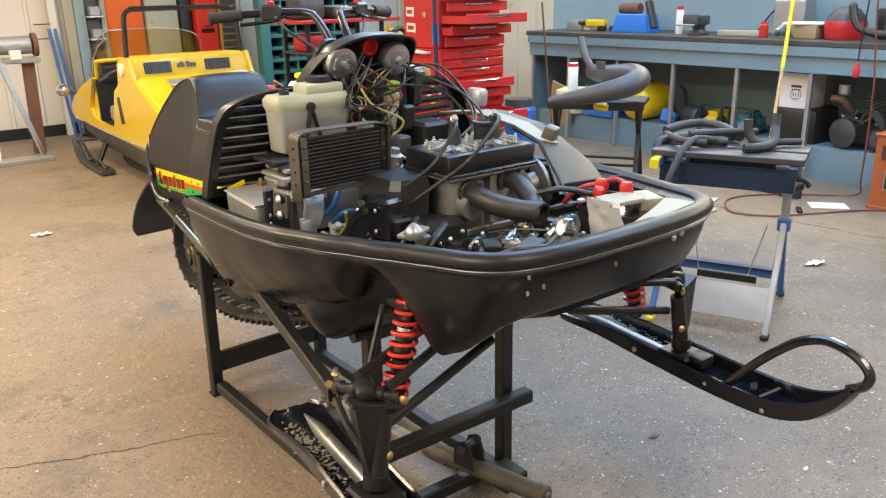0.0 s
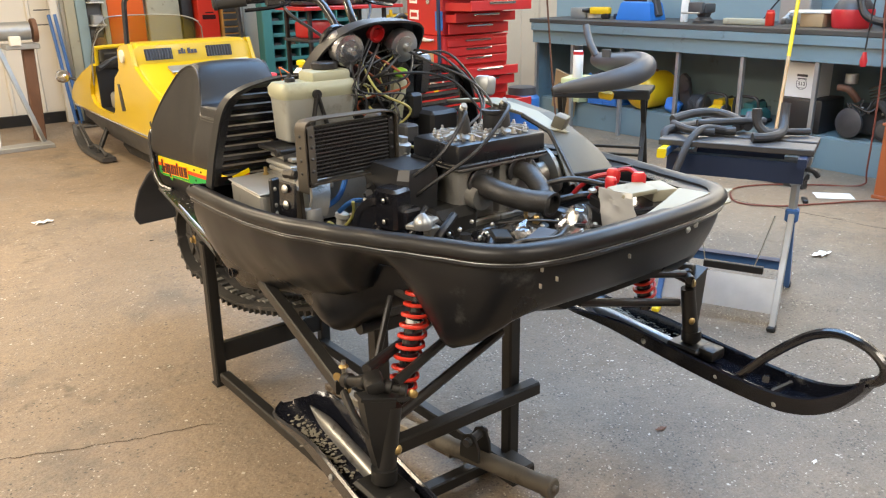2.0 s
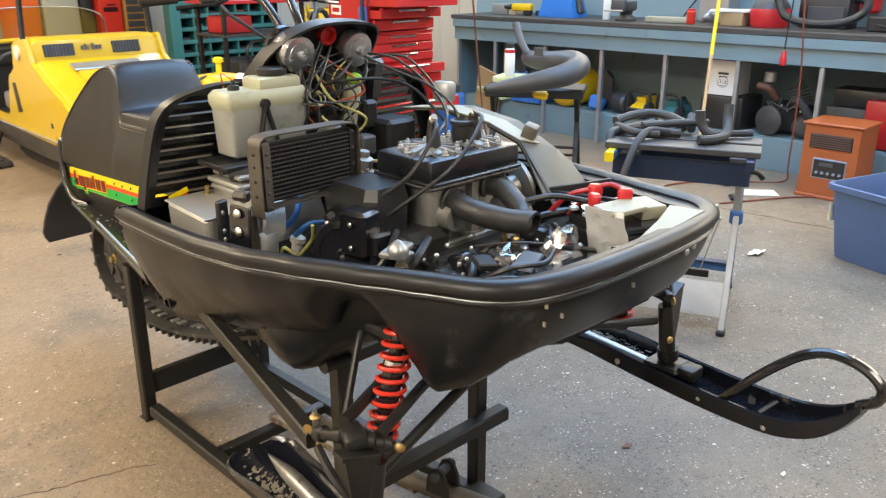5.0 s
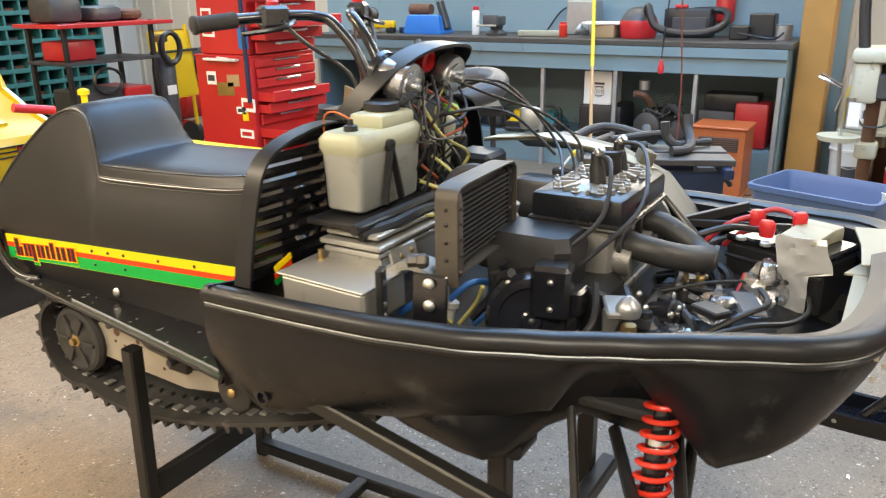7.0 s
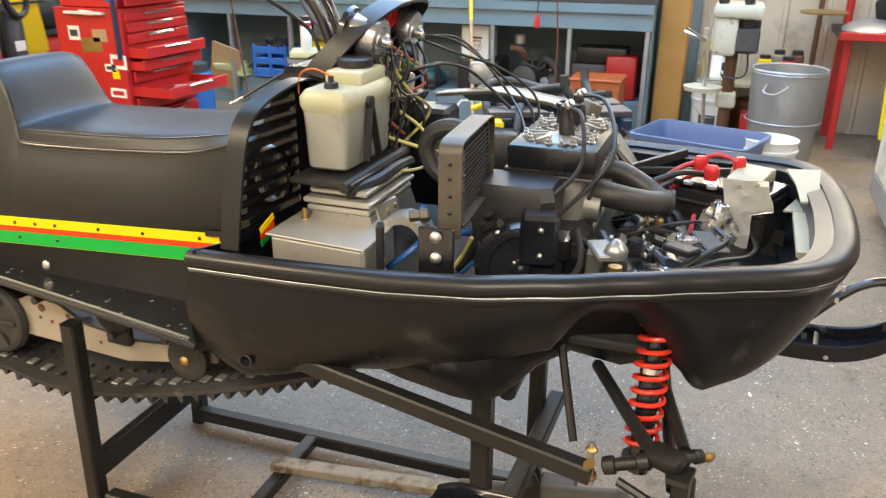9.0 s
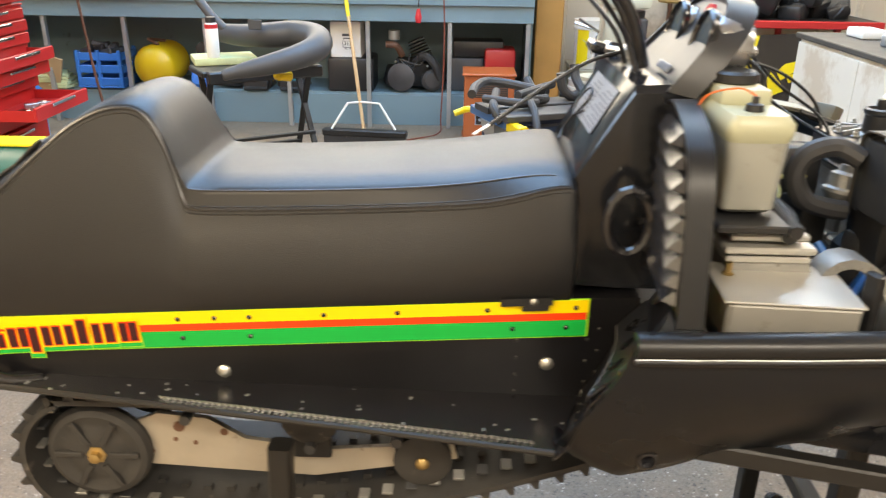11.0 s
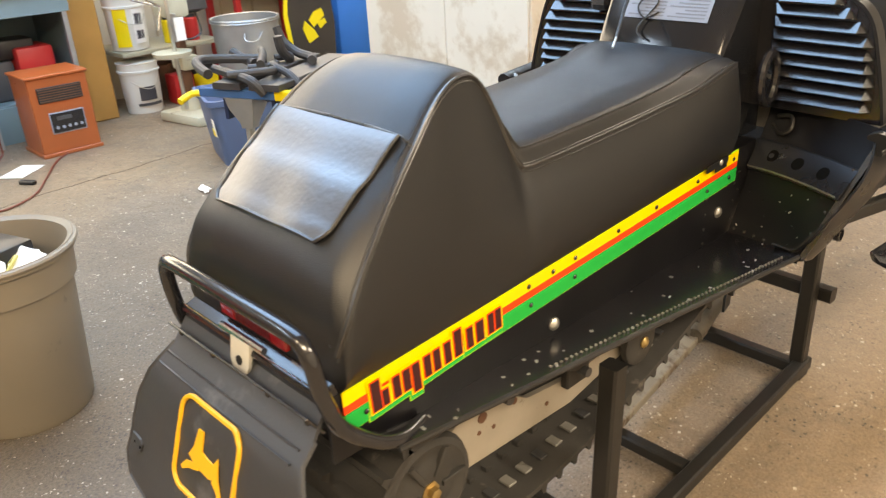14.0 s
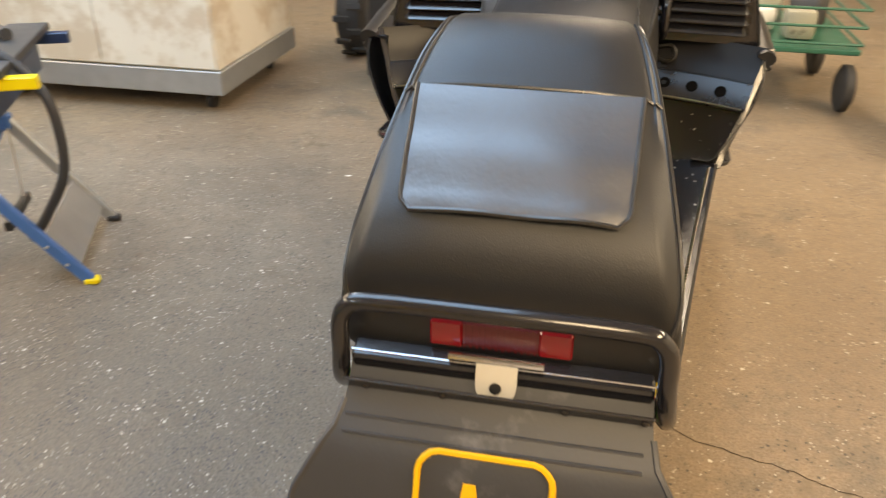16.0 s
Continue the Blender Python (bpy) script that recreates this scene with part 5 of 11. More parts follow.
# handlebars with grips and switch boxes
for side in (-1, 1):
    hb = [Vector((XT + side * a, y, z)) for a, y, z in ((0.024, 2.018, 1.225), (0.030, 2.050, 1.315), (0.042, 2.105, 1.382), (0.062, 2.135, 1.397), (0.10, 2.158, 1.400), (0.205, 2.202, 1.397), (0.295, 2.245, 1.388))]
    b = bm_new()
    add_tube(b, hb, 0.0115, 12, sub=5)
    bar = part("handlebar", b, M_BLACKGLOSS, sled, "gloss black handlebar")
    b = bm_new()
    d = (hb[6] - hb[5]).normalized()
    add_cyl(b, hb[5] + d * 0.02, hb[6], 0.0165, 0.0165, 14)
    add_lathe(b, hb[6], d, [(0, 0.0165), (0.003, 0.019), (0.010, 0.018), (0.014, 0.01)], 14)
    part("grip", b, M_RUBBER, bar, "black rubber grip")
    b = bm_new()
    c = hb[4].lerp(hb[5], 0.45)
    ang = math.degrees(math.atan2(d.y, d.x))
    add_box(b, c, (0.062, 0.042, 0.046), 0.007, (0, 0, ang))
    box = part("switch_box", b, M_BLACKPAINT, bar)
    b = bm_new()
    add_lathe(b, c + Vector((0, 0, 0.022)), (0, 0, 1), [(0, 0.013), (0.008, 0.013), (0.012, 0.008)], 12)
    part("stop_button", b, M_REDPLAST, bar, "red stop button")
    b = bm_new()
    add_tube(b, [c + Vector((0, -0.025, -0.01)), c + Vector((-side * 0.02, -0.06, -0.05)), Vector((XT + side * 0.055, 2.06, 1.28)), Vector((XT + side * 0.05, 2.035, 1.22))], 0.0045, 6, sub=5)
    part("bar_cable", b, M_CABLE, bar)
    b = bm_new()
    add_tube(b, [c + d * -0.03 + Vector((0, -0.02, -0.012)), c + d * 0.02 + Vector((0, -0.045, -0.02)), c + d * 0.11 + Vector((0, -0.05, -0.02))], 0.0055, 6, sub=4)
    part("brake_lever", b, M_BLACKGLOSS, bar)

# ---- engine bay ----
# coolant bottle with its bracket
bm = bm_new()
rings = []
for z, x0, x1, y0, y1, r in ((1.050, 0.935, 1.120, 1.862, 1.935, 0.012), (1.056, 0.928, 1.128, 1.856, 1.941, 0.016), (1.16, 0.924, 1.136, 1.851, 1.945, 0.016), (1.172, 0.919, 1.141, 1.847, 1.949, 0.016), (1.188, 0.919, 1.141, 1.847, 1.949, 0.016), (1.200, 0.928, 1.132, 1.856, 1.940, 0.014)):
    ring = []
    for cx, cy, a0 in ((x1 - r, y1 - r, 0), (x0 + r, y1 - r, 90), (x0 + r, y0 + r, 180), (x1 - r, y0 + r, 270)):
        ring += [Vector((cx + r * math.cos(radians(a0 + k * 30)), cy + r * math.sin(radians(a0 + k * 30)), z)) for k in range(4)]
    rings.append(ring)
add_loft(bm, rings[2:])
bottle = part("coolant_bottle", bm, M_TANK, sled, "yellowed translucent plastic coolant bottle", 45)
part("bottle_base", add_loft(bm_new(), rings[:3]), M_TANKLOW, bottle, "milky lower half holding old coolant", 45)
b = bm_new()
add_box(b, (1.065, 1.898, 1.208), (0.115, 0.082, 0.034), 0.010, seg=2)
part("neck", b, M_TANK, bottle)
b = bm_new()
add_lathe(b, (1.068, 1.900, 1.224), (0, 0, 1), [(0, 0.032), (0.004, 0.036), (0.016, 0.036), (0.020, 0.030)], 20)
part("cap", b, M_CABLE, bottle, "black screw cap")
b = bm_new()
add_lathe(b, (0.965, 1.90, 1.200), (0, 0, 1), [(0, 0.014), (0.010, 0.013), (0.012, 0.006), (0.022, 0.005)], 12)
part("vent_cap", b, M_CABLE, bottle)
b = bm_new()
for x in (0.985, 1.042):
    add_beam(b, (1.010, 1.842, 1.172), (x, 1.842, 1.06), 0.006, 0.014, (0, 1, 0))
add_cyl(b, (1.010, 1.838, 1.170), (1.010, 1.848, 1.170), 0.012, 0.012, 12)
part("bottle_bracket", b, M_CABLE, bottle, "black V-shaped bracket")
b = bm_new()
add_tube(b, [(0.965, 1.90, 1.222), (0.955, 1.93, 1.235), (0.975, 1.97, 1.22), (0.99, 1.985, 1.18)], 0.0016, 6, sub=5)
part("orange_lead", b, M_WIRE_O, bottle)

# shelf and finned air box under the bottle
b = bm_new()
add_box(b, (1.02, 1.89, 1.038), (0.27, 0.13, 0.012), 0.003)
add_tube(b, [(0.88, 1.84, 1.036), (1.0, 1.835, 1.040), (1.16, 1.835, 1.040)], 0.011, 8)
part("bottle_shelf", b, M_CABLE, sled, "black shelf with a hose along it")
for k, (z, gx, gy) in enumerate(((1.018, 0.20, 0.12), (1.000, 0.22, 0.14), (0.984, 0.21, 0.13))):
    b = bm_new()
    add_box(b, (1.005, 1.865, z), (gx, gy, 0.011), 0.003)
    part("air_box_plate", b, M_ALUBRIGHT, sled)
b = bm_new()
rings = [[Vector((1.005 + a * w, 1.86 + c * h, z)) for a, c in ((-1, -1), (1, -1), (1, 1), (-1, 1))] for z, w, h in ((0.978, 0.10, 0.06), (0.94, 0.105, 0.07), (0.86, 0.12, 0.08))]
add_loft(b, rings)
part("air_box", b, M_ALU, sled)
b = bm_new()
add_box(b, (0.968, 1.79, 0.965), (0.075, 0.006, 0.055), 0.003, (-18, 0, -10))
plate = part("bracket_plate", b, M_ALUBRIGHT, sled, "zinc bracket plate")
small_bolts("bolt", [((0.95, 1.785, 0.975), (0, -1, 0.3)), ((0.985, 1.785, 0.978), (0, -1, 0.3))], 0.006, M_BRASS, plate)

# bright control box at the rear near corner
b = bm_new()
add_box(b, (0.862, 1.855, 0.925), (0.130, 0.190, 0.070), 0.006, (1, -2, -2))
cbox = part("control_box", b, M_ALUBRIGHT, sled, "bare aluminium control box")
b = bm_new()
add_box(b, (0.862, 1.857, 0.9615), (0.138, 0.200, 0.004), 0.0015, (1, -2, -2))
part("box_lid", b, M_ALUBRIGHT, cbox)
b = bm_new()
add_cyl(b, (0.889, 1.928, 0.955), (0.889, 1.928, 0.985), 0.005, 0.005, 8)
add_lathe(b, (0.889, 1.928, 0.962), (0, 0, 1), [(0, 0.009), (0.006, 0.009), (0.007, 0.005)], 6)
part("stud", b, M_BRASS, cbox)
b = bm_new()
add_box(b, (0.822, 1.742, 0.95), (0.028, 0.014, 0.10), 0.003, (0, 0, 20))
arm = part("mount_arm", b, M_CABLE, sled)
small_bolts("bolt", [((0.818, 1.735, z), (-0.3, -1, 0)) for z in (0.915, 0.935, 0.975)], 0.006, M_ZINC, arm)

# oil cooler / radiator: a finned core between two side tanks, held in a rounded worn strap
RAX, RAN = Vector((0.9962, 0.087, 0)), Vector((-0.087, 0.9962, 0))     # along the core, and towards its back


def rad_pt(u, v, z):
    return Vector((0.962, 1.642, 0)) + RAX * u + RAN * v + Vector((0, 0, z))


def rad_slab(u0, u1, v0, v1, z0, z1, r=0.014):
    """A block across the core with its two upper edges rounded."""
    b2 = bm_new()
    sec = [(v0, z0), (v1, z0), (v1, z1 - r), (v1 - 0.3 * r, z1 - 0.3 * r), (v1 - r, z1), (v0 + r, z1), (v0 + 0.3 * r, z1 - 0.3 * r), (v0, z1 - r)]
    return add_loft(b2, [[rad_pt(u, v, z) for v, z in sec] for u in (u0, u1)])


rad = part("radiator", rad_slab(-0.100, 0.118, -0.018, 0.006, 1.012, 1.132, 0.004), M_DULLBLACK, sled, "small black finned radiator in a worn strap")
for k in range(13):
    b = bm_new()
    add_sheet(b, [[rad_pt(u, v, 1.0195 + 0.0088 * k + dz) for u in (-0.098, 0.0, 0.116)] for v, dz in ((-0.023, -0.0012), (-0.023, 0.0012))], 0.003)
    part("fin", b, M_DARKMETAL, rad)
b = bm_new()
for k in range(60):
    u = -0.096 + 0.0036 * k
    add_sheet(b, [[rad_pt(u, v, z) for z in (1.016, 1.130)] for v in (-0.020, -0.017)], 0.0006)
tagged(part("core_lamella", b, M_DARKMETAL, rad, "fine upright lamellae"), "fine upright lamellae", "", "", "stuff")
part("side_tank", rad_slab(-0.118, -0.100, -0.030, 0.008, 0.998, 1.142, 0.014), M_WORNSTRAP, rad, "worn brown-grey metal tank")
part("side_tank", rad_slab(0.118, 0.134, -0.024, 0.006, 1.008, 1.138, 0.012), M_STEEL_BLACK, rad)
b = bm_new()
strap = [(-0.126, 0.985), (-0.126, 1.128), (-0.122, 1.141), (-0.112, 1.148), (-0.08, 1.150), (0.10, 1.147), (0.126, 1.144), (0.138, 1.134), (0.140, 1.10), (0.140, 1.008)]
add_sheet(b, [[rad_pt(u, v, z) for u, z in strap] for v in (-0.032, -0.012, 0.008)], 0.003)
part("strap", b, M_WORNSTRAP, rad, "rounded worn metal strap", 60)
b = bm_new()
add_sheet(b, [[rad_pt(u, v, z) for u, z in ((-0.120, 1.010), (-0.11, 1.005), (0.10, 1.003), (0.136, 1.006))] for v in (-0.036, -0.010)], 0.004)
part("lower_rail", b, M_WORNSTRAP, rad)
small_bolts("bolt", [(tuple(rad_pt(-0.109, -0.030, z)), tuple(-RAN)) for z in (1.035, 1.063, 1.09, 1.115)] + [(tuple(rad_pt(0.126, -0.024, z)), tuple(-RAN)) for z in (1.02, 1.055, 1.09, 1.125)], 0.0042, M_DARKMETAL, rad)
small_bolts("bolt", [(tuple(rad_pt(-0.128, v, z)), tuple(-RAX)) for v, z in ((-0.012, 1.03), (-0.012, 1.06), (-0.012, 1.09), (-0.012, 1.115))], 0.0038, M_STEEL_BLACK, rad)
b = bm_new()
add_lathe(b, (0.838, 1.655, 1.022), (-0.35, 0.93, -0.05), [(0, 0.009), (0.004, 0.013), (0.016, 0.013), (0.018, 0.010), (0.034, 0.011), (0.036, 0.008)], 6)
part("brass_fitting", b, M_WORNSTRAP, rad)
b = bm_new()
add_tube(b, [(1.085, 1.660, 1.095), (1.10, 1.69, 1.110), (1.10, 1.72, 1.112), (1.10, 1.752, 1.095), (1.10, 1.762, 1.06), (1.10, 1.74, 1.020), (1.10, 1.70, 1.005), (1.10, 1.665, 1.0)], 0.018, 10, sub=5)
part("coolant_hose", b, M_HOSE, rad, "grey looped coolant hose")

# black mount plate with two bright bolts under the strap, and the pale forked casting behind it
b = bm_new()
add_box(b, (0.800, 1.630, 0.962), (0.008, 0.062, 0.105), 0.003, (0, 4, 8))
mount = part("mount_plate", b, M_BLACKPAINT, sled, "black mount plate with two bright bolts")
small_bolts("bolt", [((0.795, 1.628, z), (-1, -0.1, 0.05)) for z in (1.000, 0.963)], 0.0105, M_ZINC, mount)
b = bm_new()
add_beam(b, (0.836, 1.652, 0.99), (0.850, 1.668, 0.87), 0.040, 0.010, (1, 0, 0))
part("strap_leg", b, M_WORNSTRAP, mount)
b = bm_new()
add_sheet(b, [[Vector((0.868 + 0.035 * math.sin(a) + dx, 1.735 + 0.062 * math.cos(a), 0.905 + 0.075 * math.sin(a))) for a in [math.pi * k / 10 for k in range(11)]] for dx in (0.0, 0.05)], 0.016)
add_box(b, (0.885, 1.675, 0.865), (0.05, 0.020, 0.13), 0.006)
add_box(b, (0.885, 1.797, 0.865), (0.05, 0.020, 0.13), 0.006)
part("mount_casting", b, M_ALU, sled, "pale forked aluminium casting", 50)

# round starter housing with its ribbed rim
b = bm_new()
SC, SD = Vector((0.985, 1.530, 0.888)), Vector((-0.93, -0.36, 0.05)).normalized()
add_lathe(b, SC, SD, [(-0.07, 0.086), (-0.004, 0.086), (0.0, 0.083), (0.010, 0.078), (0.012, 0.062), (0.009, 0.058), (0.012, 0.020), (0.016, 0.016), (0.016, 0.004)], 36)
mag = part("starter_housing", b, M_BLACKGLOSS, sled, "round black starter housing")
su, sv = frame_of(SD)
small_bolts("bolt", [(tuple(SC + su * 0.079 * math.cos(a) + sv * 0.079 * math.sin(a) + SD * 0.002), tuple(SD)) for a in (0.5, 1.7, 2.9, 4.1, 5.3)], 0.006, M_ZINC, mag)
small_bolts("centre_bolt", [(tuple(SC + SD * 0.014), tuple(SD))], 0.007, M_DARKMETAL, mag)

# ---- engine block ----
b = bm_new()
add_box(b, (1.28, 1.515, 0.79), (0.34, 0.24, 0.17), 0.02)
add_box(b, (1.14, 1.53, 0.85), (0.14, 0.20, 0.16), 0.02)
crank = part("crankcase", b, M_DULLBLACK, sled, "dark oily crankcase")
for k, cx in enumerate((1.215, 1.345)):
    b = bm_new()
    add_box(b, (cx, 1.518, 0.948), (0.122, 0.135, 0.16), 0.022, seg=2)
    add_box(b, (cx, 1.518, 1.020), (0.128, 0.16, 0.018), 0.004)
    add_box(b, (cx, 1.518, 0.880), (0.128, 0.16, 0.018), 0.004)
    add_cyl(b, (cx - 0.01, 1.46, 0.95), (cx - 0.01, 1.42, 0.948), 0.034, 0.031, 14)
    cyl = part("cylinder", b, M_ALU, sled, "bare aluminium engine cylinder")
b = bm_new()
add_box(b, (1.274, 1.515, 1.056), (0.28, 0.182, 0.052), 0.010, seg=2)
add_box(b, (1.274, 1.515, 1.030), (0.29, 0.190, 0.010), 0.003)
head = part("cylinder_head", b, M_STRIP, sled, "black cylinder head with bright nuts")
for cx in (1.215, 1.345):
    for k in range(9):
        a = k * math.tau / 9 + 0.2
        for rr in (0.058,):
            b = bm_new()
            p = Vector((cx + rr * math.cos(a), 1.515 + 1.22 * rr * math.sin(a), 1.083))
            add_lathe(b, p, (0, 0, 1), [(0, 0.0088), (0.002, 0.0088), (0.003, 0.0064), (0.009, 0.0060), (0.010, 0.0035), (0.015, 0.0034), (0.016, 0.0024)], 6)
            part("head_nut", b, M_ZINC, head)
    part("head_dome", add_lathe(bm_new(), (cx, 1.515, 1.080), (0, 0, 1), [(0, 0.052), (0.004, 0.050), (0.010, 0.036), (0.012, 0.018)], 24), M_ALU, head)
    for k in range(9):
        a = k * math.tau / 9 + 0.55
        b = bm_new()
        add_beam(b, (cx + 0.026 * math.cos(a), 1.515 + 0.030 * math.sin(a), 1.089), (cx + 0.062 * math.cos(a), 1.515 + 0.076 * math.sin(a), 1.085), 0.007, 0.010)
        part("head_rib", b, M_ALU, head)
    b = bm_new()
    add_lathe(b, (cx, 1.50, 1.072), (0, 0.1, 1), [(0, 0.014), (0.012, 0.012), (0.014, 0.017), (0.05, 0.015), (0.062, 0.011), (0.066, 0.012), (0.078, 0.010)], 12)
    part("plug_cap", b, M_CABLE, head, "black spark plug cap")
    part("plug_elbow", add_lathe(bm_new(), (cx, 1.506, 1.147), (-0.25, -0.5, 0.55), [(0, 0.006), (0.002, 0.0095), (0.010, 0.0095), (0.013, 0.007), (0.018, 0.007)], 12), M_ZINC, head, "bright plug elbow")
part("head_gasket", add_box(bm_new(), (1.274, 1.515, 1.0245), (0.286, 0.186, 0.003)), M_ALU, head, "pale gasket edge")
b = bm_new()
add_lathe(b, (1.325, 1.52, 1.072), (0, 0, 1), [(0, 0.026), (0.005, 0.028), (0.05, 0.026), (0.055, 0.030), (0.062, 0.030), (0.064, 0.022), (0.05, 0.018)], 18)
part("thermostat_neck", b, M_CABLE, head, "black coolant outlet")
# spark leads
for pts in ([(1.215, 1.505, 1.145), (1.19, 1.47, 1.135), (1.10, 1.45, 1.06), (1.04, 1.50, 1.00), (1.03, 1.55, 0.94)], [(1.345, 1.505, 1.148), (1.30, 1.44, 1.145), (1.17, 1.40, 1.07), (1.07, 1.46, 0.99), (1.05, 1.53, 0.93)]):
    b = bm_new()
    add_tube(b, pts, 0.0046, 8, sub=6)
    part("spark_lead", b, M_CABLE, sled, "black spark lead")
# black intake silencer box beside the head
b = bm_new()
rings = [[Vector((1.075 + a * w + dx, 1.56 + c * h, z)) for a, c in ((-1, -0.7), (-0.7, -1), (0.7, -1), (1, -0.7), (1, 1), (-1, 1))] for z, w, h, dx in ((0.90, 0.055, 0.075, 0), (1.005, 0.06, 0.08, 0), (1.028, 0.052, 0.07, 0.004))]
add_loft(b, rings)
part("coil_cover", b, M_CABLE, sled, "black plastic coil cover")
b = bm_new()
add_box(b, (1.0, 1.50, 0.945), (0.06, 0.07, 0.10), 0.008, (0, 0, 12))
add_box(b, (1.02, 1.46, 0.925), (0.05, 0.03, 0.05), 0.006)
part("relay_box", b, M_BLACKPAINT, sled)
small_bolts("bolt", [((0.967, 1.49, z), (-1, 0, 0)) for z in (0.92, 0.97)], 0.006, M_ZINC, sled)
b = bm_new()
add_box(b, (1.115, 1.545, 0.975), (0.02, 0.02, 0.03), 0.004)
part("clip", b, M_ZINC, sled)

# cast exhaust manifold: two flanged branches joining in an open mouth, held by a spring
b = bm_new()
add_tube(b, [(1.212, 1.436, 0.979), (1.213, 1.405, 0.974), (1.226, 1.365, 0.964), (1.258, 1.325, 0.952), (1.298, 1.300, 0.945)], 0.0262, 16, sub=5, radii=None)
add_tube(b, [(1.338, 1.436, 0.991), (1.338, 1.405, 0.990), (1.328, 1.365, 0.975), (1.318, 1.330, 0.957), (1.300, 1.312, 0.948)], 0.0235, 14, sub=5)
MD = Vector((0.12, -0.97, -0.17)).normalized()
MC = Vector((1.300, 1.318, 0.946))
add_lathe(b, MC, MD, [(-0.012, 0.022), (0.0, 0.0275), (0.022, 0.0275), (0.024, 0.0300), (0.032, 0.0300), (0.033, 0.0240), (0.008, 0.0230)], 24)
mani = part("exhaust_manifold", b, M_CASTIRON, sled, "dark cast exhaust manifold with an open mouth")
part("mouth", add_lathe(bm_new(), MC, MD, [(0.009, 0.0232), (0.0095, 0.004)], 18), M_HOLE, mani)
for fx, fz in ((1.212, 0.979), (1.338, 0.991)):
    part("flange", add_lathe(bm_new(), (fx, 1.446, fz), (0, -1, 0), [(0, 0.034), (0.007, 0.034), (0.009, 0.031), (0.009, 0.020)], 20), M_DARKMETAL, mani)
    small_bolts("bolt", [((fx + 0.030, 1.438, fz + 0.022), (0, -1, 0)), ((fx - 0.024, 1.438, fz - 0.030), (0, -1, 0))], 0.008, M_DARKMETAL, mani)
b = bm_new()
add_tube(b, [(1.26 + 0.005 * math.cos(k * 1.26), 1.33 + 0.005 * math.sin(k * 1.26), 0.935 - 0.0007 * k) for k in range(50)], 0.0011, 5)
part("spring", b, M_BRASS, mani, "small brass-coloured spring")
b = bm_new()
add_lathe(b, (1.27, 1.305, 0.918), (0, 0, -1), [(0, 0.006), (0.004, 0.009), (0.018, 0.009), (0.02, 0.005), (0.03, 0.005)], 8)
part("brass_plug", b, M_BRASS, sled)
b = bm_new()
for p, r in (((1.16, 1.34, 0.86), 0.03), ((1.22, 1.32, 0.85), 0.028), ((1.10, 1.36, 0.85), 0.024), ((1.29, 1.33, 0.86), 0.03)):
    add_lathe(b, (p[0], p[1], p[2] - 0.04), (0, 0, 1), [(0, r), (0.05, r), (0.055, r * 1.15), (0.065, r * 1.15), (0.07, r * 0.6), (0.085, r * 0.5)], 14)
add_box(b, (1.2, 1.36, 0.85), (0.26, 0.06, 0.07), 0.012)
part("carburettor", b, M_CABLE, sled, "black carburettor bodies")
small_bolts("bolt", [((1.06 + 0.045 * k, 1.325 - 0.01 * (k % 2), 0.875 + 0.02 * (k % 3)), (0, -1, 0.2)) for k in range(6)], 0.006, M_ZINC, sled)
b = bm_new()
add_tube(b, [(1.30, 1.34, 0.845), (1.26, 1.29, 0.84), (1.31, 1.25, 0.86), (1.37, 1.24, 0.90)], 0.005, 6, sub=5)
part("red_lead", b, M_REDCABLE, sled)
b = bm_new()
add_box(b, (0.995, 1.380, 0.937), (0.085, 0.04, 0.012), 0.003, (0, 0, 25))
add_box(b, (1.035, 1.40, 0.895), (0.03, 0.03, 0.05), 0.004)
part("pump_bracket", b, M_ALU, sled)
b = bm_new()
add_lathe(b, (0.978, 1.355, 0.934), (0, 0, 1), [(0, 0.020), (0.012, 0.022), (0.020, 0.019), (0.030, 0.010), (0.034, 0.004)], 14)
part("grease_cap", b, M_GALV, sled)
b = bm_new()
add_lathe(b, (0.985, 1.355, 0.870), (0, 0, 1), [(0, 0.010), (0.03, 0.010), (0.034, 0.014), (0.044, 0.013)], 10)
part("brass_fitting", b, M_BRASS, sled)
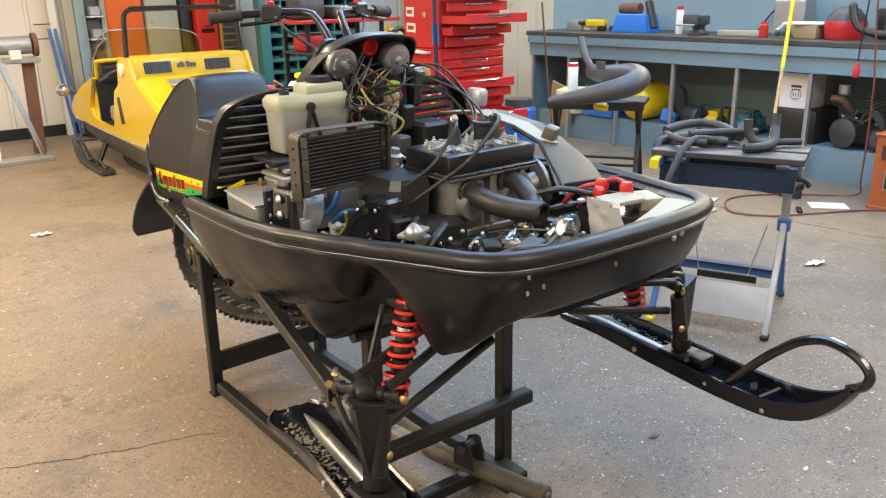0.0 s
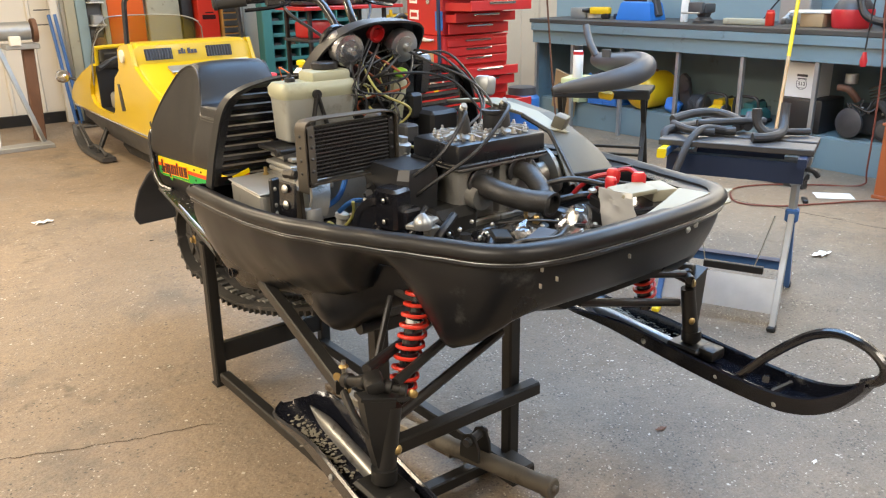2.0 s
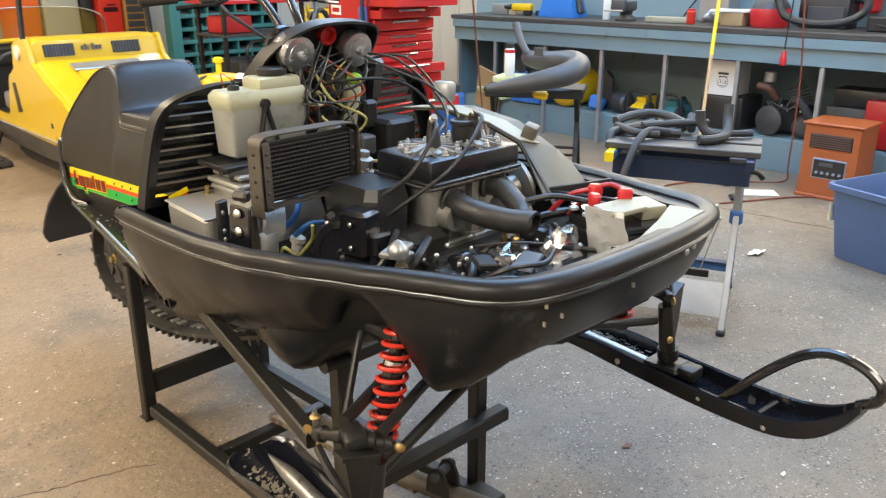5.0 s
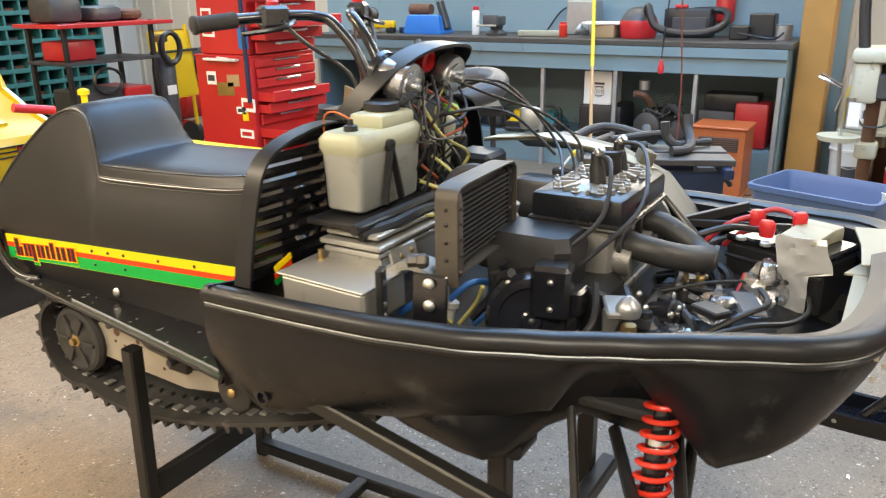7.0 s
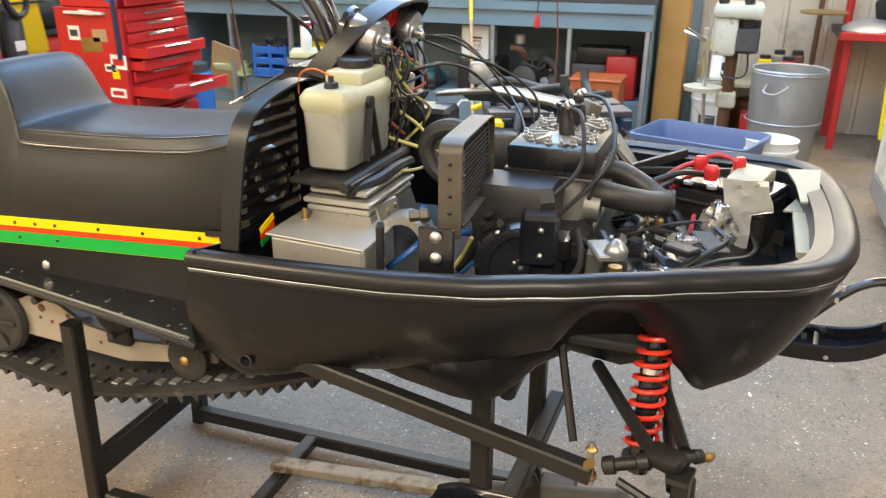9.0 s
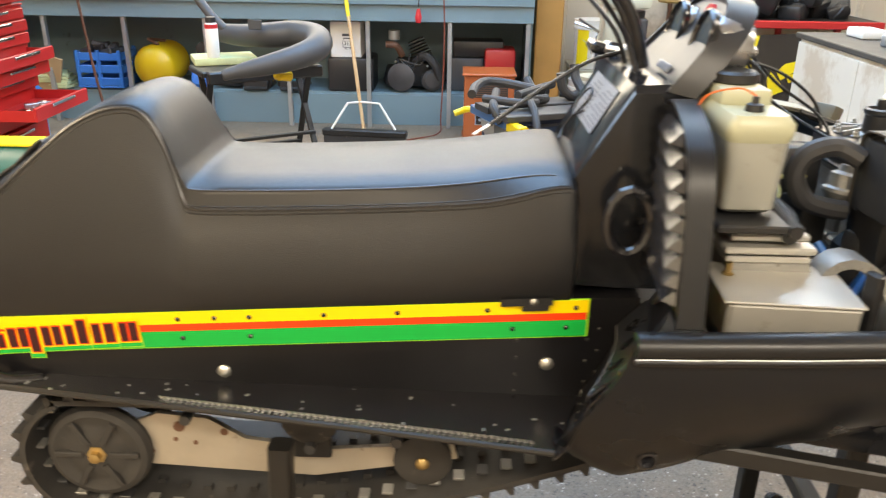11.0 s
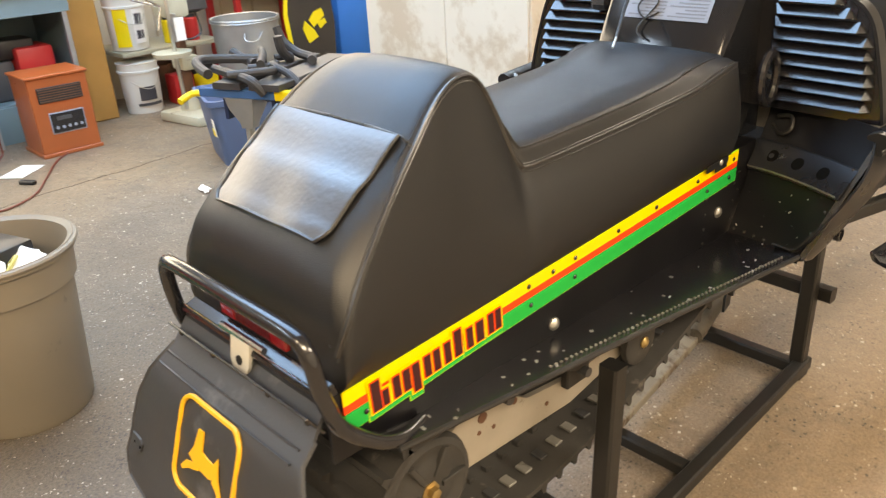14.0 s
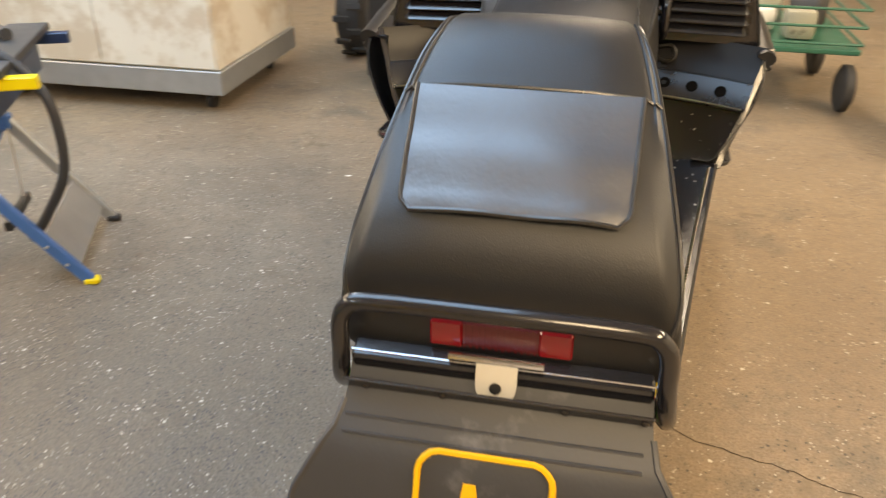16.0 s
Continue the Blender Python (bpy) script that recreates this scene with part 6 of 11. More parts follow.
# white filter plug, blue and yellow lines
b = bm_new()
add_lathe(b, (0.97, 1.70, 0.845), (0.15, -0.1, 1), [(0, 0.012), (0.035, 0.013), (0.038, 0.018), (0.048, 0.018), (0.052, 0.010)], 12)
part("fuel_filter", b, M_PAIL, sled, "white plastic fuel filter")
for pts, rr, mm, nm in (([(1.00, 1.66, 0.845), (1.03, 1.62, 0.885), (1.06, 1.60, 0.915), (1.10, 1.585, 0.955)], 0.008, M_WIRE_B, "blue_line"),
                        ([(0.965, 1.69, 0.90), (0.99, 1.66, 0.93), (1.03, 1.64, 0.92), (1.05, 1.65, 0.87)], 0.006, M_WIRE_B, "blue_line"),
                        ([(0.945, 1.72, 0.84), (0.94, 1.70, 0.875), (0.955, 1.68, 0.86)], 0.0042, M_WIRE_Y, "yellow_tie"),
                        ([(1.01, 1.60, 0.85), (1.005, 1.585, 0.89), (1.02, 1.575, 0.925)], 0.0036, M_WIRE_Y, "yellow_line"),
                        ([(1.14, 1.90, 1.08), (1.17, 1.82, 1.05), (1.20, 1.74, 1.03), (1.24, 1.68, 1.02)], 0.0042, M_WIRE_Y, "yellow_fuel_line"),
                        ([(0.99, 1.66, 0.86), (1.02, 1.63, 0.90), (1.00, 1.60, 0.95), (0.98, 1.57, 0.97)], 0.009, M_CABLE, "black_hose"),
                        ([(1.05, 1.62, 0.86), (1.03, 1.60, 0.93), (1.0, 1.60, 0.98)], 0.010, M_CABLE, "black_hose")):
    b = bm_new()
    add_tube(b, pts, rr, 8, sub=6)
    part(nm, b, mm, sled)
# crumpled clear plastic bag in the pan, standing up in folds
def film_bag(c, w, h, seed):
    b2 = bm_new()
    rows = []
    for i in range(11):
        t = i / 10
        row = []
        for j in range(18):
            a = j * math.tau / 18
            fold = 1 + 0.30 * math.sin(5 * a + seed + 2.0 * t) + 0.16 * math.sin(11 * a + 3 * seed)
            r = w * (1 - 0.72 * t ** 2.0) * (0.75 + 0.25 * fold)
            p = Vector((c[0] + r * math.cos(a) + 0.02 * t * math.sin(seed), c[1] + 0.8 * r * math.sin(a), c[2] + h * t))
            row.append(p + Vector(noise.noise_vector(p * 45)) * 0.013)
        rows.append(row)
    return add_loft(b2, rows, True, True)


for c, w, h, seed in (((1.275, 1.195, 0.872), 0.052, 0.088, 1.3), ((1.175, 1.255, 0.880), 0.046, 0.050, 2.9), ((1.06, 1.29, 0.868), 0.050, 0.035, 4.4)):
    part("crumpled_bag", film_bag(c, w, h, seed), M_FILM, sled, "crumpled clear plastic bag", 14)

# rest of the bay: dark floor, clutch, cover plate on the far side
b = bm_new()
add_box(b, (1.25, 1.6, 0.775), (0.62, 0.78, 0.02), 0.005)
part("bay_floor", b, M_DULLBLACK, hull)
b = bm_new()
add_lathe(b, (1.43, 1.50, 0.945), (0.85, -0.35, 0.25), [(0, 0.03), (0, 0.062), (0.012, 0.066), (0.03, 0.03), (0.05, 0.03), (0.06, 0.064), (0.07, 0.06), (0.075, 0.03), (0.09, 0.026)], 26)
part("drive_clutch", b, M_ALU, sled, "dull aluminium drive clutch")
b = bm_new()
g = [[Vector(p) for p in row] for row in (
    ((1.46, 1.88, 1.10), (1.56, 1.86, 1.10), (1.64, 1.85, 1.06)),
    ((1.47, 1.74, 1.115), (1.57, 1.72, 1.115), (1.66, 1.71, 1.06)),
    ((1.50, 1.60, 1.09), (1.59, 1.58, 1.09), (1.68, 1.57, 1.02)),
    ((1.505, 1.50, 1.058), (1.60, 1.465, 1.035), (1.66, 1.46, 0.99)),
    ((1.455, 1.375, 0.945), (1.57, 1.39, 0.94), (1.675, 1.405, 0.93)))]
add_sheet(b, g, 0.004)
cover = part("belt_guard", b, M_GUARD, sled, "olive-grey sheet-metal belt guard plate", 45)
# one plate in two colours: its lit upper part is painted pale here
b = bm_new()
add_sheet(b, [[p + Vector((0, 0, 0.0055)) for p in (row[0], row[0].lerp(row[1], 0.55))] for row in g[:4]], 0.003)
part("lit_band", b, M_CREAM, cover, "upper part of the guard, painted paler as lit", 45)
b = bm_new()
add_tube(b, [g[2][0], g[3][0], g[4][0] + Vector((0.02, -0.02, -0.02))], 0.007, 6)
part("guard_edge", b, M_CABLE, cover)
b = bm_new()
add_box(b, (1.558, 1.515, 1.072), (0.055, 0.035, 0.045), 0.005, (20, 0, 30), 2)
part("bracket", b, M_GUARD, cover)
b = bm_new()
add_box(b, (1.53, 1.79, 1.150), (0.055, 0.05, 0.055), 0.012, (0, 10, 20), 2)
part("grey_cap", b, M_GALV, cover)

# battery, foil tape and red leads
b = bm_new()
add_box(b, (1.458, 1.173, 0.890), (0.130, 0.210, 0.108), 0.006, (0, 0, -21.5))
batt = part("battery", b, M_CABLE, sled, "black battery with red leads and foil tape")
part("battery_lid", add_box(bm_new(), (1.460, 1.173, 0.952), (0.134, 0.214, 0.016), 0.004, (0, 0, -21.5)), M_BLACKGLOSS, batt)
part("case_rib", add_box(bm_new(), (1.455, 1.174, 0.915), (0.136, 0.208, 0.008), 0.002, (0, 0, -21.5)), M_CABLE, batt)
for x, y in ((1.412, 1.262), (1.392, 1.212)):
    part("cell_cap", add_lathe(bm_new(), (x, y, 0.958), (0, 0, 1), [(0, 0.011), (0.006, 0.011), (0.008, 0.007)], 12), M_ALUBRIGHT, batt)
part("cream_block", add_box(bm_new(), (1.482, 1.130, 0.974), (0.062, 0.082, 0.030), 0.006, (0, 0, -24), 2), M_CREAM, batt)
b = bm_new()
g = []
for r in range(15):
    t = r / 14
    y1 = 1.190 - 0.020 * t
    y0 = 1.103 - 0.020 * min(t / 0.45, 1.0) if t < 0.5 else 1.124
    row = []
    for c in range(9):
        p = Vector((1.352 + 0.006 * c / 8, y1 + (y0 - y1) * c / 8, 0.994 - 0.152 * t))
        row.append(p + Vector((noise.noise(p * 55) * 0.006, noise.noise(p * 40 + Vector((3, 0, 0))) * 0.003, 0)))
    g.append(row)
add_sheet(b, g, 0.0015)
part("foil_tape", b, M_TAPE, batt, "crumpled silver foil tape", 20)
part("cream_pad", add_box(bm_new(), (1.405, 1.140, 0.988), (0.090, 0.070, 0.012), 0.004, (2, -3, -16), 2), M_CREAM, batt)
for pts in ([(1.425, 1.345, 0.925), (1.432, 1.318, 0.958), (1.440, 1.285, 0.985), (1.458, 1.250, 0.997)], [(1.462, 1.243, 1.002), (1.475, 1.215, 1.012), (1.470, 1.185, 1.010), (1.455, 1.161, 1.003)], [(1.445, 1.300, 0.93), (1.436, 1.265, 0.965), (1.423, 1.225, 0.985)]):
    b = bm_new()
    add_tube(b, pts, 0.0058, 8, sub=6)
    part("red_lead", b, M_REDCABLE, batt, "thick red battery lead")
for c, rz in (((1.462, 1.243, 0.994), 30), ((1.423, 1.217, 0.985), -10), ((1.453, 1.161, 1.001), 55)):
    b = bm_new()
    add_loft(b, [[Vector(c) + Matrix.Rotation(radians(rz), 3, "Z") @ Vector((k * 0.7 * math.cos(a), k * math.sin(a), z)) for a in [j * math.tau / 10 for j in range(10)]] for z, k in ((-0.018, 0.014), (-0.004, 0.017), (0.010, 0.017), (0.016, 0.012))])
    part("red_boot", b, M_REDPLAST, batt)
b = bm_new()
add_tube(b, [(1.33, 1.33, 0.98), (1.36, 1.28, 0.995), (1.42, 1.24, 0.98), (1.44, 1.20, 0.975)], 0.007, 8, sub=6)
part("black_lead", b, M_CABLE, batt)
b = bm_new()
add_beam(b, (1.50, 1.40, 0.955), (1.58, 1.28, 0.985), 0.014, 0.02)
add_beam(b, (1.50, 1.42, 0.95), (1.52, 1.17, 0.965), 0.012, 0.016)
part("hold_down", b, M_CABLE, batt)
# cream front brackets
for poly, zz in (([(1.585, 1.115), (1.63, 1.075), (1.655, 1.045), (1.60, 1.03), (1.53, 1.02), (1.50, 1.03), (1.53, 1.06)], 0.962), ([(1.40, 1.02), (1.56, 1.015), (1.60, 1.02), (1.58, 1.0), (1.40, 1.0)], 0.955)):
    b = bm_new()
    add_prism(b, poly, lambda a, c, d: Vector((a, c, zz + d)), 0.004)
    part("front_bracket", b, M_CREAM, hull, "cream painted front bracket")
b = bm_new()
add_beam(b, (1.13, 1.032, 0.925), (1.335, 1.032, 0.938), 0.034, 0.012)
part("front_strut", b, M_CREAM, hull)
b = bm_new()
add_sheet(b, [[Vector((1.325, 1.038, 0.966)), Vector((1.332, 1.004, 0.968))], [Vector((1.40, 1.046, 0.982)), Vector((1.41, 1.000, 0.984))], [Vector((1.472, 1.064, 0.994)), Vector((1.486, 0.994, 0.994))]], 0.005)
part("front_strut", b, M_CREAM, hull)
b = bm_new()
add_prism(b, [(1.355, 1.065), (1.36, 1.012), (1.40, 0.990), (1.50, 0.992), (1.50, 1.02)], lambda a, c, d: Vector((a, c, 0.934 + d)), 0.004)
part("front_bracket", b, M_CREAM, hull, "cream painted front bracket")
b = bm_new()
g2 = []
for i, (x, y, side) in enumerate(rim):
    if y < 1.08 and x > 1.3:
        n = rim_normal(i)
        n = n if n.dot(Vector((x - XH, y - 1.6, 0))) > 0 else -n
        g2.append([Vector((x, y, lip_z(y) - 0.002)) - n * 0.022, Vector((x, y, lip_z(y) - 0.006)) - n * 0.040, Vector((x, y, lip_z(y) - 0.02)) - n * 0.048])
add_sheet(b, g2, 0.004)
part("cream_edge", b, M_CREAM, hull)

# small fittings and hoses that fill the bay
b = bm_new()
cz = [(1.005 + 0.004 * math.sin(k * 0.5), 1.585 + 0.0012 * k, 0.84 + 0.0055 * k) for k in range(22)]
for k, c in enumerate(cz):
    add_cyl(b, c, (c[0], c[1] + 0.0006, c[2] + 0.0028), 0.0125, 0.0125, 10)
add_tube(b, cz, 0.0098, 8)
part("corrugated_sleeve", b, M_CABLE, sled, "black corrugated cable sleeve")
pump = part("fuel_pump", add_lathe(bm_new(), (1.135, 1.665, 1.01), (0.1, -0.2, 1), [(0, 0.022), (0.012, 0.030), (0.018, 0.030), (0.022, 0.024), (0.045, 0.024), (0.05, 0.014), (0.062, 0.012)], 16), M_ALU, sled, "bare aluminium fuel pump")
small_bolts("bolt", [((1.135 + 0.022 * math.cos(a), 1.66 + 0.022 * math.sin(a), 1.030), (0, 0, 1)) for a in (0.5, 2.6, 4.7)], 0.005, M_ZINC, pump)
for pts, rr, mm, nm in (([(1.10, 1.36, 0.81), (1.14, 1.28, 0.83), (1.20, 1.25, 0.87), (1.19, 1.31, 0.90)], 0.011, M_CABLE, "black_hose"),
                        ([(1.02, 1.42, 0.82), (1.06, 1.33, 0.83), (1.13, 1.27, 0.815), (1.22, 1.28, 0.82)], 0.013, M_HOSE, "grey_hose"),
                        ([(1.24, 1.33, 0.90), (1.30, 1.27, 0.87), (1.34, 1.25, 0.83)], 0.009, M_CABLE, "black_hose"),
                        ([(1.36, 1.40, 0.90), (1.43, 1.33, 0.93), (1.50, 1.30, 0.93), (1.56, 1.24, 0.95)], 0.010, M_CABLE, "black_hose"),
                        ([(1.14, 1.46, 0.86), (1.09, 1.41, 0.89), (1.05, 1.43, 0.93), (1.04, 1.49, 0.94)], 0.008, M_CABLE, "black_hose"),
                        ([(0.93, 1.79, 0.86), (0.95, 1.74, 0.90), (0.985, 1.72, 0.93), (1.02, 1.74, 0.97)], 0.007, M_WIRE_B, "blue_line"),
                        ([(0.955, 1.665, 0.86), (0.975, 1.64, 0.90), (0.965, 1.62, 0.94)], 0.004, M_WIRE_Y, "yellow_wire"),
                        ([(1.02, 1.87, 1.04), (1.08, 1.80, 1.02), (1.14, 1.77, 1.03), (1.18, 1.80, 1.08), (1.17, 1.85, 1.12)], 0.0034, M_WIRE_Y, "yellow_wire"),
                        ([(0.90, 1.84, 1.022), (0.97, 1.815, 1.028), (1.06, 1.815, 1.03), (1.15, 1.82, 1.02)], 0.012, M_CABLE, "black_hose")):
    b = bm_new()
    add_tube(b, pts, rr, 8, sub=6)
    part(nm, b, mm, sled)
for c, s, mm, nm in (((1.06, 1.31, 0.845), (0.07, 0.05, 0.06), M_DARKMETAL, "linkage_block"), ((1.17, 1.23, 0.815), (0.10, 0.05, 0.045), M_CABLE, "mount_block"), ((1.375, 1.35, 0.86), (0.05, 0.08, 0.10), M_CABLE, "regulator"),
                     ((1.10, 1.62, 0.90), (0.06, 0.05, 0.12), M_DARKMETAL, "bracket_casting"), ((1.33, 1.68, 0.98), (0.10, 0.09, 0.16), M_CABLE, "chain_case"), ((1.18, 1.70, 0.95), (0.08, 0.06, 0.10), M_STEEL_BLACK, "steering_box")):
    part(nm, add_box(bm_new(), c, s, 0.012, (4, 5, 12), 2), mm, sled)
part("battery_tray", add_box(bm_new(), (1.46, 1.18, 0.822), (0.26, 0.17, 0.02), 0.004, (2, 0, -8)), M_STEEL_BLACK, sled)
small_bolts("bolt", [((1.04 + 0.02 * k, 1.283 + 0.004 * (k % 2), 0.84 + 0.012 * (k % 3)), (-0.2, -1, 0.2)) for k in range(4)] + [((1.02 + 0.06 * (k % 4), 1.405 - 0.01 * k, 0.87 + 0.02 * (k % 3)), (-0.6, -0.6, 0.5)) for k in range(7)] + [((1.345, 1.31, 0.83 + 0.03 * k), (-0.8, -0.5, 0.1)) for k in range(3)], 0.0055, M_ZINC, sled)

# ---- wiring under the dash ----
def loom(pts, r, material, name="wire"):
    b = bm_new()
    add_tube(b, pts, r, 6, sub=7)
    return part(name, b, material, sled)


rng = random.Random(7)
b = bm_new()
add_lathe(b, (1.296, 1.879, 1.188), (0, -0.2, 1), [(0, 0.014), (0.004, 0.020), (0.012, 0.021), (0.02, 0.016), (0.024, 0.006)], 14)
part("lime_cap", b, M_LIMECAP, sled, "lime green plastic cap")
b = bm_new()
add_box(b, (1.285, 1.895, 1.12), (0.05, 0.04, 0.13), 0.012, (8, 6, 0), 2)
part("oil_tank", b, M_TANK, sled, "small yellowed oil tank")
mats_w = [M_CABLE, M_CABLE, M_HOSE, M_WIRE_Y, M_CABLE, M_CABLE, M_HOSE, M_CABLE, M_WIRE_DO, M_CABLE]
for k in range(22):
    gx, gz = ((1.150, 1.252), (1.315, 1.255), (1.23, 1.28))[k % 3]
    a = Vector((gx + rng.uniform(-0.03, 0.03), 1.895 + rng.uniform(-0.01, 0.02), gz + rng.uniform(-0.02, 0.02)))
    m1 = Vector((1.22 + rng.uniform(-0.11, 0.11), 1.86 + rng.uniform(-0.04, 0.04), 1.19 + rng.uniform(-0.04, 0.04)))
    m2 = Vector((1.22 + rng.uniform(-0.10, 0.12), 1.87 + rng.uniform(-0.05, 0.06), 1.12 + rng.uniform(-0.05, 0.05)))
    e = Vector((1.21 + rng.uniform(-0.08, 0.12), 1.90 + rng.uniform(-0.06, 0.04), 1.04 + rng.uniform(-0.05, 0.04)))
    loom([a, m1, m2, e], rng.choice((0.0022, 0.0028, 0.0035)), mats_w[k % 10])
# long cables that arch forward over the engine
for k in (0, 2, 5):
    x0 = 1.30 + 0.012 * k
    loom([(x0, 1.90, 1.27 - 0.006 * k), (1.35 + 0.012 * k, 1.80, 1.225 + 0.01 * (k % 3)), (1.39 + 0.01 * k, 1.69, 1.185 - 0.012 * k), (1.40 - 0.02 * k, 1.61, 1.12 - 0.01 * k), (1.36 - 0.03 * k, 1.60, 1.02)], 0.0034, M_CABLE, "control_cable")
loom([(1.18, 1.88, 1.19), (1.24, 1.82, 1.205), (1.33, 1.80, 1.20), (1.40, 1.76, 1.17), (1.43, 1.68, 1.09)], 0.004, M_CABLE, "control_cable")
for c in ((1.15, 1.86, 1.165), (1.16, 1.855, 1.165)):
    b = bm_new()
    add_tube(b, [Vector(c) + Vector((0.026 * math.cos(t * math.tau / 12), 0.012 * math.sin(t * math.tau / 12), 0.016 * math.sin(t * math.tau / 12))) for t in range(12)], 0.0022, 6, closed=True)
    part("wire_coil", b, M_WIRE_Y if c[0] < 1.155 else M_TANK, sled)
b = bm_new()
add_box(b, (1.40, 1.86, 1.02), (0.10, 0.10, 0.14), 0.01)
add_box(b, (1.20, 1.92, 1.02), (0.26, 0.06, 0.20), 0.008)
part("firewall_box", b, M_CABLE, sled)
b = bm_new()
add_box(b, (1.345, 1.885, 1.10), (0.045, 0.03, 0.075), 0.008)
part("connector_block", b, M_CABLE, sled)
b = bm_new()
add_box(b, (1.26, 1.80, 1.045), (0.045, 0.045, 0.05), 0.006)
part("grey_module", b, M_GREYBODY, sled)

# hoses, brackets and nuts crowded in front of the crankcase
crowd = random.Random(41)
for p0, p1, p2, r in (((1.05, 1.30, 0.80), (1.09, 1.27, 0.875), (1.16, 1.33, 0.90), 0.009), ((1.13, 1.26, 0.80), (1.17, 1.23, 0.87), (1.25, 1.29, 0.885), 0.008), ((1.20, 1.40, 0.83), (1.24, 1.34, 0.90), (1.33, 1.36, 0.89), 0.011),
                      ((1.33, 1.30, 0.80), (1.38, 1.27, 0.88), (1.43, 1.33, 0.90), 0.010), ((1.00, 1.42, 0.82), (1.03, 1.37, 0.90), (1.10, 1.40, 0.93), 0.010), ((1.38, 1.40, 0.82), (1.41, 1.33, 0.90), (1.35, 1.28, 0.87), 0.008), ((0.95, 1.47, 0.84), (0.99, 1.42, 0.90), (1.05, 1.44, 0.95), 0.007)):
    part("hose", add_tube(bm_new(), [p0, p1, p2], r, 8, sub=6), M_CABLE, sled)
for x, y, z, r in ((1.13, 1.31, 0.885, 0.030), (1.25, 1.33, 0.870, 0.036), (1.35, 1.36, 0.865, 0.030)):
    cover_cap = part("flange_cover", add_lathe(bm_new(), (x, y, z), (-0.25, -0.9, 0.35), [(-0.05, r), (0.0, r), (0.004, r * 0.9), (0.006, r * 0.55), (0.014, r * 0.5), (0.016, r * 0.2)], 18), M_BLACKGLOSS, sled)
    small_bolts("bolt", [((x + r * 0.8 * math.cos(a), y - 0.004, z + r * 0.8 * math.sin(a)), (-0.25, -0.9, 0.35)) for a in (0.5, 2.1, 3.6, 5.2)], 0.0048, M_ZINC, cover_cap)
for k in range(9):
    x, y = crowd.uniform(1.0, 1.42), crowd.uniform(1.24, 1.40)
    part("bracket", add_box(bm_new(), (x, y, 0.83 + crowd.uniform(0, 0.04)), (crowd.uniform(0.012, 0.03), crowd.uniform(0.008, 0.02), crowd.uniform(0.03, 0.06)), 0.003, (crowd.uniform(-15, 15), crowd.uniform(-15, 15), crowd.uniform(0, 180))), crowd.choice((M_DARKMETAL, M_STEEL_BLACK, M_ALU)), sled)

# black sheet added as shade over the pan's front hump, with loose leads, plates
b = bm_new()
add_sheet(b, [[Vector((XH + f * hw, y, z - 0.048 * (1 - f * f) ** 0.7)) for f in (-1, -0.8, -0.5, 0, 0.5, 0.8, 1)] for y, z, hw in ((1.43, 0.868, 0.30), (1.38, 0.886, 0.285), (1.33, 0.905, 0.268), (1.27, 0.906, 0.258), (1.20, 0.905, 0.248), (1.15, 0.886, 0.234), (1.10, 0.866, 0.218), (1.05, 0.865, 0.178))], 0.003)
part("pan_shade_sheet", b, M_DULLBLACK, hull, "added black sheet shading the pan hump")
for pts, r, mm in (([(1.08, 1.28, 0.86), (1.12, 1.20, 0.912), (1.20, 1.17, 0.912), (1.28, 1.20, 0.915), (1.36, 1.16, 0.90)], 0.006, M_CABLE), ([(1.20, 1.36, 0.90), (1.24, 1.28, 0.918), (1.31, 1.20, 0.912), (1.40, 1.20, 0.880)], 0.0032, M_CABLE), ([(1.06, 1.24, 0.89), (1.10, 1.18, 0.905), (1.18, 1.13, 0.889), (1.28, 1.11, 0.876), (1.38, 1.12, 0.872)], 0.005, M_CABLE)):
    part("loose_lead", add_tube(bm_new(), pts, r, 8, sub=6), mm, sled)
for c, sz, rot, mm in (((1.18, 1.20, 0.912), (0.10, 0.045, 0.006), (4, -2, 24), M_DARKMETAL), ((1.11, 1.25, 0.915), (0.04, 0.06, 0.014), (0, 3, -30), M_STEEL_BLACK)):
    part("loose_plate", add_box(bm_new(), c, sz, 0.003, rot), mm, sled)
small_bolts("nut", [((1.10 + 0.05 * k, 1.16 + 0.035 * ((k * 5) % 4), 0.906 - 0.022 * (((k * 5) % 4) == 0)), (0, -0.2, 1)) for k in range(6)], 0.006, M_ZINC, sled)

# ---- front suspension, skis ----
def coil(b, p0, p1, r, wire, turns, n=14):
    p0, p1 = Vector(p0), Vector(p1)
    u, v = frame_of(p1 - p0)
    pts = []
    for k in range(turns * n + 1):
        a = k * math.tau / n
        pts.append(p0.lerp(p1, k / (turns * n)) + r * (math.cos(a) * u + math.sin(a) * v))
    return add_tube(b, pts, wire, 7)


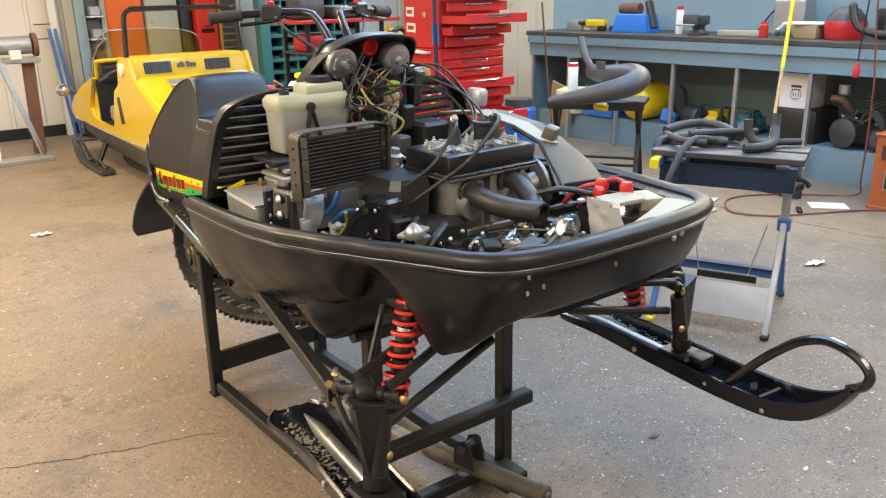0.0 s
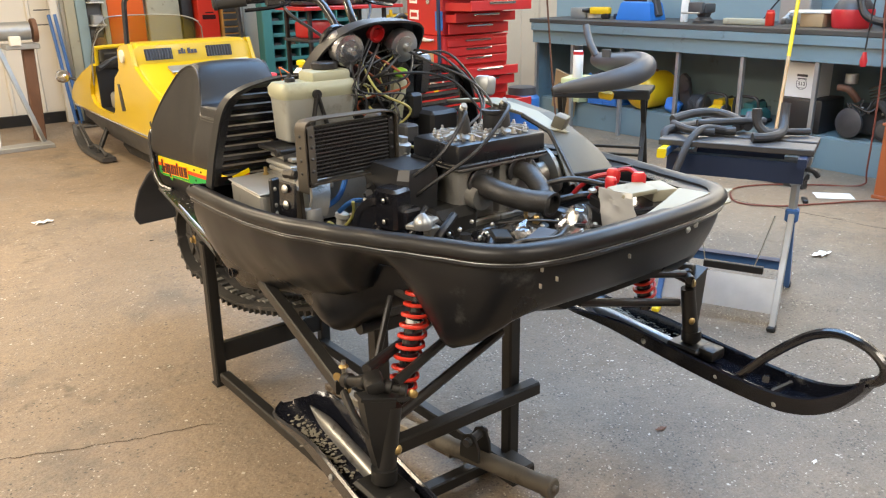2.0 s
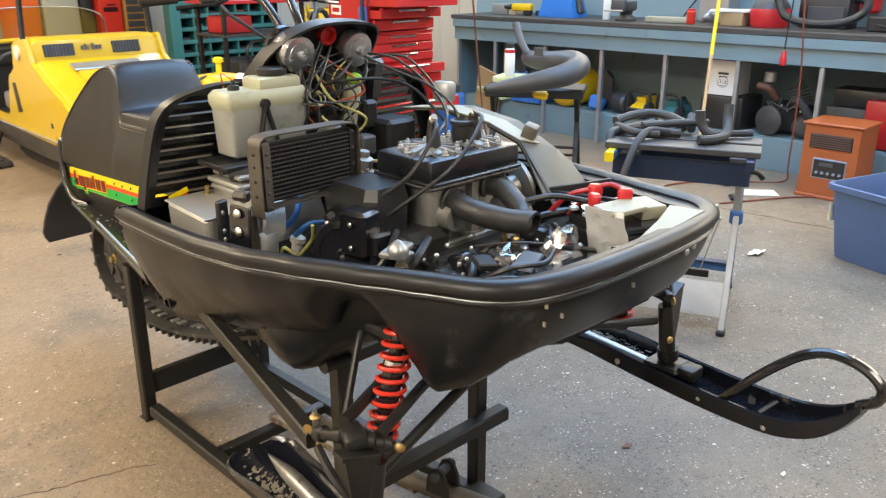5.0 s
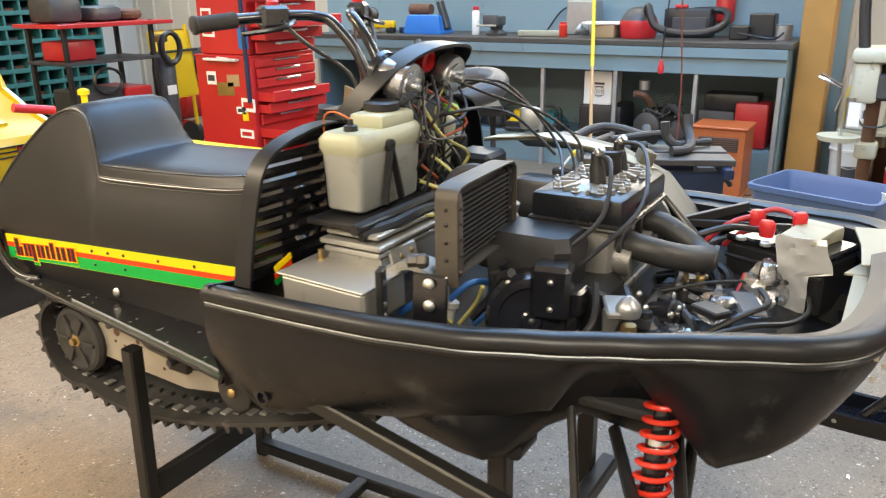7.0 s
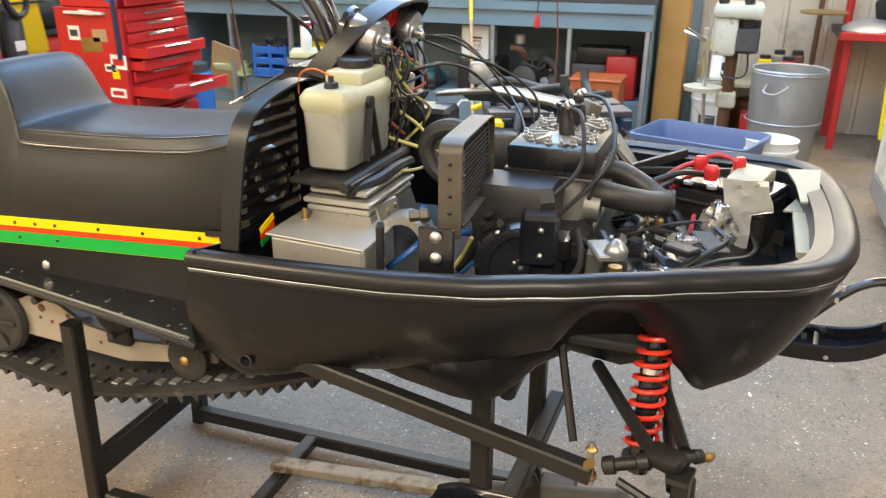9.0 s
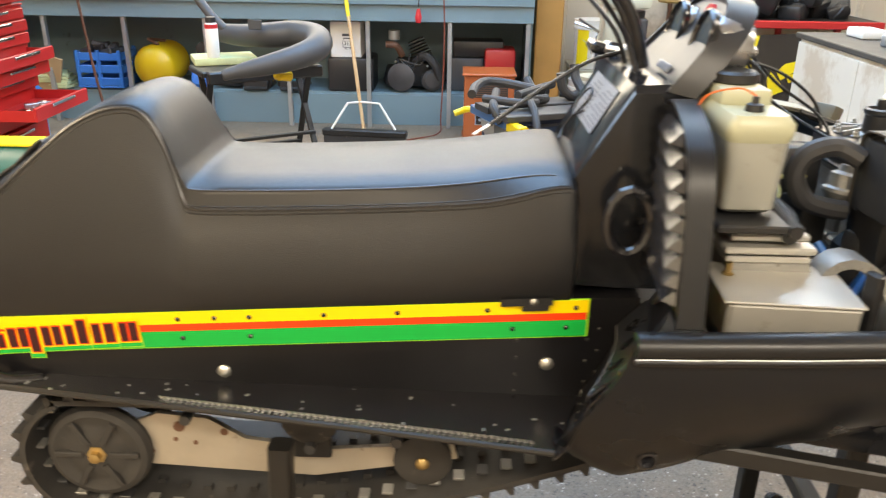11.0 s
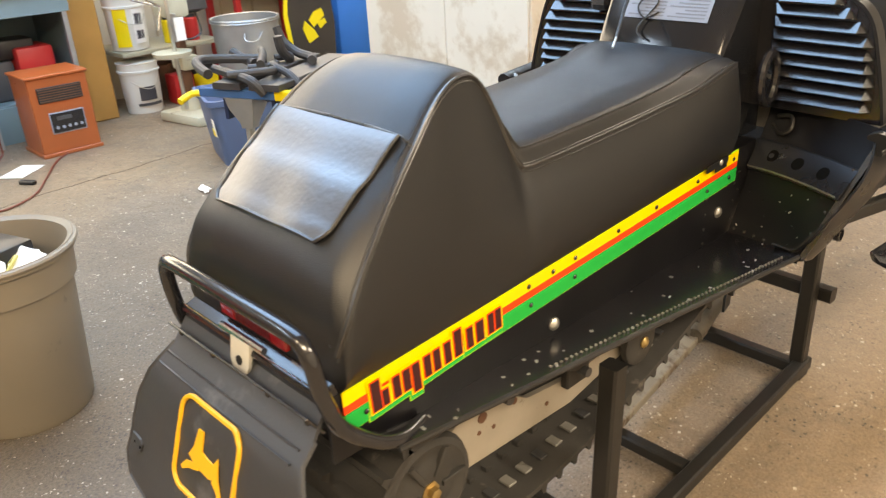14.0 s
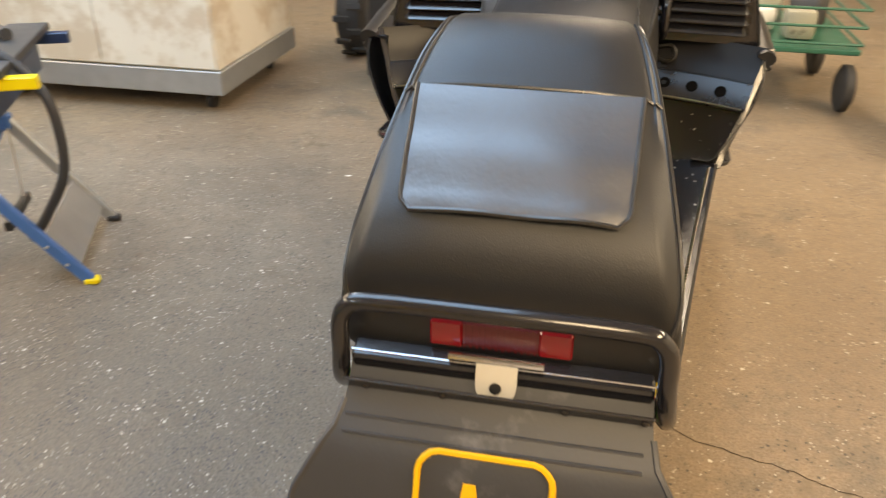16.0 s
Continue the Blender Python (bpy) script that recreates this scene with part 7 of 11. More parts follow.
for side in (-1, 1):
    def S(x, y, z):
        return Vector((XH + side * (XH - x), y, z))
    top, bot = S(0.915, 1.264, 0.890), S(0.846, 1.268, 0.612)
    b = bm_new()
    add_cyl(b, bot - Vector((0, 0, 0.02)), bot.lerp(top, 0.58), 0.0185, 0.0195, 16)
    add_cyl(b, bot.lerp(top, 0.58), top, 0.0145, 0.0145, 12)
    shock = part("shock_absorber", b, M_BLACKGLOSS, sled, "black shock absorber in a red coil spring")
    b = bm_new()
    coil(b, bot.lerp(top, 0.06), bot.lerp(top, 0.95), 0.0275, 0.0044, 11)
    part("coil_spring", b, M_SPRING, shock, "bright red coil spring")
    part("shock_collar", add_cyl(bm_new(), bot.lerp(top, 0.565), bot.lerp(top, 0.60), 0.0205, 0.0205, 16), M_CHROME, shock, "chrome collar")
    for f0, f1 in ((0.66, 0.73), (0.76, 0.84)):
        b = bm_new()
        add_loft(b, [[bot.lerp(top, f) + Vector((-side * 0.0147 * math.cos(a), -0.0147 * math.sin(a), 0)) for a in (0.45, 0.62, 0.80, 0.62)] for f in (f0, f1)])
        part("printed_mark", b, M_PAPER, shock, "white print on the damper")
    for f in (0.02, 0.97):
        c = bot.lerp(top, f)
        part("spring_seat", add_cyl(bm_new(), c - Vector((0, 0, 0.005)), c + Vector((0, 0, 0.005)), 0.030, 0.030, 16), M_DARKMETAL, shock)
    # arms from the keel to the knuckle
    for nm, a, e, w in (("upper_arm", S(1.02, 1.268, 0.728), S(0.785, 1.195, 0.694), 0.0105), ("upper_arm", S(1.00, 1.372, 0.700), S(0.755, 1.252, 0.710), 0.0115), ("tie_rod", S(0.96, 1.445, 0.80), S(0.855, 1.385, 0.618), 0.008), ("lower_arm", S(1.12, 1.258, 0.682), S(0.790, 1.205, 0.610), 0.011)):
        b = bm_new()
        add_tube(b, [a, e], w, 10)
        part(nm, b, M_STEEL_BLACK, sled)
    b = bm_new()
    add_beam(b, S(0.858, 1.95, 0.672), S(0.745, 1.335, 0.640), 0.030, 0.034)
    part("trailing_arm", b, M_STEEL_BLACK, sled, "long black square trailing arm")
    b = bm_new()
    add_box(b, S(0.752, 1.222, 0.695), (0.040, 0.060, 0.030), 0.009, (0, side * 14, side * 24), 2)
    add_lathe(b, S(0.740, 1.318, 0.664), S(0.752, 1.225, 0.692) - S(0.740, 1.318, 0.664), [(0, 0.010), (0.003, 0.015), (0.020, 0.016), (0.023, 0.011), (0.055, 0.011), (0.058, 0.015), (0.075, 0.015), (0.080, 0.010)], 16)
    add_lathe(b, S(0.762, 1.205, 0.692), S(0.802, 1.160, 0.682) - S(0.762, 1.205, 0.692), [(0, 0.010), (0.005, 0.0135), (0.018, 0.0135), (0.020, 0.009), (0.034, 0.009), (0.036, 0.0125), (0.048, 0.012)], 16)
    add_beam(b, S(0.70, 1.20, 0.690), S(0.775, 1.19, 0.670), 0.034, 0.008)
    knuckle = part("knuckle", b, M_STEEL_BLACK, sled, "grimy cast knuckle with bolted bushings")
    small_bolts("nut", [(S(0.735, 1.338, 0.664), (-side, 0.5, 0)), (S(0.752, 1.338, 0.682), (0, 0, 1)), (S(0.756, 1.335, 0.628), (-side * 0.5, -0.6, -0.6)), (S(0.800, 1.157, 0.682), (side, -0.8, -0.2)), (S(0.768, 1.172, 0.560), (-side * 0.2, -1, 0.1))], 0.0105, M_BRASS, knuckle, "dull brass-coloured nut")
    part("stud", add_cyl(bm_new(), S(0.752, 1.338, 0.612), S(0.752, 1.338, 0.697), 0.005, 0.005, 8), M_ZINC, knuckle)
    # spindle and ski
    sp_t, sp_b = S(0.755, 1.19, 0.66), S(0.742, 1.185, 0.49)
    b = bm_new()
    add_cyl(b, sp_t.lerp(sp_b, 0.05) + Vector((-side * 0.018, 0, 0)), sp_b, 0.019, 0.022, 16)
    add_cyl(b, sp_t.lerp(sp_b, 0.80), sp_t.lerp(sp_b, 0.97), 0.027, 0.027, 16)
    web = [(0.702, 0.690), (0.772, 0.670), (0.766, 0.590), (0.753, 0.568), (0.744, 0.530), (0.726, 0.530), (0.714, 0.59)]
    add_prism(b, web if side > 0 else web[::-1], lambda a, c, d: S(a, 1.178 + d - 0.10 * (a - 0.745), c), 0.024)
    add_box(b, sp_b + Vector((0, 0, -0.012)), (0.090, 0.100, 0.016), 0.006)
    add_box(b, sp_b + Vector((0, -0.065, -0.012)), (0.060, 0.050, 0.034), 0.010, (0, 0, 0), 2)
    spindle = part("spindle", b, M_STEEL_BLACK, sled, "black steering spindle")
    b = bm_new()
    add_tube(b, [S(0.716, 1.19, 0.60), S(0.706, 1.225, 0.635), S(0.722, 1.29, 0.655)], 0.008, 8, sub=4)
    part("steering_arm", b, M_STEEL_BLACK, spindle)
    # ski: a channel with turned-up tip
    xs = sp_b.x
    toe = lambda b2: bmesh.ops.rotate(b2, verts=b2.verts, cent=(xs, 1.19, 0), matrix=Matrix.Rotation(radians(-6.0), 3, "Z")) and None
    prof = [(1.645, 0.452, 0.046), (1.62, 0.450, 0.070), (1.585, 0.449, 0.078), (1.45, 0.448, 0.066), (1.25, 0.442, 0.066), (1.05, 0.440, 0.066), (0.90, 0.446, 0.064), (0.82, 0.460, 0.060), (0.755, 0.490, 0.053), (0.712, 0.532, 0.040), (0.688, 0.572, 0.026)]
    prof = [(p.x, p.y, p.z) for p in smooth_path(prof, 3)]
    b = bm_new()
    rings = []
    for y, z, w in prof:
        e = 0.042 * min(1.0, w / 0.05) * (1.0 - 0.72 * max(0.0, min(1.0, (y - 1.36) / 0.22)))
        rings.append([Vector((xs + a * w, y, z + c)) for a, c in ((-1.0, 0.0), (-1.06, e), (-0.98, e + 0.004), (-0.90, e), (-0.84, 0.008), (-0.35, 0.006), (-0.28, 0.009), (0.28, 0.009), (0.35, 0.006), (0.84, 0.008), (0.90, e), (0.98, e + 0.004), (1.06, e), (1.0, 0.0), (0.3, -0.008), (-0.3, -0.008))])
    add_loft(b, rings)
    toe(b)
    ski = part("ski", b, M_SKI, sled, "gloss black steel ski with a looped handle", 40)
    b = bm_new()
    add_tube(b, [(xs - 0.045, 0.995, 0.470), (xs - 0.036, 0.93, 0.552), (xs - 0.022, 0.876, 0.610), (xs - 0.010, 0.825, 0.652), (xs, 0.770, 0.670), (xs, 0.705, 0.662), (xs, 0.666, 0.634), (xs, 0.668, 0.602), (xs, 0.705, 0.575)], 0.012, 10, sub=5)
    toe(b)
    part("ski_loop", b, M_BLACKGLOSS, ski, "black rubber ski loop")
    b = bm_new()
    add_cyl(b, (xs - 0.04, 0.90, 0.475), (xs + 0.04, 0.90, 0.475), 0.008, 0.008, 8)
    add_beam(b, (xs + 0.03, 0.96, 0.468), (xs - 0.02, 0.93, 0.49), 0.016)
    toe(b)
    part("ski_cross_pin", b, M_BLACKGLOSS, ski)
    small_bolts("bolt", [((xs + sd * 0.0665 + 0.0875 * (y - 1.19), y, 0.462), (sd, -0.0875 * sd, 0)) for sd in (-1, 1) for y in (1.30, 1.05, 0.88)], 0.008, M_GALV, ski)
    b = bm_new()
    rr2 = random.Random(3 + side)
    for k in range(240):
        p = Vector((xs + side * 0.030 + rr2.gauss(0, 0.014), 1.44 + rr2.gauss(0, 0.085), 0.4565))
        add_cyl(b, p, p + Vector((0, 0, 0.0018)), rr2.uniform(0.001, 0.0055), 0.0006, rr2.choice((5, 6, 7)))
    toe(b)
    tagged(part("dried_grime", b, M_MUD, ski), "pale dried grime", "", "", "stuff")
    b = bm_new()
    rings = []
    for k in range(13):
        y, r = 1.60 - 0.36 * k / 12, 0.019 * min(1.0, 0.15 + k / 4)
        rings.append([Vector((xs - 0.012 * side + r * math.cos(a), y, 0.455 + 1.15 * r * math.sin(a))) for a in (0, 0.5, 1.0, 1.57, 2.14, 2.64, 3.1416)] )
    add_loft(b, rings)
    toe(b)
    part("ski_ridge", b, M_ALURIDGE, ski, "ridge worn to bright metal", 60)
    small_bolts("bolt", [((xs + side * 0.034, 1.40, 0.457), (0, 0, 1)), ((xs + side * 0.034, 1.33, 0.457), (0, 0, 1))], 0.008, M_STEEL_BLACK, ski)

# ---- steel stand ----
stand = thing("steel_stand", (1.2, 2.1, 0.0), "black welded square-tube stand carrying the snowmobile", "stand")
XL, XR, YR, YF = 0.975, 1.42, 2.675, 1.60
BW = 0.042
def bar(name, a, e, w=BW, h=None, material=M_STEEL_BLACK):
    b = bm_new()
    add_beam(b, a, e, w, h)
    return part(name, b, material, stand)


bar("post", (XL - 0.005, YR, 0.0), (XL - 0.005, YR - 0.02, 0.572))
bar("post", (XR, YR, 0.0), (XR, YR - 0.02, 0.572))
bar("post", (XL + 0.03, YF, 0.0), (XL + 0.03, YF, 0.64))
bar("post", (XR + 0.03, YF - 0.02, 0.0), (XR + 0.03, YF - 0.02, 0.64))
bar("bottom_rail", (XL, YR - 0.04, 0.045), (XL + 0.02, YF - 0.03, 0.045), 0.04)
bar("bottom_rail", (XR - 0.02, YR - 0.02, 0.045), (XR, YF - 0.05, 0.045), 0.04)
bar("cross_bar", (XL, YR, 0.13), (XR, YR, 0.135), 0.03, 0.075)
bar("cross_bar", (XL + 0.03, 2.25, 0.045), (XR - 0.03, 2.25, 0.045), 0.036)
bar("cross_bar", (XL, YF + 0.01, 0.038), (XR, YF, 0.038), 0.04)
bar("front_bar", (0.952, 1.552, 0.278), (1.512, 1.538, 0.284), 0.042)
bar("top_bar", (XL + 0.03, YF, 0.615), (XR + 0.03, YF, 0.615), 0.04)
bar("foot_pad", (XL - 0.03, YR + 0.003, 0.004), (XL + 0.03, YR + 0.003, 0.004), 0.05, 0.008)
b = bm_new()
add_cyl(b, (1.362, 1.335, 0.112), (1.278, 1.74, 0.096), 0.027, 0.027, 18)
add_lathe(b, (1.362, 1.335, 0.112), (0.20, -0.97, 0.04), [(0, 0.031), (0.022, 0.031), (0.026, 0.026), (0.026, 0.012), (0.036, 0.010)], 16)
part("jack_pipe", b, M_WOODPIPE, stand, "weathered round pipe at the front of the middle bar")
b = bm_new()
add_beam(b, (1.218, 2.275, 0.078), (1.296, 1.66, 0.082), 0.044, 0.028)
part("middle_bar", b, M_PALEBAR, stand, "pale worn bar with brown rust stains")
for dx in (-0.026, 0.026):
    b = bm_new()
    add_prism(b, [(-0.035, -0.045), (0.035, -0.045), (0.032, 0.0), (0.018, 0.032), (0.0, 0.040), (-0.018, 0.032), (-0.032, 0.0)], lambda a, c, d: Vector((1.292 + dx * 0.98 - a * 0.20 + d, 1.560 + a * 0.97 + dx * 0.2, 0.168 + c)), 0.008)
    part("clevis_plate", b, M_STEEL_BLACK, stand)
part("clevis_pin", add_cyl(bm_new(), (1.252, 1.550, 0.185), (1.340, 1.570, 0.185), 0.013, 0.013, 12), M_DARKMETAL, stand)
b = bm_new()
add_box(b, (1.39, 1.50, 0.07), (0.09, 0.10, 0.05), 0.006)
part("corner_plate", b, M_STEEL_BLACK, stand)

# ---- workbench along the east wall ----
BX, BY0, BY1, BZ = 5.86, 1.80, 6.06, 1.045
bench = thing("workbench", (6.25, 3.9, 0.0), "long blue-grey painted workbench with open bays below", "workbench")
part("bench_top", add_box(bm_new(), (6.235, (BY0 + BY1) / 2, BZ - 0.02), (0.81, BY1 - BY0 + 0.05, 0.04), 0.004), M_BENCHTOP, bench, "dark oily bench top")
part("apron_lip", add_box(bm_new(), (BX - 0.005, (BY0 + BY1) / 2, 0.968), (0.045, BY1 - BY0, 0.072), 0.003), M_BLUEPAINT, bench)
part("apron", add_box(bm_new(), (BX + 0.02, (BY0 + BY1) / 2, 0.872), (0.04, BY1 - BY0, 0.125), 0.002), M_BLUEPAINT, bench)
part("plinth", add_box(bm_new(), (BX + 0.12, (BY0 + BY1) / 2, 0.12), (0.02, BY1 - BY0 - 0.04, 0.24), 0.002), M_BLUEPAINT, bench)
part("low_shelf", add_box(bm_new(), (6.31, (BY0 + BY1) / 2, 0.245), (0.64, BY1 - BY0 - 0.04, 0.018), 0.002), M_BLUEPAINT, bench)
part("back_panel", add_box(bm_new(), (6.60, (BY0 + BY1) / 2, 0.52), (0.02, BY1 - BY0 - 0.04, 0.98), 0), M_BLUEPAINT, bench)
for y in (BY0 + 0.01, BY1 - 0.01):
    part("end_panel", add_box(bm_new(), (6.27, y, 0.51), (0.68, 0.02, 0.98), 0.002), M_BLUEPAINT, bench)
for y in (1.835, 2.425, 3.046, 3.665, 4.285, 4.905, 5.52, 6.02):
    part("bench_post", add_box(bm_new(), (BX + 0.028, y, 0.405), (0.036, 0.032, 0.81), 0.002), M_GALV, bench, "grey steel upright")
part("wall_rail", add_box(bm_new(), (6.635, 3.9, 1.50), (0.03, 4.4, 0.05), 0.003), M_CEIL, bench)

# ---- on the bench ----
T0 = BZ + 0.001


def box_thing(name, c, s, material, label, category, bev=0.006, rz=0.0, group=""):
    """c: the middle of its base."""
    return solid(name, add_box(bm_new(), (c[0], c[1], c[2] + s[2] / 2), s, bev, (0, 0, rz), 2), material, label, category, group)


def can_thing(name, c, r, h, material, label, category, cap=None, n=18):
    t = thing(name, c, label, category)
    part("can", add_lathe(bm_new(), c, (0, 0, 1), [(0, r * 0.94), (0.004, r), (h * 0.8, r), (h * 0.86, r * 0.8)], n), material, t)
    part("cap", add_lathe(bm_new(), (c[0], c[1], c[2] + h * 0.86), (0, 0, 1), [(0, r * 0.82), (h * 0.13, r * 0.8), (h * 0.14, r * 0.6)], n), cap or M_CABLE, t)
    return t


blue_box = thing("bench_grinder", (6.2, 4.97, T0), "bright blue belt grinder on the workbench", "grinder")
b = bm_new()
add_loft(b, [[Vector((6.2 + a, 4.97 + c, T0 + z)) for a, c in ((-w, -l), (w, -l), (w, l), (-w, l))] for z, w, l in ((0, 0.11, 0.20), (0.02, 0.11, 0.20), (0.15, 0.09, 0.17), (0.165, 0.08, 0.15))])
part("housing", b, M_BLUEBOX, blue_box)
part("motor", add_cyl(bm_new(), (6.2, 4.93, T0 + 0.21), (6.2, 5.15, T0 + 0.21), 0.05, 0.05, 16), M_RUST, blue_box)
part("belt_arm", add_box(bm_new(), (6.2, 4.80, T0 + 0.16), (0.08, 0.05, 0.26), 0.01, (-18, 0, 0)), M_DARKMETAL, blue_box)
drill = thing("cordless_drill", (6.15, 5.42, T0), "yellow and black cordless drill lying on the bench", "drill")
part("drill_body", add_box(bm_new(), (6.15, 5.42, T0 + 0.075), (0.07, 0.22, 0.07), 0.018, (0, 0, 10), 2), M_YELTANK, drill)
part("chuck", add_cyl(bm_new(), (6.13, 5.54, T0 + 0.075), (6.12, 5.62, T0 + 0.075), 0.025, 0.018, 12), M_CABLE, drill)
part("grip", add_box(bm_new(), (6.16, 5.36, T0 + 0.03), (0.06, 0.09, 0.06), 0.012), M_CABLE, drill)
for y, s, mm, lb in ((5.70, (0.18, 0.20, 0.10), M_GALV, "dusty grey battery charger on the bench"), (5.24, (0.10, 0.07, 0.05), M_NAVYSTAND, "small dark blue tin on the bench"), (5.56, (0.12, 0.10, 0.07), M_PAIL, "small pale parts box on the bench")):
    box_thing("parts_box", (6.22, y, T0), s, mm, lb, "box")
can_thing("spray_can", (6.12, 4.425, T0), 0.033, 0.24, M_PAPER, "white and blue spray can on the bench", "spray can", M_REDPLAST)
vise = thing("bench_vise", (6.08, 4.2, T0), "dark blue-grey bench vise bolted to the bench", "vise")
part("vise_base", add_lathe(bm_new(), (6.08, 4.2, T0), (0, 0, 1), [(0, 0.09), (0.02, 0.09), (0.05, 0.05), (0.08, 0.06)], 18), M_DARKMETAL, vise)
part("vise_body", add_box(bm_new(), (6.10, 4.2, T0 + 0.12), (0.20, 0.09, 0.08), 0.015, (0, 0, 8), 2), M_GREYBODY, vise)
part("vise_jaw", add_box(bm_new(), (5.95, 4.19, T0 + 0.13), (0.05, 0.13, 0.09), 0.01, (0, 0, 8), 2), M_GREYBODY, vise)
part("vise_handle", add_cyl(bm_new(), (5.87, 4.10, T0 + 0.09), (5.87, 4.28, T0 + 0.09), 0.009, 0.009, 8), M_ZINC, vise)
solid("cream_bar", add_box(bm_new(), (6.05, 3.78, T0 + 0.025), (0.07, 0.38, 0.05), 0.012, (0, 0, 3), 2), M_CREAM, "long cream foam bar on the bench", "bar")
can_thing("small_bottle", (6.05, 3.57, T0), 0.035, 0.12, M_SPRING, "small orange-red bottle on the bench", "bottle", M_REDPLAST)
box_thing("cardboard_box", (6.15, 3.23, T0), (0.20, 0.18, 0.10), M_CARD, "open cardboard box with papers on the bench", "box")
box_thing("paper_stack", (6.15, 3.27, T0 + 0.101), (0.24, 0.30, 0.018), M_PAPER, "crumpled white papers on the cardboard box", "papers", 0.006, 12)
b = bm_new()
add_tube(b, [(6.05, 3.46, T0 + 0.03), (6.02, 3.42, T0 + 0.06), (6.08, 3.38, T0 + 0.03), (6.02, 3.36, T0 + 0.08), (6.1, 3.42, T0 + 0.10), (6.05, 3.46, T0 + 0.03)], 0.022, 8, sub=5)
solid("cloth_heap", b, M_GALV, "crumpled grey rag on the bench", "rag")
vac = thing("shop_vacuum", (6.15, 2.97, T0), "small red shop vacuum with a black hose on the bench", "vacuum")
part("tub", add_lathe(bm_new(), (6.15, 2.97, T0), (0, 0, 1), [(0, 0.13), (0.02, 0.14), (0.12, 0.15), (0.135, 0.145)], 20), M_REDPLAST, vac)
part("motor_head", add_lathe(bm_new(), (6.15, 2.97, T0 + 0.135), (0, 0, 1), [(0, 0.14), (0.03, 0.13), (0.08, 0.09), (0.10, 0.04)], 20), M_DARKMETAL, vac)
b = bm_new()
add_tube(b, [(6.05, 2.88, T0 + 0.20), (5.98, 2.85, T0 + 0.24), (5.95, 2.78, T0 + 0.10), (5.96, 2.60, T0 + 0.05), (6.0, 2.40, T0 + 0.06), (6.1, 2.30, T0 + 0.12), (6.3, 2.35, T0 + 0.2), (6.4, 2.6, T0 + 0.2)], 0.028, 10, sub=6)
part("hose", b, M_CABLE, vac, "black ribbed hose")
charger = thing("battery_charger", (6.35, 2.62, T0), "dark battery charger with a lettered front on the bench", "charger")
part("case", add_box(bm_new(), (6.35, 2.62, T0 + 0.11), (0.22, 0.36, 0.22), 0.015, seg=2), M_CABLE, charger)
part("front_panel", add_box(bm_new(), (6.237, 2.60, T0 + 0.10), (0.004, 0.26, 0.11), 0.002), M_GREYBODY, charger)
part("red_clamp", add_box(bm_new(), (6.30, 2.68, T0 + 0.235), (0.04, 0.10, 0.03), 0.008), M_REDPLAST, charger)
small = thing("power_supply", (6.3, 2.05, T0), "black power supply boxes with leads on the bench", "power supply")
part("case", add_box(bm_new(), (6.3, 2.06, T0 + 0.10), (0.16, 0.18, 0.17), 0.008), M_CABLE, small)
part("case", add_box(bm_new(), (6.2, 2.20, T0 + 0.05), (0.14, 0.14, 0.10), 0.008), M_CABLE, small)
b = bm_new()
add_tube(b, [(6.1, 2.2, T0 + 0.05), (6.05, 2.05, T0 + 0.03), (6.05, 1.93, T0 + 0.02), (6.2, 1.90, T0 + 0.05)], 0.008, 6, sub=5)
part("leads", b, M_CABLE, small)
b = bm_new()
add_lathe(b, (6.3, 1.92, T0), (0, 0, 1), [(0, 0.07), (0.10, 0.07), (0.105, 0.074), (0.11, 0.06)], 16)
solid("tin_can", b, M_GALV, "dented grey tin on the bench", "tin")
b = bm_new()
add_box(b, (6.42, 3.53, T0 + 0.14), (0.18, 0.26, 0.28), 0.008)
solid("grey_cabinet_box", b, M_GALV, "plain light grey metal box on the bench", "box")
ext = thing("fire_extinguisher", (6.55, 2.40, 1.20), "red fire extinguisher hung on the wall", "extinguisher")
part("cylinder", add_lathe(bm_new(), (6.55, 2.40, 1.15), (0, 0, 1), [(0, 0.06), (0.02, 0.075), (0.36, 0.075), (0.42, 0.04), (0.45, 0.03)], 20), M_RED, ext)
part("handle", add_box(bm_new(), (6.53, 2.40, 1.63), (0.10, 0.03, 0.05), 0.008), M_CABLE, ext)
part("wall_hook", add_box(bm_new(), (6.63, 2.40, 1.40), (0.05, 0.05, 0.14), 0.004), M_CABLE, ext)
for y, z, l, mm in ((4.62, 1.56, 0.22, M_DARKMETAL), (4.15, 1.58, 0.2, M_ZINC), (5.3, 1.62, 0.25, M_DARKMETAL), (3.45, 1.6, 0.22, M_GALV), (5.75, 1.6, 0.2, M_RUST)):
    b = bm_new()
    add_box(b, (6.63, y, z - l / 2), (0.02, 0.03, l), 0.005)
    add_lathe(b, (6.615, y, z), (1, 0, 0), [(0, 0.03), (0.012, 0.034), (0.025, 0.03)], 12)
    solid("hanging_wrench", b, mm, "steel hand tool hung on the blue wall", "wrench", "tools hung over the bench")
b = bm_new()
add_tube(b, [(6.60, 3.50, T0 + 0.02), (6.58, 3.62, T0 + 0.22), (6.6, 3.80, T0 + 0.20), (6.6, 3.95, T0 + 0.02)], 0.007, 6, sub=6)
solid("cord", b, M_CABLE, "thin black cord looping over the bench", "cord")

# ---- in the bays under the bench ----
SZ = 0.256


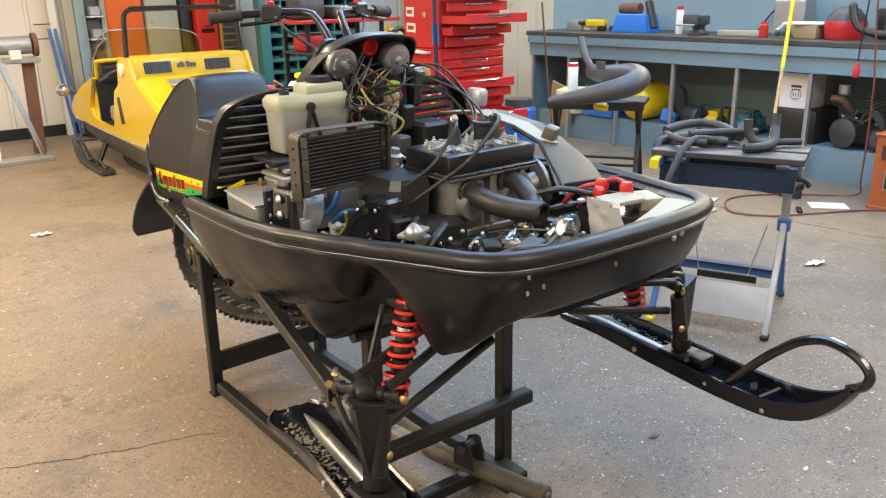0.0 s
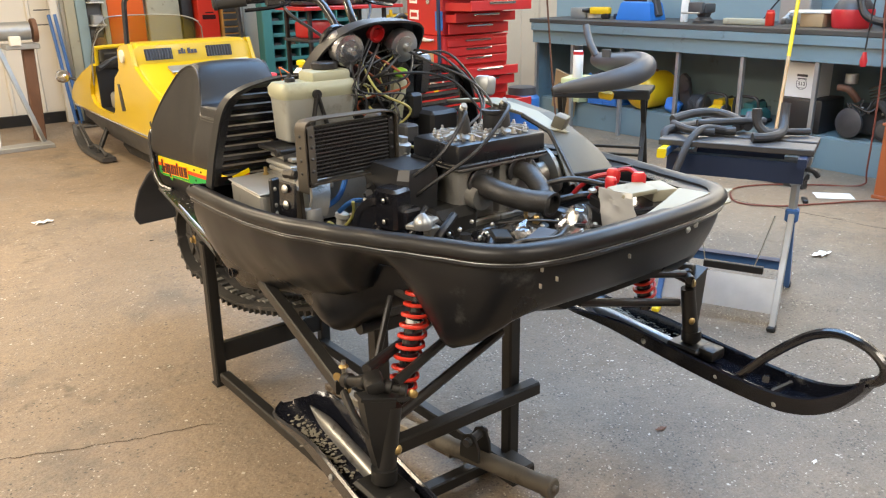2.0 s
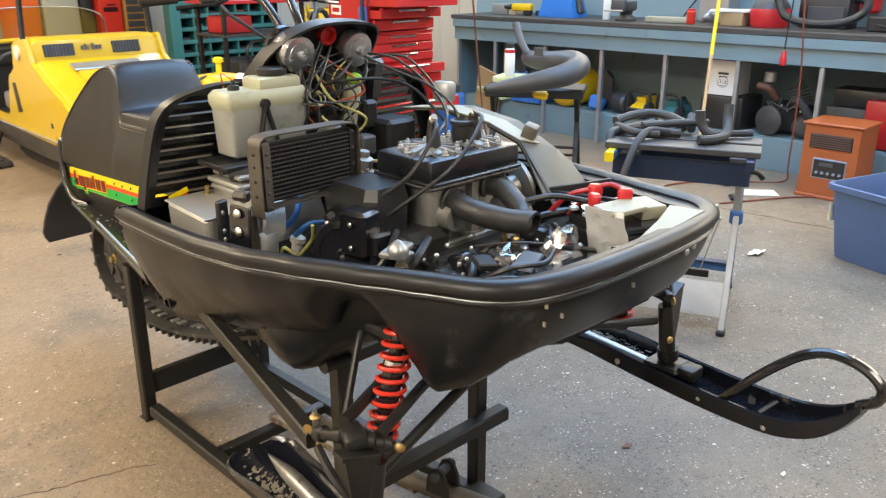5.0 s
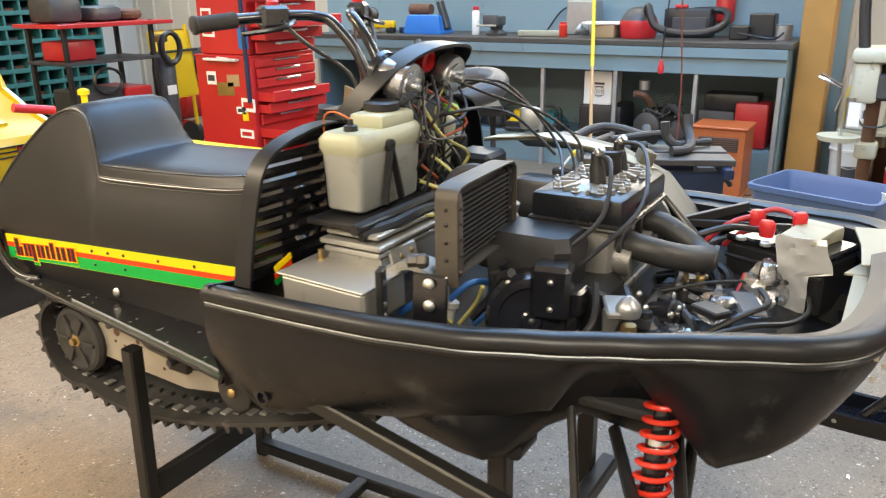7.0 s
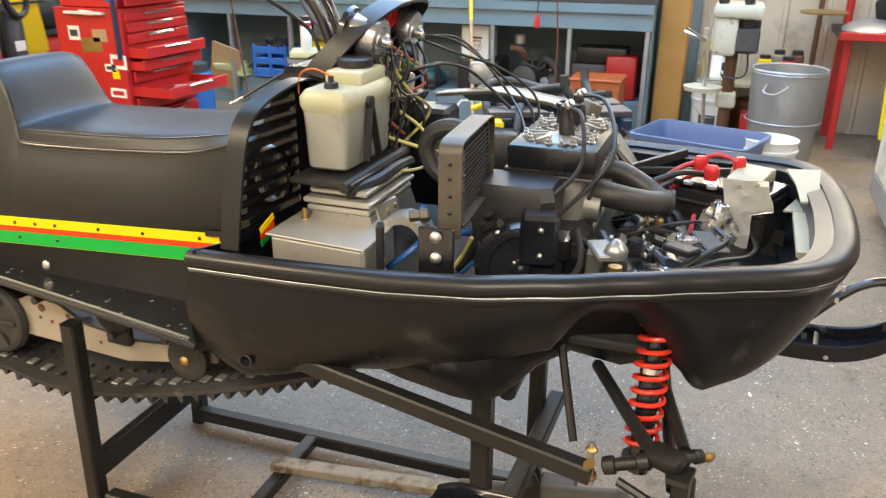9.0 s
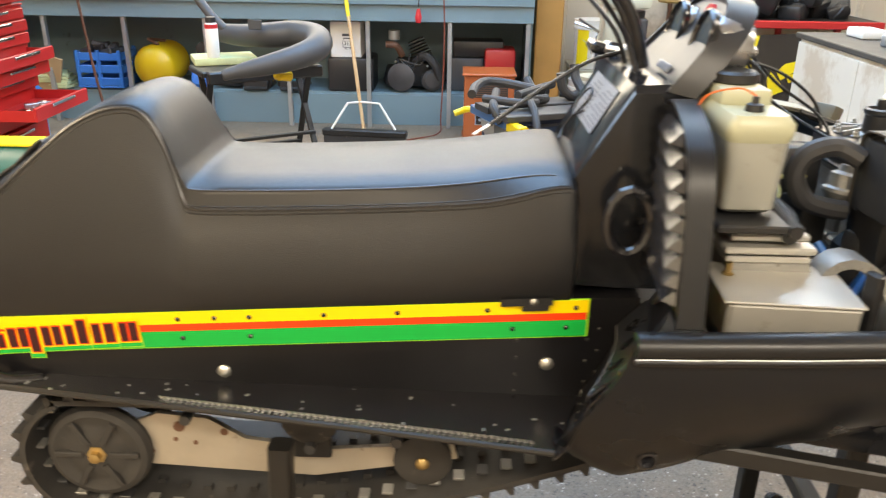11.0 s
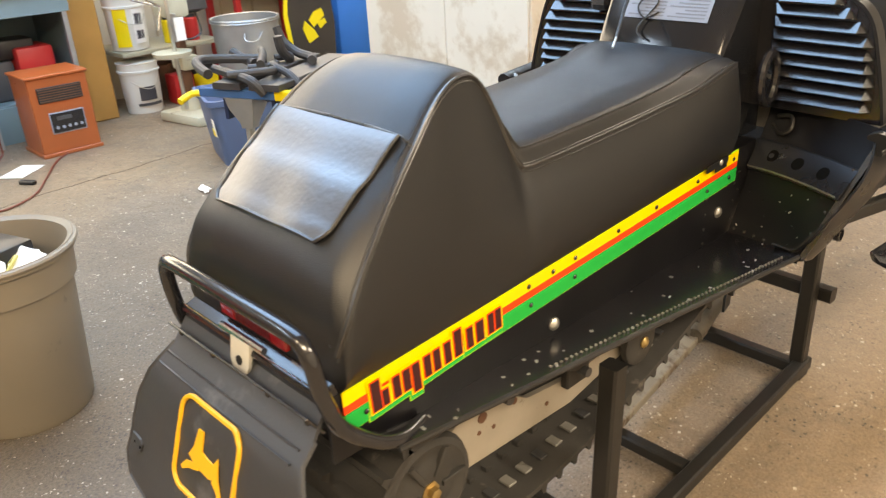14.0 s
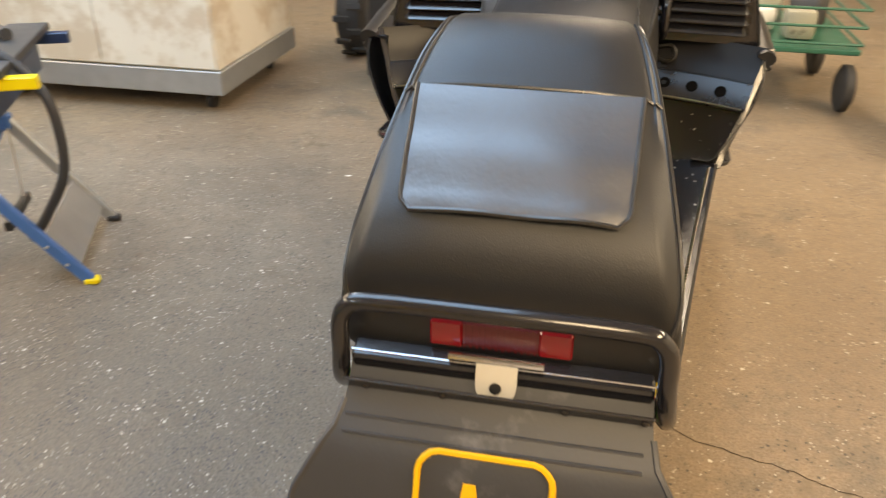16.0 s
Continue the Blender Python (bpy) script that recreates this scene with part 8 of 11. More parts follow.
def open_crate(name, c, s, material, label, n_slats=3):
    t = thing(name, c, label, "crate")
    x, y, z = c
    sx, sy, sz = s
    part("base", add_box(bm_new(), (x, y, z + 0.008), (sx, sy, 0.016), 0.003), material, t)
    for k in range(n_slats):
        zz = z + sz * (k + 0.5) / n_slats
        for dx in (-1, 1):
            part("slat", add_box(bm_new(), (x + dx * (sx / 2 - 0.008), y, zz), (0.016, sy, sz / n_slats * 0.62), 0.004), material, t)
        for dy in (-1, 1):
            part("slat", add_box(bm_new(), (x, y + dy * (sy / 2 - 0.008), zz), (sx, 0.016, sz / n_slats * 0.62), 0.004), material, t)
    for dx in (-1, 1):
        for dy in (-1, 0, 1):
            part("rib", add_box(bm_new(), (x + dx * (sx / 2 - 0.006), y + dy * (sy / 2 - 0.02), z + sz / 2), (0.02, 0.028, sz), 0.004), material, t)
    return t


open_crate("milk_crate", (6.10, 5.17, SZ), (0.32, 0.37, 0.29), M_CRATE, "bright blue plastic milk crate under the bench")
b = bm_new()
for k in range(9):
    add_box(b, (6.1 + random.uniform(-0.1, 0.1), 5.17 + random.uniform(-0.12, 0.12), SZ + 0.26 + random.uniform(0, 0.05)), (random.uniform(0.05, 0.12), random.uniform(0.05, 0.14), 0.05), 0.01, (random.uniform(-30, 30), random.uniform(-30, 30), random.uniform(0, 90)))
solid("loose_parts", b, M_DARKMETAL, "dark loose machine parts heaped in the blue crate", "parts", kind="stuff")
tank = thing("air_tank", (6.12, 4.74, SZ), "round-ended yellow air tank under the bench", "tank")
part("shell", add_lathe(bm_new(), (5.90, 4.742, SZ + 0.168), (1, 0, 0), [(0.0, 0.012), (0.004, 0.05), (0.02, 0.10), (0.05, 0.145), (0.09, 0.166), (0.42, 0.166), (0.48, 0.12), (0.50, 0.02)], 28), M_YELTANK, tank)
b = bm_new()
add_tube(b, [(6.0, 4.70, SZ + 0.335), (6.02, 4.78, SZ + 0.37), (6.12, 4.80, SZ + 0.36), (6.2, 4.72, SZ + 0.34)], 0.012, 8, sub=4)
part("fitting", b, M_RUST, tank)
b = bm_new()
add_box(b, (6.05, 4.42, SZ + 0.06), (0.12, 0.14, 0.12), 0.02, (20, 10, 30))
for v in b.verts:
    v.co += Vector(noise.noise_vector(v.co * 20)) * 0.02
solid("blue_bag", b, M_BLUEBOX, "crumpled blue plastic bag under the bench", "bag")
for y, w, h, mm in ((3.95, 0.22, 0.13, M_YELTANK), (3.66, 0.22, 0.14, M_TEAL)):
    saw = thing("chainsaw", (6.1, y, SZ), "small chainsaw with a black wrap handle under the bench" if mm is M_TEAL else "yellow chainsaw with a black wrap handle under the bench", "chainsaw", "chainsaws under the bench")
    b = bm_new()
    add_loft(b, [[Vector((6.1 + a, y + c * w * 0.36, SZ + z)) for a, c in ((-0.13, -1), (0.15, -1), (0.15, 1), (-0.13, 1))] if not top else [Vector((6.1 + a, y + c * w * 0.2, SZ + z)) for a, c in ((-0.07, -1), (0.12, -1), (0.12, 1), (-0.07, 1))] for z, top in ((0.02, 0), (0.08, 0), (0.125, 1), (0.165, 1))])
    part("body", b, mm, saw)
    part("engine_base", add_box(bm_new(), (6.1, y, SZ + 0.016), (0.32, w * 0.9, 0.03), 0.01), M_CABLE, saw)
    part("starter_cover", add_lathe(bm_new(), (6.02, y - w * 0.38, SZ + 0.08), (-0.3, -1, 0), [(0, 0.06), (0.012, 0.058), (0.02, 0.03)], 16), M_DARKMETAL, saw)
    part("guide_bar", add_box(bm_new(), (6.36, y + w * 0.3, SZ + 0.06), (0.26, 0.006, 0.07), 0.002), M_GALV, saw)
    part("rear_handle", add_tube(bm_new(), [(6.16, y, SZ + 0.15), (6.24, y, SZ + 0.17), (6.30, y, SZ + 0.10), (6.24, y, SZ + 0.04)], 0.014, 8, sub=4), M_CABLE, saw)
    b = bm_new()
    add_tube(b, [(6.0, y - w / 2, SZ + 0.03), (5.99, y - w / 2, SZ + 0.17), (5.99, y - w / 3, SZ + 0.22), (5.99, y + w / 3, SZ + 0.22), (5.99, y + w / 2, SZ + 0.17), (6.0, y + w / 2, SZ + 0.03)], 0.013, 8, sub=4)
    part("wrap_handle", b, M_CABLE, saw)
    part("cover", add_box(bm_new(), (5.97, y, SZ + 0.045), (0.03, w * 0.9, 0.07), 0.01), M_CABLE, saw)
engine_l = thing("spare_motor", (6.2, 4.28, SZ), "grey spare electric motor on its bracket under the bench", "motor")
b = bm_new()
add_lathe(b, (6.05, 4.08, SZ + 0.095), (0.3, 1, 0), [(0, 0.03), (0.01, 0.07), (0.03, 0.085), (0.15, 0.085), (0.17, 0.06), (0.18, 0.03), (0.22, 0.02)], 18)
part("motor_body", b, M_DARKMETAL, engine_l)
for k in range(6):
    part("motor_fin", add_lathe(bm_new(), (6.05 + 0.3 * (0.035 + 0.021 * k) / 1.044, 4.08 + (0.035 + 0.021 * k) / 1.044, SZ + 0.095), (0.3, 1, 0), [(0, 0.091), (0.006, 0.091)], 18), M_GREYBODY, engine_l)
b = bm_new()
add_prism(b, [(-0.10, 0.0), (0.10, 0.0), (0.10, 0.02), (0.05, 0.05), (0.07, 0.30), (0.02, 0.34), (-0.03, 0.30), (-0.06, 0.05), (-0.10, 0.02)], lambda a, c, d: Vector((6.16 + d, 4.36 + a + 0.12 * c, SZ + c)), 0.05)
part("bracket", b, M_GREYBODY, engine_l, "grey upright casting")
part("belt_pulley", add_lathe(bm_new(), (6.15, 4.37, SZ + 0.24), (-1, 0, 0), [(0, 0.05), (0.008, 0.05), (0.014, 0.04), (0.020, 0.05), (0.028, 0.05), (0.03, 0.02)], 18), M_DARKMETAL, engine_l)
pbox = thing("white_carton", (6.14, 3.23, SZ + 0.262), "white printed carton standing on a black case", "carton")
part("carton", add_box(bm_new(), (6.14, 3.235, SZ + 0.262 + 0.135), (0.26, 0.235, 0.27), 0.003), M_PAPER, pbox)
for k, (dz, w, hh) in enumerate(((0.17, 0.085, 0.018), (0.145, 0.07, 0.008), (0.075, 0.05, 0.004))):
    part("print_bar", add_box(bm_new(), (6.0085, 3.22, SZ + 0.262 + dz), (0.002, w, hh)), M_TEXTBAR, pbox)
part("stamp_ring", add_tube(bm_new(), [(6.0085, 3.22 + 0.042 * math.cos(k * math.tau / 20), SZ + 0.262 + 0.105 + 0.042 * math.sin(k * math.tau / 20)) for k in range(20)], 0.0018, 5, closed=True), M_TEXTBAR, pbox)
fc = bpy.data.curves.new("carton_number", "FONT")
fc.body, fc.size, fc.align_x, fc.align_y, fc.extrude = "313", 0.042, "CENTER", "CENTER", 0.0005
fo = new("carton_number", fc)
fo.parent = pbox
fo.matrix_basis = Matrix.Translation(Vector((6.0075, 3.22, SZ + 0.262 + 0.105)) - Vector((6.14, 3.23, SZ + 0.262))) @ pose(0, 0, 0, 90, 0, -90)
fc.materials.append(M_TEXTBAR)
box_thing("black_case", (6.16, 3.20, SZ), (0.36, 0.36, 0.26), M_CABLE, "black plastic tool case under the bench", "case", 0.02)
motor2 = thing("spare_engine", (6.2, 2.70, SZ), "dark spare engine lying under the bench", "engine")
b = bm_new()
for c, s, rx in (((6.20, 2.72, SZ + 0.13), (0.26, 0.26, 0.20), 6), ((6.16, 2.88, SZ + 0.10), (0.20, 0.12, 0.16), 14)):
    add_box(b, c, s, 0.03, (rx, 0, 12), 2)
part("engine_block", b, M_DULLBLACK, motor2)
for k in range(7):
    part("cooling_fin", add_lathe(bm_new(), (6.14, 2.64 + 0.010 * k, SZ + 0.25 + 0.022 * k), (0, 0.4, 0.9), [(0, 0.085 - 0.003 * k), (0.006, 0.085 - 0.003 * k)], 14), M_CASTIRON, motor2)
part("intake_elbow", add_tube(bm_new(), [(6.08, 2.70, SZ + 0.22), (6.02, 2.62, SZ + 0.28), (6.0, 2.54, SZ + 0.22), (6.04, 2.50, SZ + 0.10)], 0.032, 10, sub=5), M_RUBBER, motor2)
part("exhaust_stub", add_tube(bm_new(), [(6.06, 2.80, SZ + 0.28), (5.99, 2.84, SZ + 0.36), (5.99, 2.92, SZ + 0.37)], 0.026, 10, sub=5), M_RUST, motor2)
part("starter_cup", add_lathe(bm_new(), (6.04, 2.56, SZ + 0.09), (-1, -0.2, 0.1), [(-0.04, 0.085), (0.01, 0.085), (0.03, 0.06), (0.034, 0.02)], 18), M_CASTIRON, motor2)
small_bolts("bolt", [((6.05, 2.60 + 0.05 * k, SZ + 0.20 + 0.03 * (k % 2)), (-1, 0, 0.2)) for k in range(6)], 0.010, M_ZINC, motor2)
for k in range(3):
    part("cable", add_tube(bm_new(), [(6.02, 2.60 + 0.07 * k, SZ + 0.30), (5.97, 2.66 + 0.05 * k, SZ + 0.22 - 0.03 * k), (5.99, 2.80 + 0.02 * k, SZ + 0.26)], 0.007, 6, sub=5), M_CABLE, motor2)
part("flywheel", add_lathe(bm_new(), (5.99, 2.80, SZ + 0.12), (-1, 0.2, 0), [(0, 0.11), (0.02, 0.11), (0.03, 0.08), (0.035, 0.02)], 20), M_DARKMETAL, motor2)
part("air_filter", add_cyl(bm_new(), (6.05, 2.86, SZ + 0.40), (6.05, 2.86, SZ + 0.47), 0.045, 0.045, 12), M_GALV, motor2)
box_thing("dark_toolbox", (6.2, 2.20, 0.52), (0.22, 0.40, 0.13), M_CABLE, "dark plastic toolbox on a red case", "toolbox", 0.02)
box_thing("red_case", (6.15, 2.03, SZ), (0.26, 0.24, 0.34), M_RED, "red metal case under the bench", "case", 0.02)
box_thing("grey_case", (6.22, 2.30, SZ), (0.26, 0.28, 0.262), M_GREYBODY, "grey case under the bench", "case", 0.02)
for k in range(5):
    box_thing("magazine", (6.02 - 0.01 * k, 5.55 + 0.015 * k, SZ + 0.022 * k), (0.22, 0.30, 0.02), M_MAG, "faded magazine in a pile under the bench", "magazines", 0.002, -12 + 9 * k, "magazines under the bench")
solid("cardboard_flap", add_box(bm_new(), (5.90, 5.62, 0.33), (0.02, 0.30, 0.42), 0.002, (18, -12, 0)), M_CARD, "bent cardboard flap leaning at the bench", "cardboard")

# ---- post, wall pipes, cords ----
solid("wooden_post", add_box(bm_new(), (6.20, 1.66, ZC / 2), (0.30, 0.21, ZC), 0.008), M_WOODPOST, "varnished orange-brown wooden post beside the bench", "post", kind="structure")
for y, r in ((0.42, 0.03), (0.62, 0.02), (-0.3, 0.028)):
    solid("wall_pipe", add_cyl(bm_new(), (6.58, y, 0.0), (6.58, y, ZC), r, r, 12), M_RED if r > 0.025 else M_RUST, "dull red steel pipe on the wall", "pipe", "pipes on the wall")
for pts, rr, mm, lb in (([(5.45, 2.46, ZC - 0.01), (5.48, 2.47, 2.4), (5.52, 2.48, 1.4), (5.60, 2.46, 0.75), (5.66, 2.48, 0.15), (5.66, 2.50, 0.012), (5.45, 2.72, 0.008), (5.2, 2.95, 0.008), (4.95, 3.04, 0.008), (4.75, 2.95, 0.008), (4.63, 2.80, 0.008), (4.75, 2.6, 0.008), (5.0, 2.45, 0.008), (5.35, 2.24, 0.008), (5.6, 1.9, 0.008)], 0.006, M_CORD, "orange-red extension cord hanging to the floor"),
                        ([(5.58, 2.46, ZC - 0.01), (5.66, 2.54, 2.2), (5.72, 2.63, 1.25), (5.743, 2.656, 0.93)], 0.005, M_CABLE, "black drop cord with a red plug")):
    b = bm_new()
    add_tube(b, pts, rr, 6, sub=8)
    solid("drop_cord", b, mm, lb, "cord")
b = bm_new()
add_lathe(b, (5.743, 2.656, 0.815), (0, 0, 1), [(0, 0.018), (0.04, 0.026), (0.06, 0.02), (0.10, 0.012)], 12)
solid("red_plug", b, M_REDPLAST, "red cord connector hanging from the drop cord", "plug")
solid("paper_sheet", add_box(bm_new(), (5.27, 2.50, 0.003), (0.15, 0.24, 0.002), 0, (0, 0, 40)), M_PAPER, "white sheet of paper lying on the floor", "paper")
b = bm_new()
add_box(b, (4.995, 2.556, 0.012), (0.10, 0.035, 0.024), 0.006, (0, 0, 35))
solid("cord_block", b, M_CABLE, "black cord block lying on the floor", "plug")

# ---- infrared heater ----
heat = thing("cabinet_heater", (5.58, 2.13, 0.0), "cherry veneer cabinet heater with a black control panel", "heater")
HX, HY, HW, HD, HH = 5.58, 2.13, 0.36, 0.32, 0.47
part("cabinet", add_box(bm_new(), (HX, HY, 0.02 + HH / 2), (HD, HW, HH), 0.006), M_HEATER, heat)
part("top_plate", add_box(bm_new(), (HX, HY, HH + 0.028), (HD + 0.025, HW + 0.025, 0.018), 0.005), M_HEATER, heat)
part("base_plate", add_box(bm_new(), (HX, HY, 0.012), (HD + 0.02, HW + 0.02, 0.024), 0.004), M_HEATER, heat)
part("grille", add_box(bm_new(), (HX - HD / 2 - 0.002, HY, 0.385), (0.012, HW - 0.09, 0.095), 0.003), M_CABLE, heat)
for k in range(6):
    part("grille_slat", add_box(bm_new(), (HX - HD / 2 - 0.008, HY, 0.348 + 0.015 * k), (0.004, HW - 0.1, 0.005)), M_RUST, heat)
part("control_panel", add_box(bm_new(), (HX - HD / 2 - 0.002, HY - 0.01, 0.205), (0.010, 0.20, 0.12), 0.003), M_BLACKGLOSS, heat)
for k in range(5):
    part("knob", add_cyl(bm_new(), (HX - HD / 2 - 0.006, HY - 0.085 + 0.037 * k, 0.178), (HX - HD / 2 - 0.014, HY - 0.085 + 0.037 * k, 0.178), 0.010, 0.010, 10), M_STICKER, heat)
part("display", add_box(bm_new(), (HX - HD / 2 - 0.008, HY + 0.01, 0.235), (0.003, 0.09, 0.025)), M_GREYBODY, heat)
part("panel_frame", add_box(bm_new(), (HX - HD / 2 - 0.0005, HY - 0.01, 0.205), (0.006, 0.215, 0.135), 0.002), M_STICKER, heat)

# ---- broom ----
broom = thing("push_broom", (5.35, 3.02, 0.0), "push broom with a yellow and wooden handle, braced head", "broom")
part("broom_head", add_box(bm_new(), (5.33, 3.02, 0.085), (0.07, 0.62, 0.05), 0.01, (0, 0, -6)), M_STEEL_BLACK, broom)
part("bristles", add_box(bm_new(), (5.33, 3.02, 0.034), (0.055, 0.60, 0.066), 0.004, (0, 0, -6)), M_RUBBER, broom)
part("lower_handle", add_cyl(bm_new(), (5.35, 3.03, 0.11), (5.66, 3.16, 0.86), 0.013, 0.013, 10), M_WOODPOLE, broom, "bare wooden lower handle")
part("upper_handle", add_cyl(bm_new(), (5.66, 3.16, 0.86), (5.99, 3.30, 1.66), 0.0145, 0.0145, 10), M_YELPOLE, broom, "yellow upper handle")
b = bm_new()
add_tube(b, [(5.33, 2.80, 0.11), (5.42, 2.92, 0.28), (5.42, 3.05, 0.29), (5.42, 3.15, 0.28), (5.33, 3.26, 0.11)], 0.009, 8)
part("brace", b, M_PAIL, broom, "white wire brace")

# ---- folding stand with an exhaust pipe ----
fold = thing("folding_stand", (3.93, 3.42, 0.0), "dark folding work stand with crossed legs", "stand")
FX, FY, FZ = 3.93, 3.42, 0.765
part("stand_top", add_box(bm_new(), (FX, FY, FZ), (0.26, 0.62, 0.03), 0.006, (0, 0, 32)), M_STEEL_BLACK, fold)
part("stand_jaw", add_box(bm_new(), (FX - 0.13, FY - 0.09, FZ - 0.01), (0.06, 0.60, 0.06), 0.008, (0, 0, 32)), M_CABLE, fold)
ca, sa = math.cos(radians(32)), math.sin(radians(32))
def fold_pt(u, v, z):
    """u across, v along the stand's top."""
    return Vector((FX + u * ca - v * sa, FY + u * sa + v * ca, z))


for v in (-0.26, 0.26):
    for u in (-1, 1):
        part("leg", add_beam(bm_new(), fold_pt(-u * 0.10, v, FZ - 0.02), fold_pt(u * 0.30, v * 1.08, 0.0), 0.030, 0.018), M_STEEL_BLACK, fold)
for u in (-0.29, 0.29):
    part("foot_bar", add_beam(bm_new(), fold_pt(u, -0.34, 0.03), fold_pt(u, 0.34, 0.03), 0.03, 0.03), M_STEEL_BLACK, fold)
part("tie_bar", add_beam(bm_new(), fold_pt(0.12, -0.27, 0.32), fold_pt(0.12, 0.27, 0.32), 0.03, 0.015), M_STEEL_BLACK, fold)
part("tie_bar", add_beam(bm_new(), fold_pt(-0.12, -0.27, 0.42), fold_pt(-0.12, 0.27, 0.42), 0.03, 0.015), M_STEEL_BLACK, fold)
box_thing("folded_paper", (4.0, 3.60, FZ + 0.016), (0.22, 0.32, 0.035), M_MAG, "creased green and yellow papers on the stand", "papers", 0.004, 24)
can_thing("spray_can", (3.91, 3.625, FZ + 0.052), 0.033, 0.205, M_PAPER, "white spray can with a black cap and red band", "spray can", M_CABLE)
solid("red_band", add_lathe(bm_new(), (3.91, 3.625, FZ + 0.052 + 0.148), (0, 0, 1), [(0, 0.0335), (0.02, 0.0335)], 18), M_REDPLAST, "red band round the spray can", "band")
b = bm_new()
add_box(b, (3.74, 3.23, FZ - 0.005), (0.06, 0.09, 0.05), 0.012, (10, 0, 40))
solid("yellow_clamp", b, M_YELTANK, "yellow and black clamp hung on the stand", "clamp")
pipe = thing("exhaust_pipe", (3.95, 3.35, FZ), "grey tuned exhaust pipe bent into a hairpin", "exhaust pipe")
b = bm_new()
pp = smooth_path([(4.10, 3.64, 0.92), (4.05, 3.50, 0.915), (4.00, 3.34, 0.925), (3.98, 3.20, 0.935), (3.90, 3.08, 0.925), (3.78, 3.06, 0.895), (3.68, 3.14, 0.862), (3.62, 3.28, 0.828), (3.575, 3.42, 0.800), (3.55, 3.48, 0.785)], 5)
nn = len(pp)
add_tube(b, pp, 0.06, 14, radii=[0.045 + 0.026 * math.sin(min(k / nn * 1.15, 1.0) * math.pi) ** 0.7 - 0.022 * (k / nn) ** 3 for k in range(nn)])
part("chamber", b, M_GREYBODY, pipe, "", 60)
part("stinger", add_tube(bm_new(), [(4.06, 3.60, 0.945), (4.08, 3.68, 1.02), (4.12, 3.75, 1.10), (4.13, 3.77, 1.13)], 0.024, 12, sub=4), M_GREYBODY, pipe)
part("bracket", add_box(bm_new(), (3.92, 3.40, 0.985), (0.012, 0.07, 0.05), 0.004), M_GREYBODY, pipe)

# ---- blue folding work stand with hoses ----
wm = thing("folding_workbench", (3.11, 1.93, 0.0), "blue and navy folding work bench with a worn top", "workbench")
ux, uy = Vector((0.40, -0.917, 0)).normalized(), Vector((0.917, 0.40, 0)).normalized()
WC = Vector((3.11, 1.93, 0))


def wp(u, v, z):
    return WC + ux * u + uy * v + Vector((0, 0, z))


for v, w in ((-0.085, 0.14), (0.09, 0.13)):
    b = bm_new()
    add_beam(b, wp(-0.31, v, 0.755), wp(0.31, v, 0.755), w, 0.026)
    part("top_board", b, M_DARKMETAL, wm, "stained grey top board")
part("side_rail", add_beam(bm_new(), wp(-0.28, -0.10, 0.655), wp(0.28, -0.10, 0.655), 0.016, 0.085), M_NAVYSTAND, wm, "navy pressed-steel side rail")
part("rail_flange", add_beam(bm_new(), wp(-0.28, -0.085, 0.700), wp(0.28, -0.085, 0.700), 0.045, 0.006), M_NAVYSTAND, wm)
part("side_rail", add_beam(bm_new(), wp(-0.28, 0.13, 0.655), wp(0.28, 0.13, 0.655), 0.016, 0.085), M_NAVYSTAND, wm)
for u in (-0.275, 0.275):
    part("end_rail", add_beam(bm_new(), wp(u, -0.22, 0.722), wp(u, 0.24, 0.722), 0.035, 0.038), M_BLUESTAND if u < 0 else M_NAVYSTAND, wm, "blue jaw rail")
part("end_rail_tip", add_beam(bm_new(), wp(-0.277, -0.24, 0.722), wp(-0.277, -0.12, 0.722), 0.037, 0.040), M_YELPOLE, wm, "scuffed yellow rail end")
part("crank", add_tube(bm_new(), [wp(-0.275, 0.23, 0.715), wp(-0.285, 0.28, 0.712), wp(-0.31, 0.30, 0.70), wp(-0.34, 0.305, 0.69)], 0.014, 8, sub=3), M_YELPOLE, wm, "yellow crank handle")
part("crank", add_tube(bm_new(), [wp(0.275, -0.02, 0.66), wp(0.31, -0.02, 0.655), wp(0.33, -0.01, 0.63)], 0.012, 8, sub=3), M_CABLE, wm, "black crank handle")
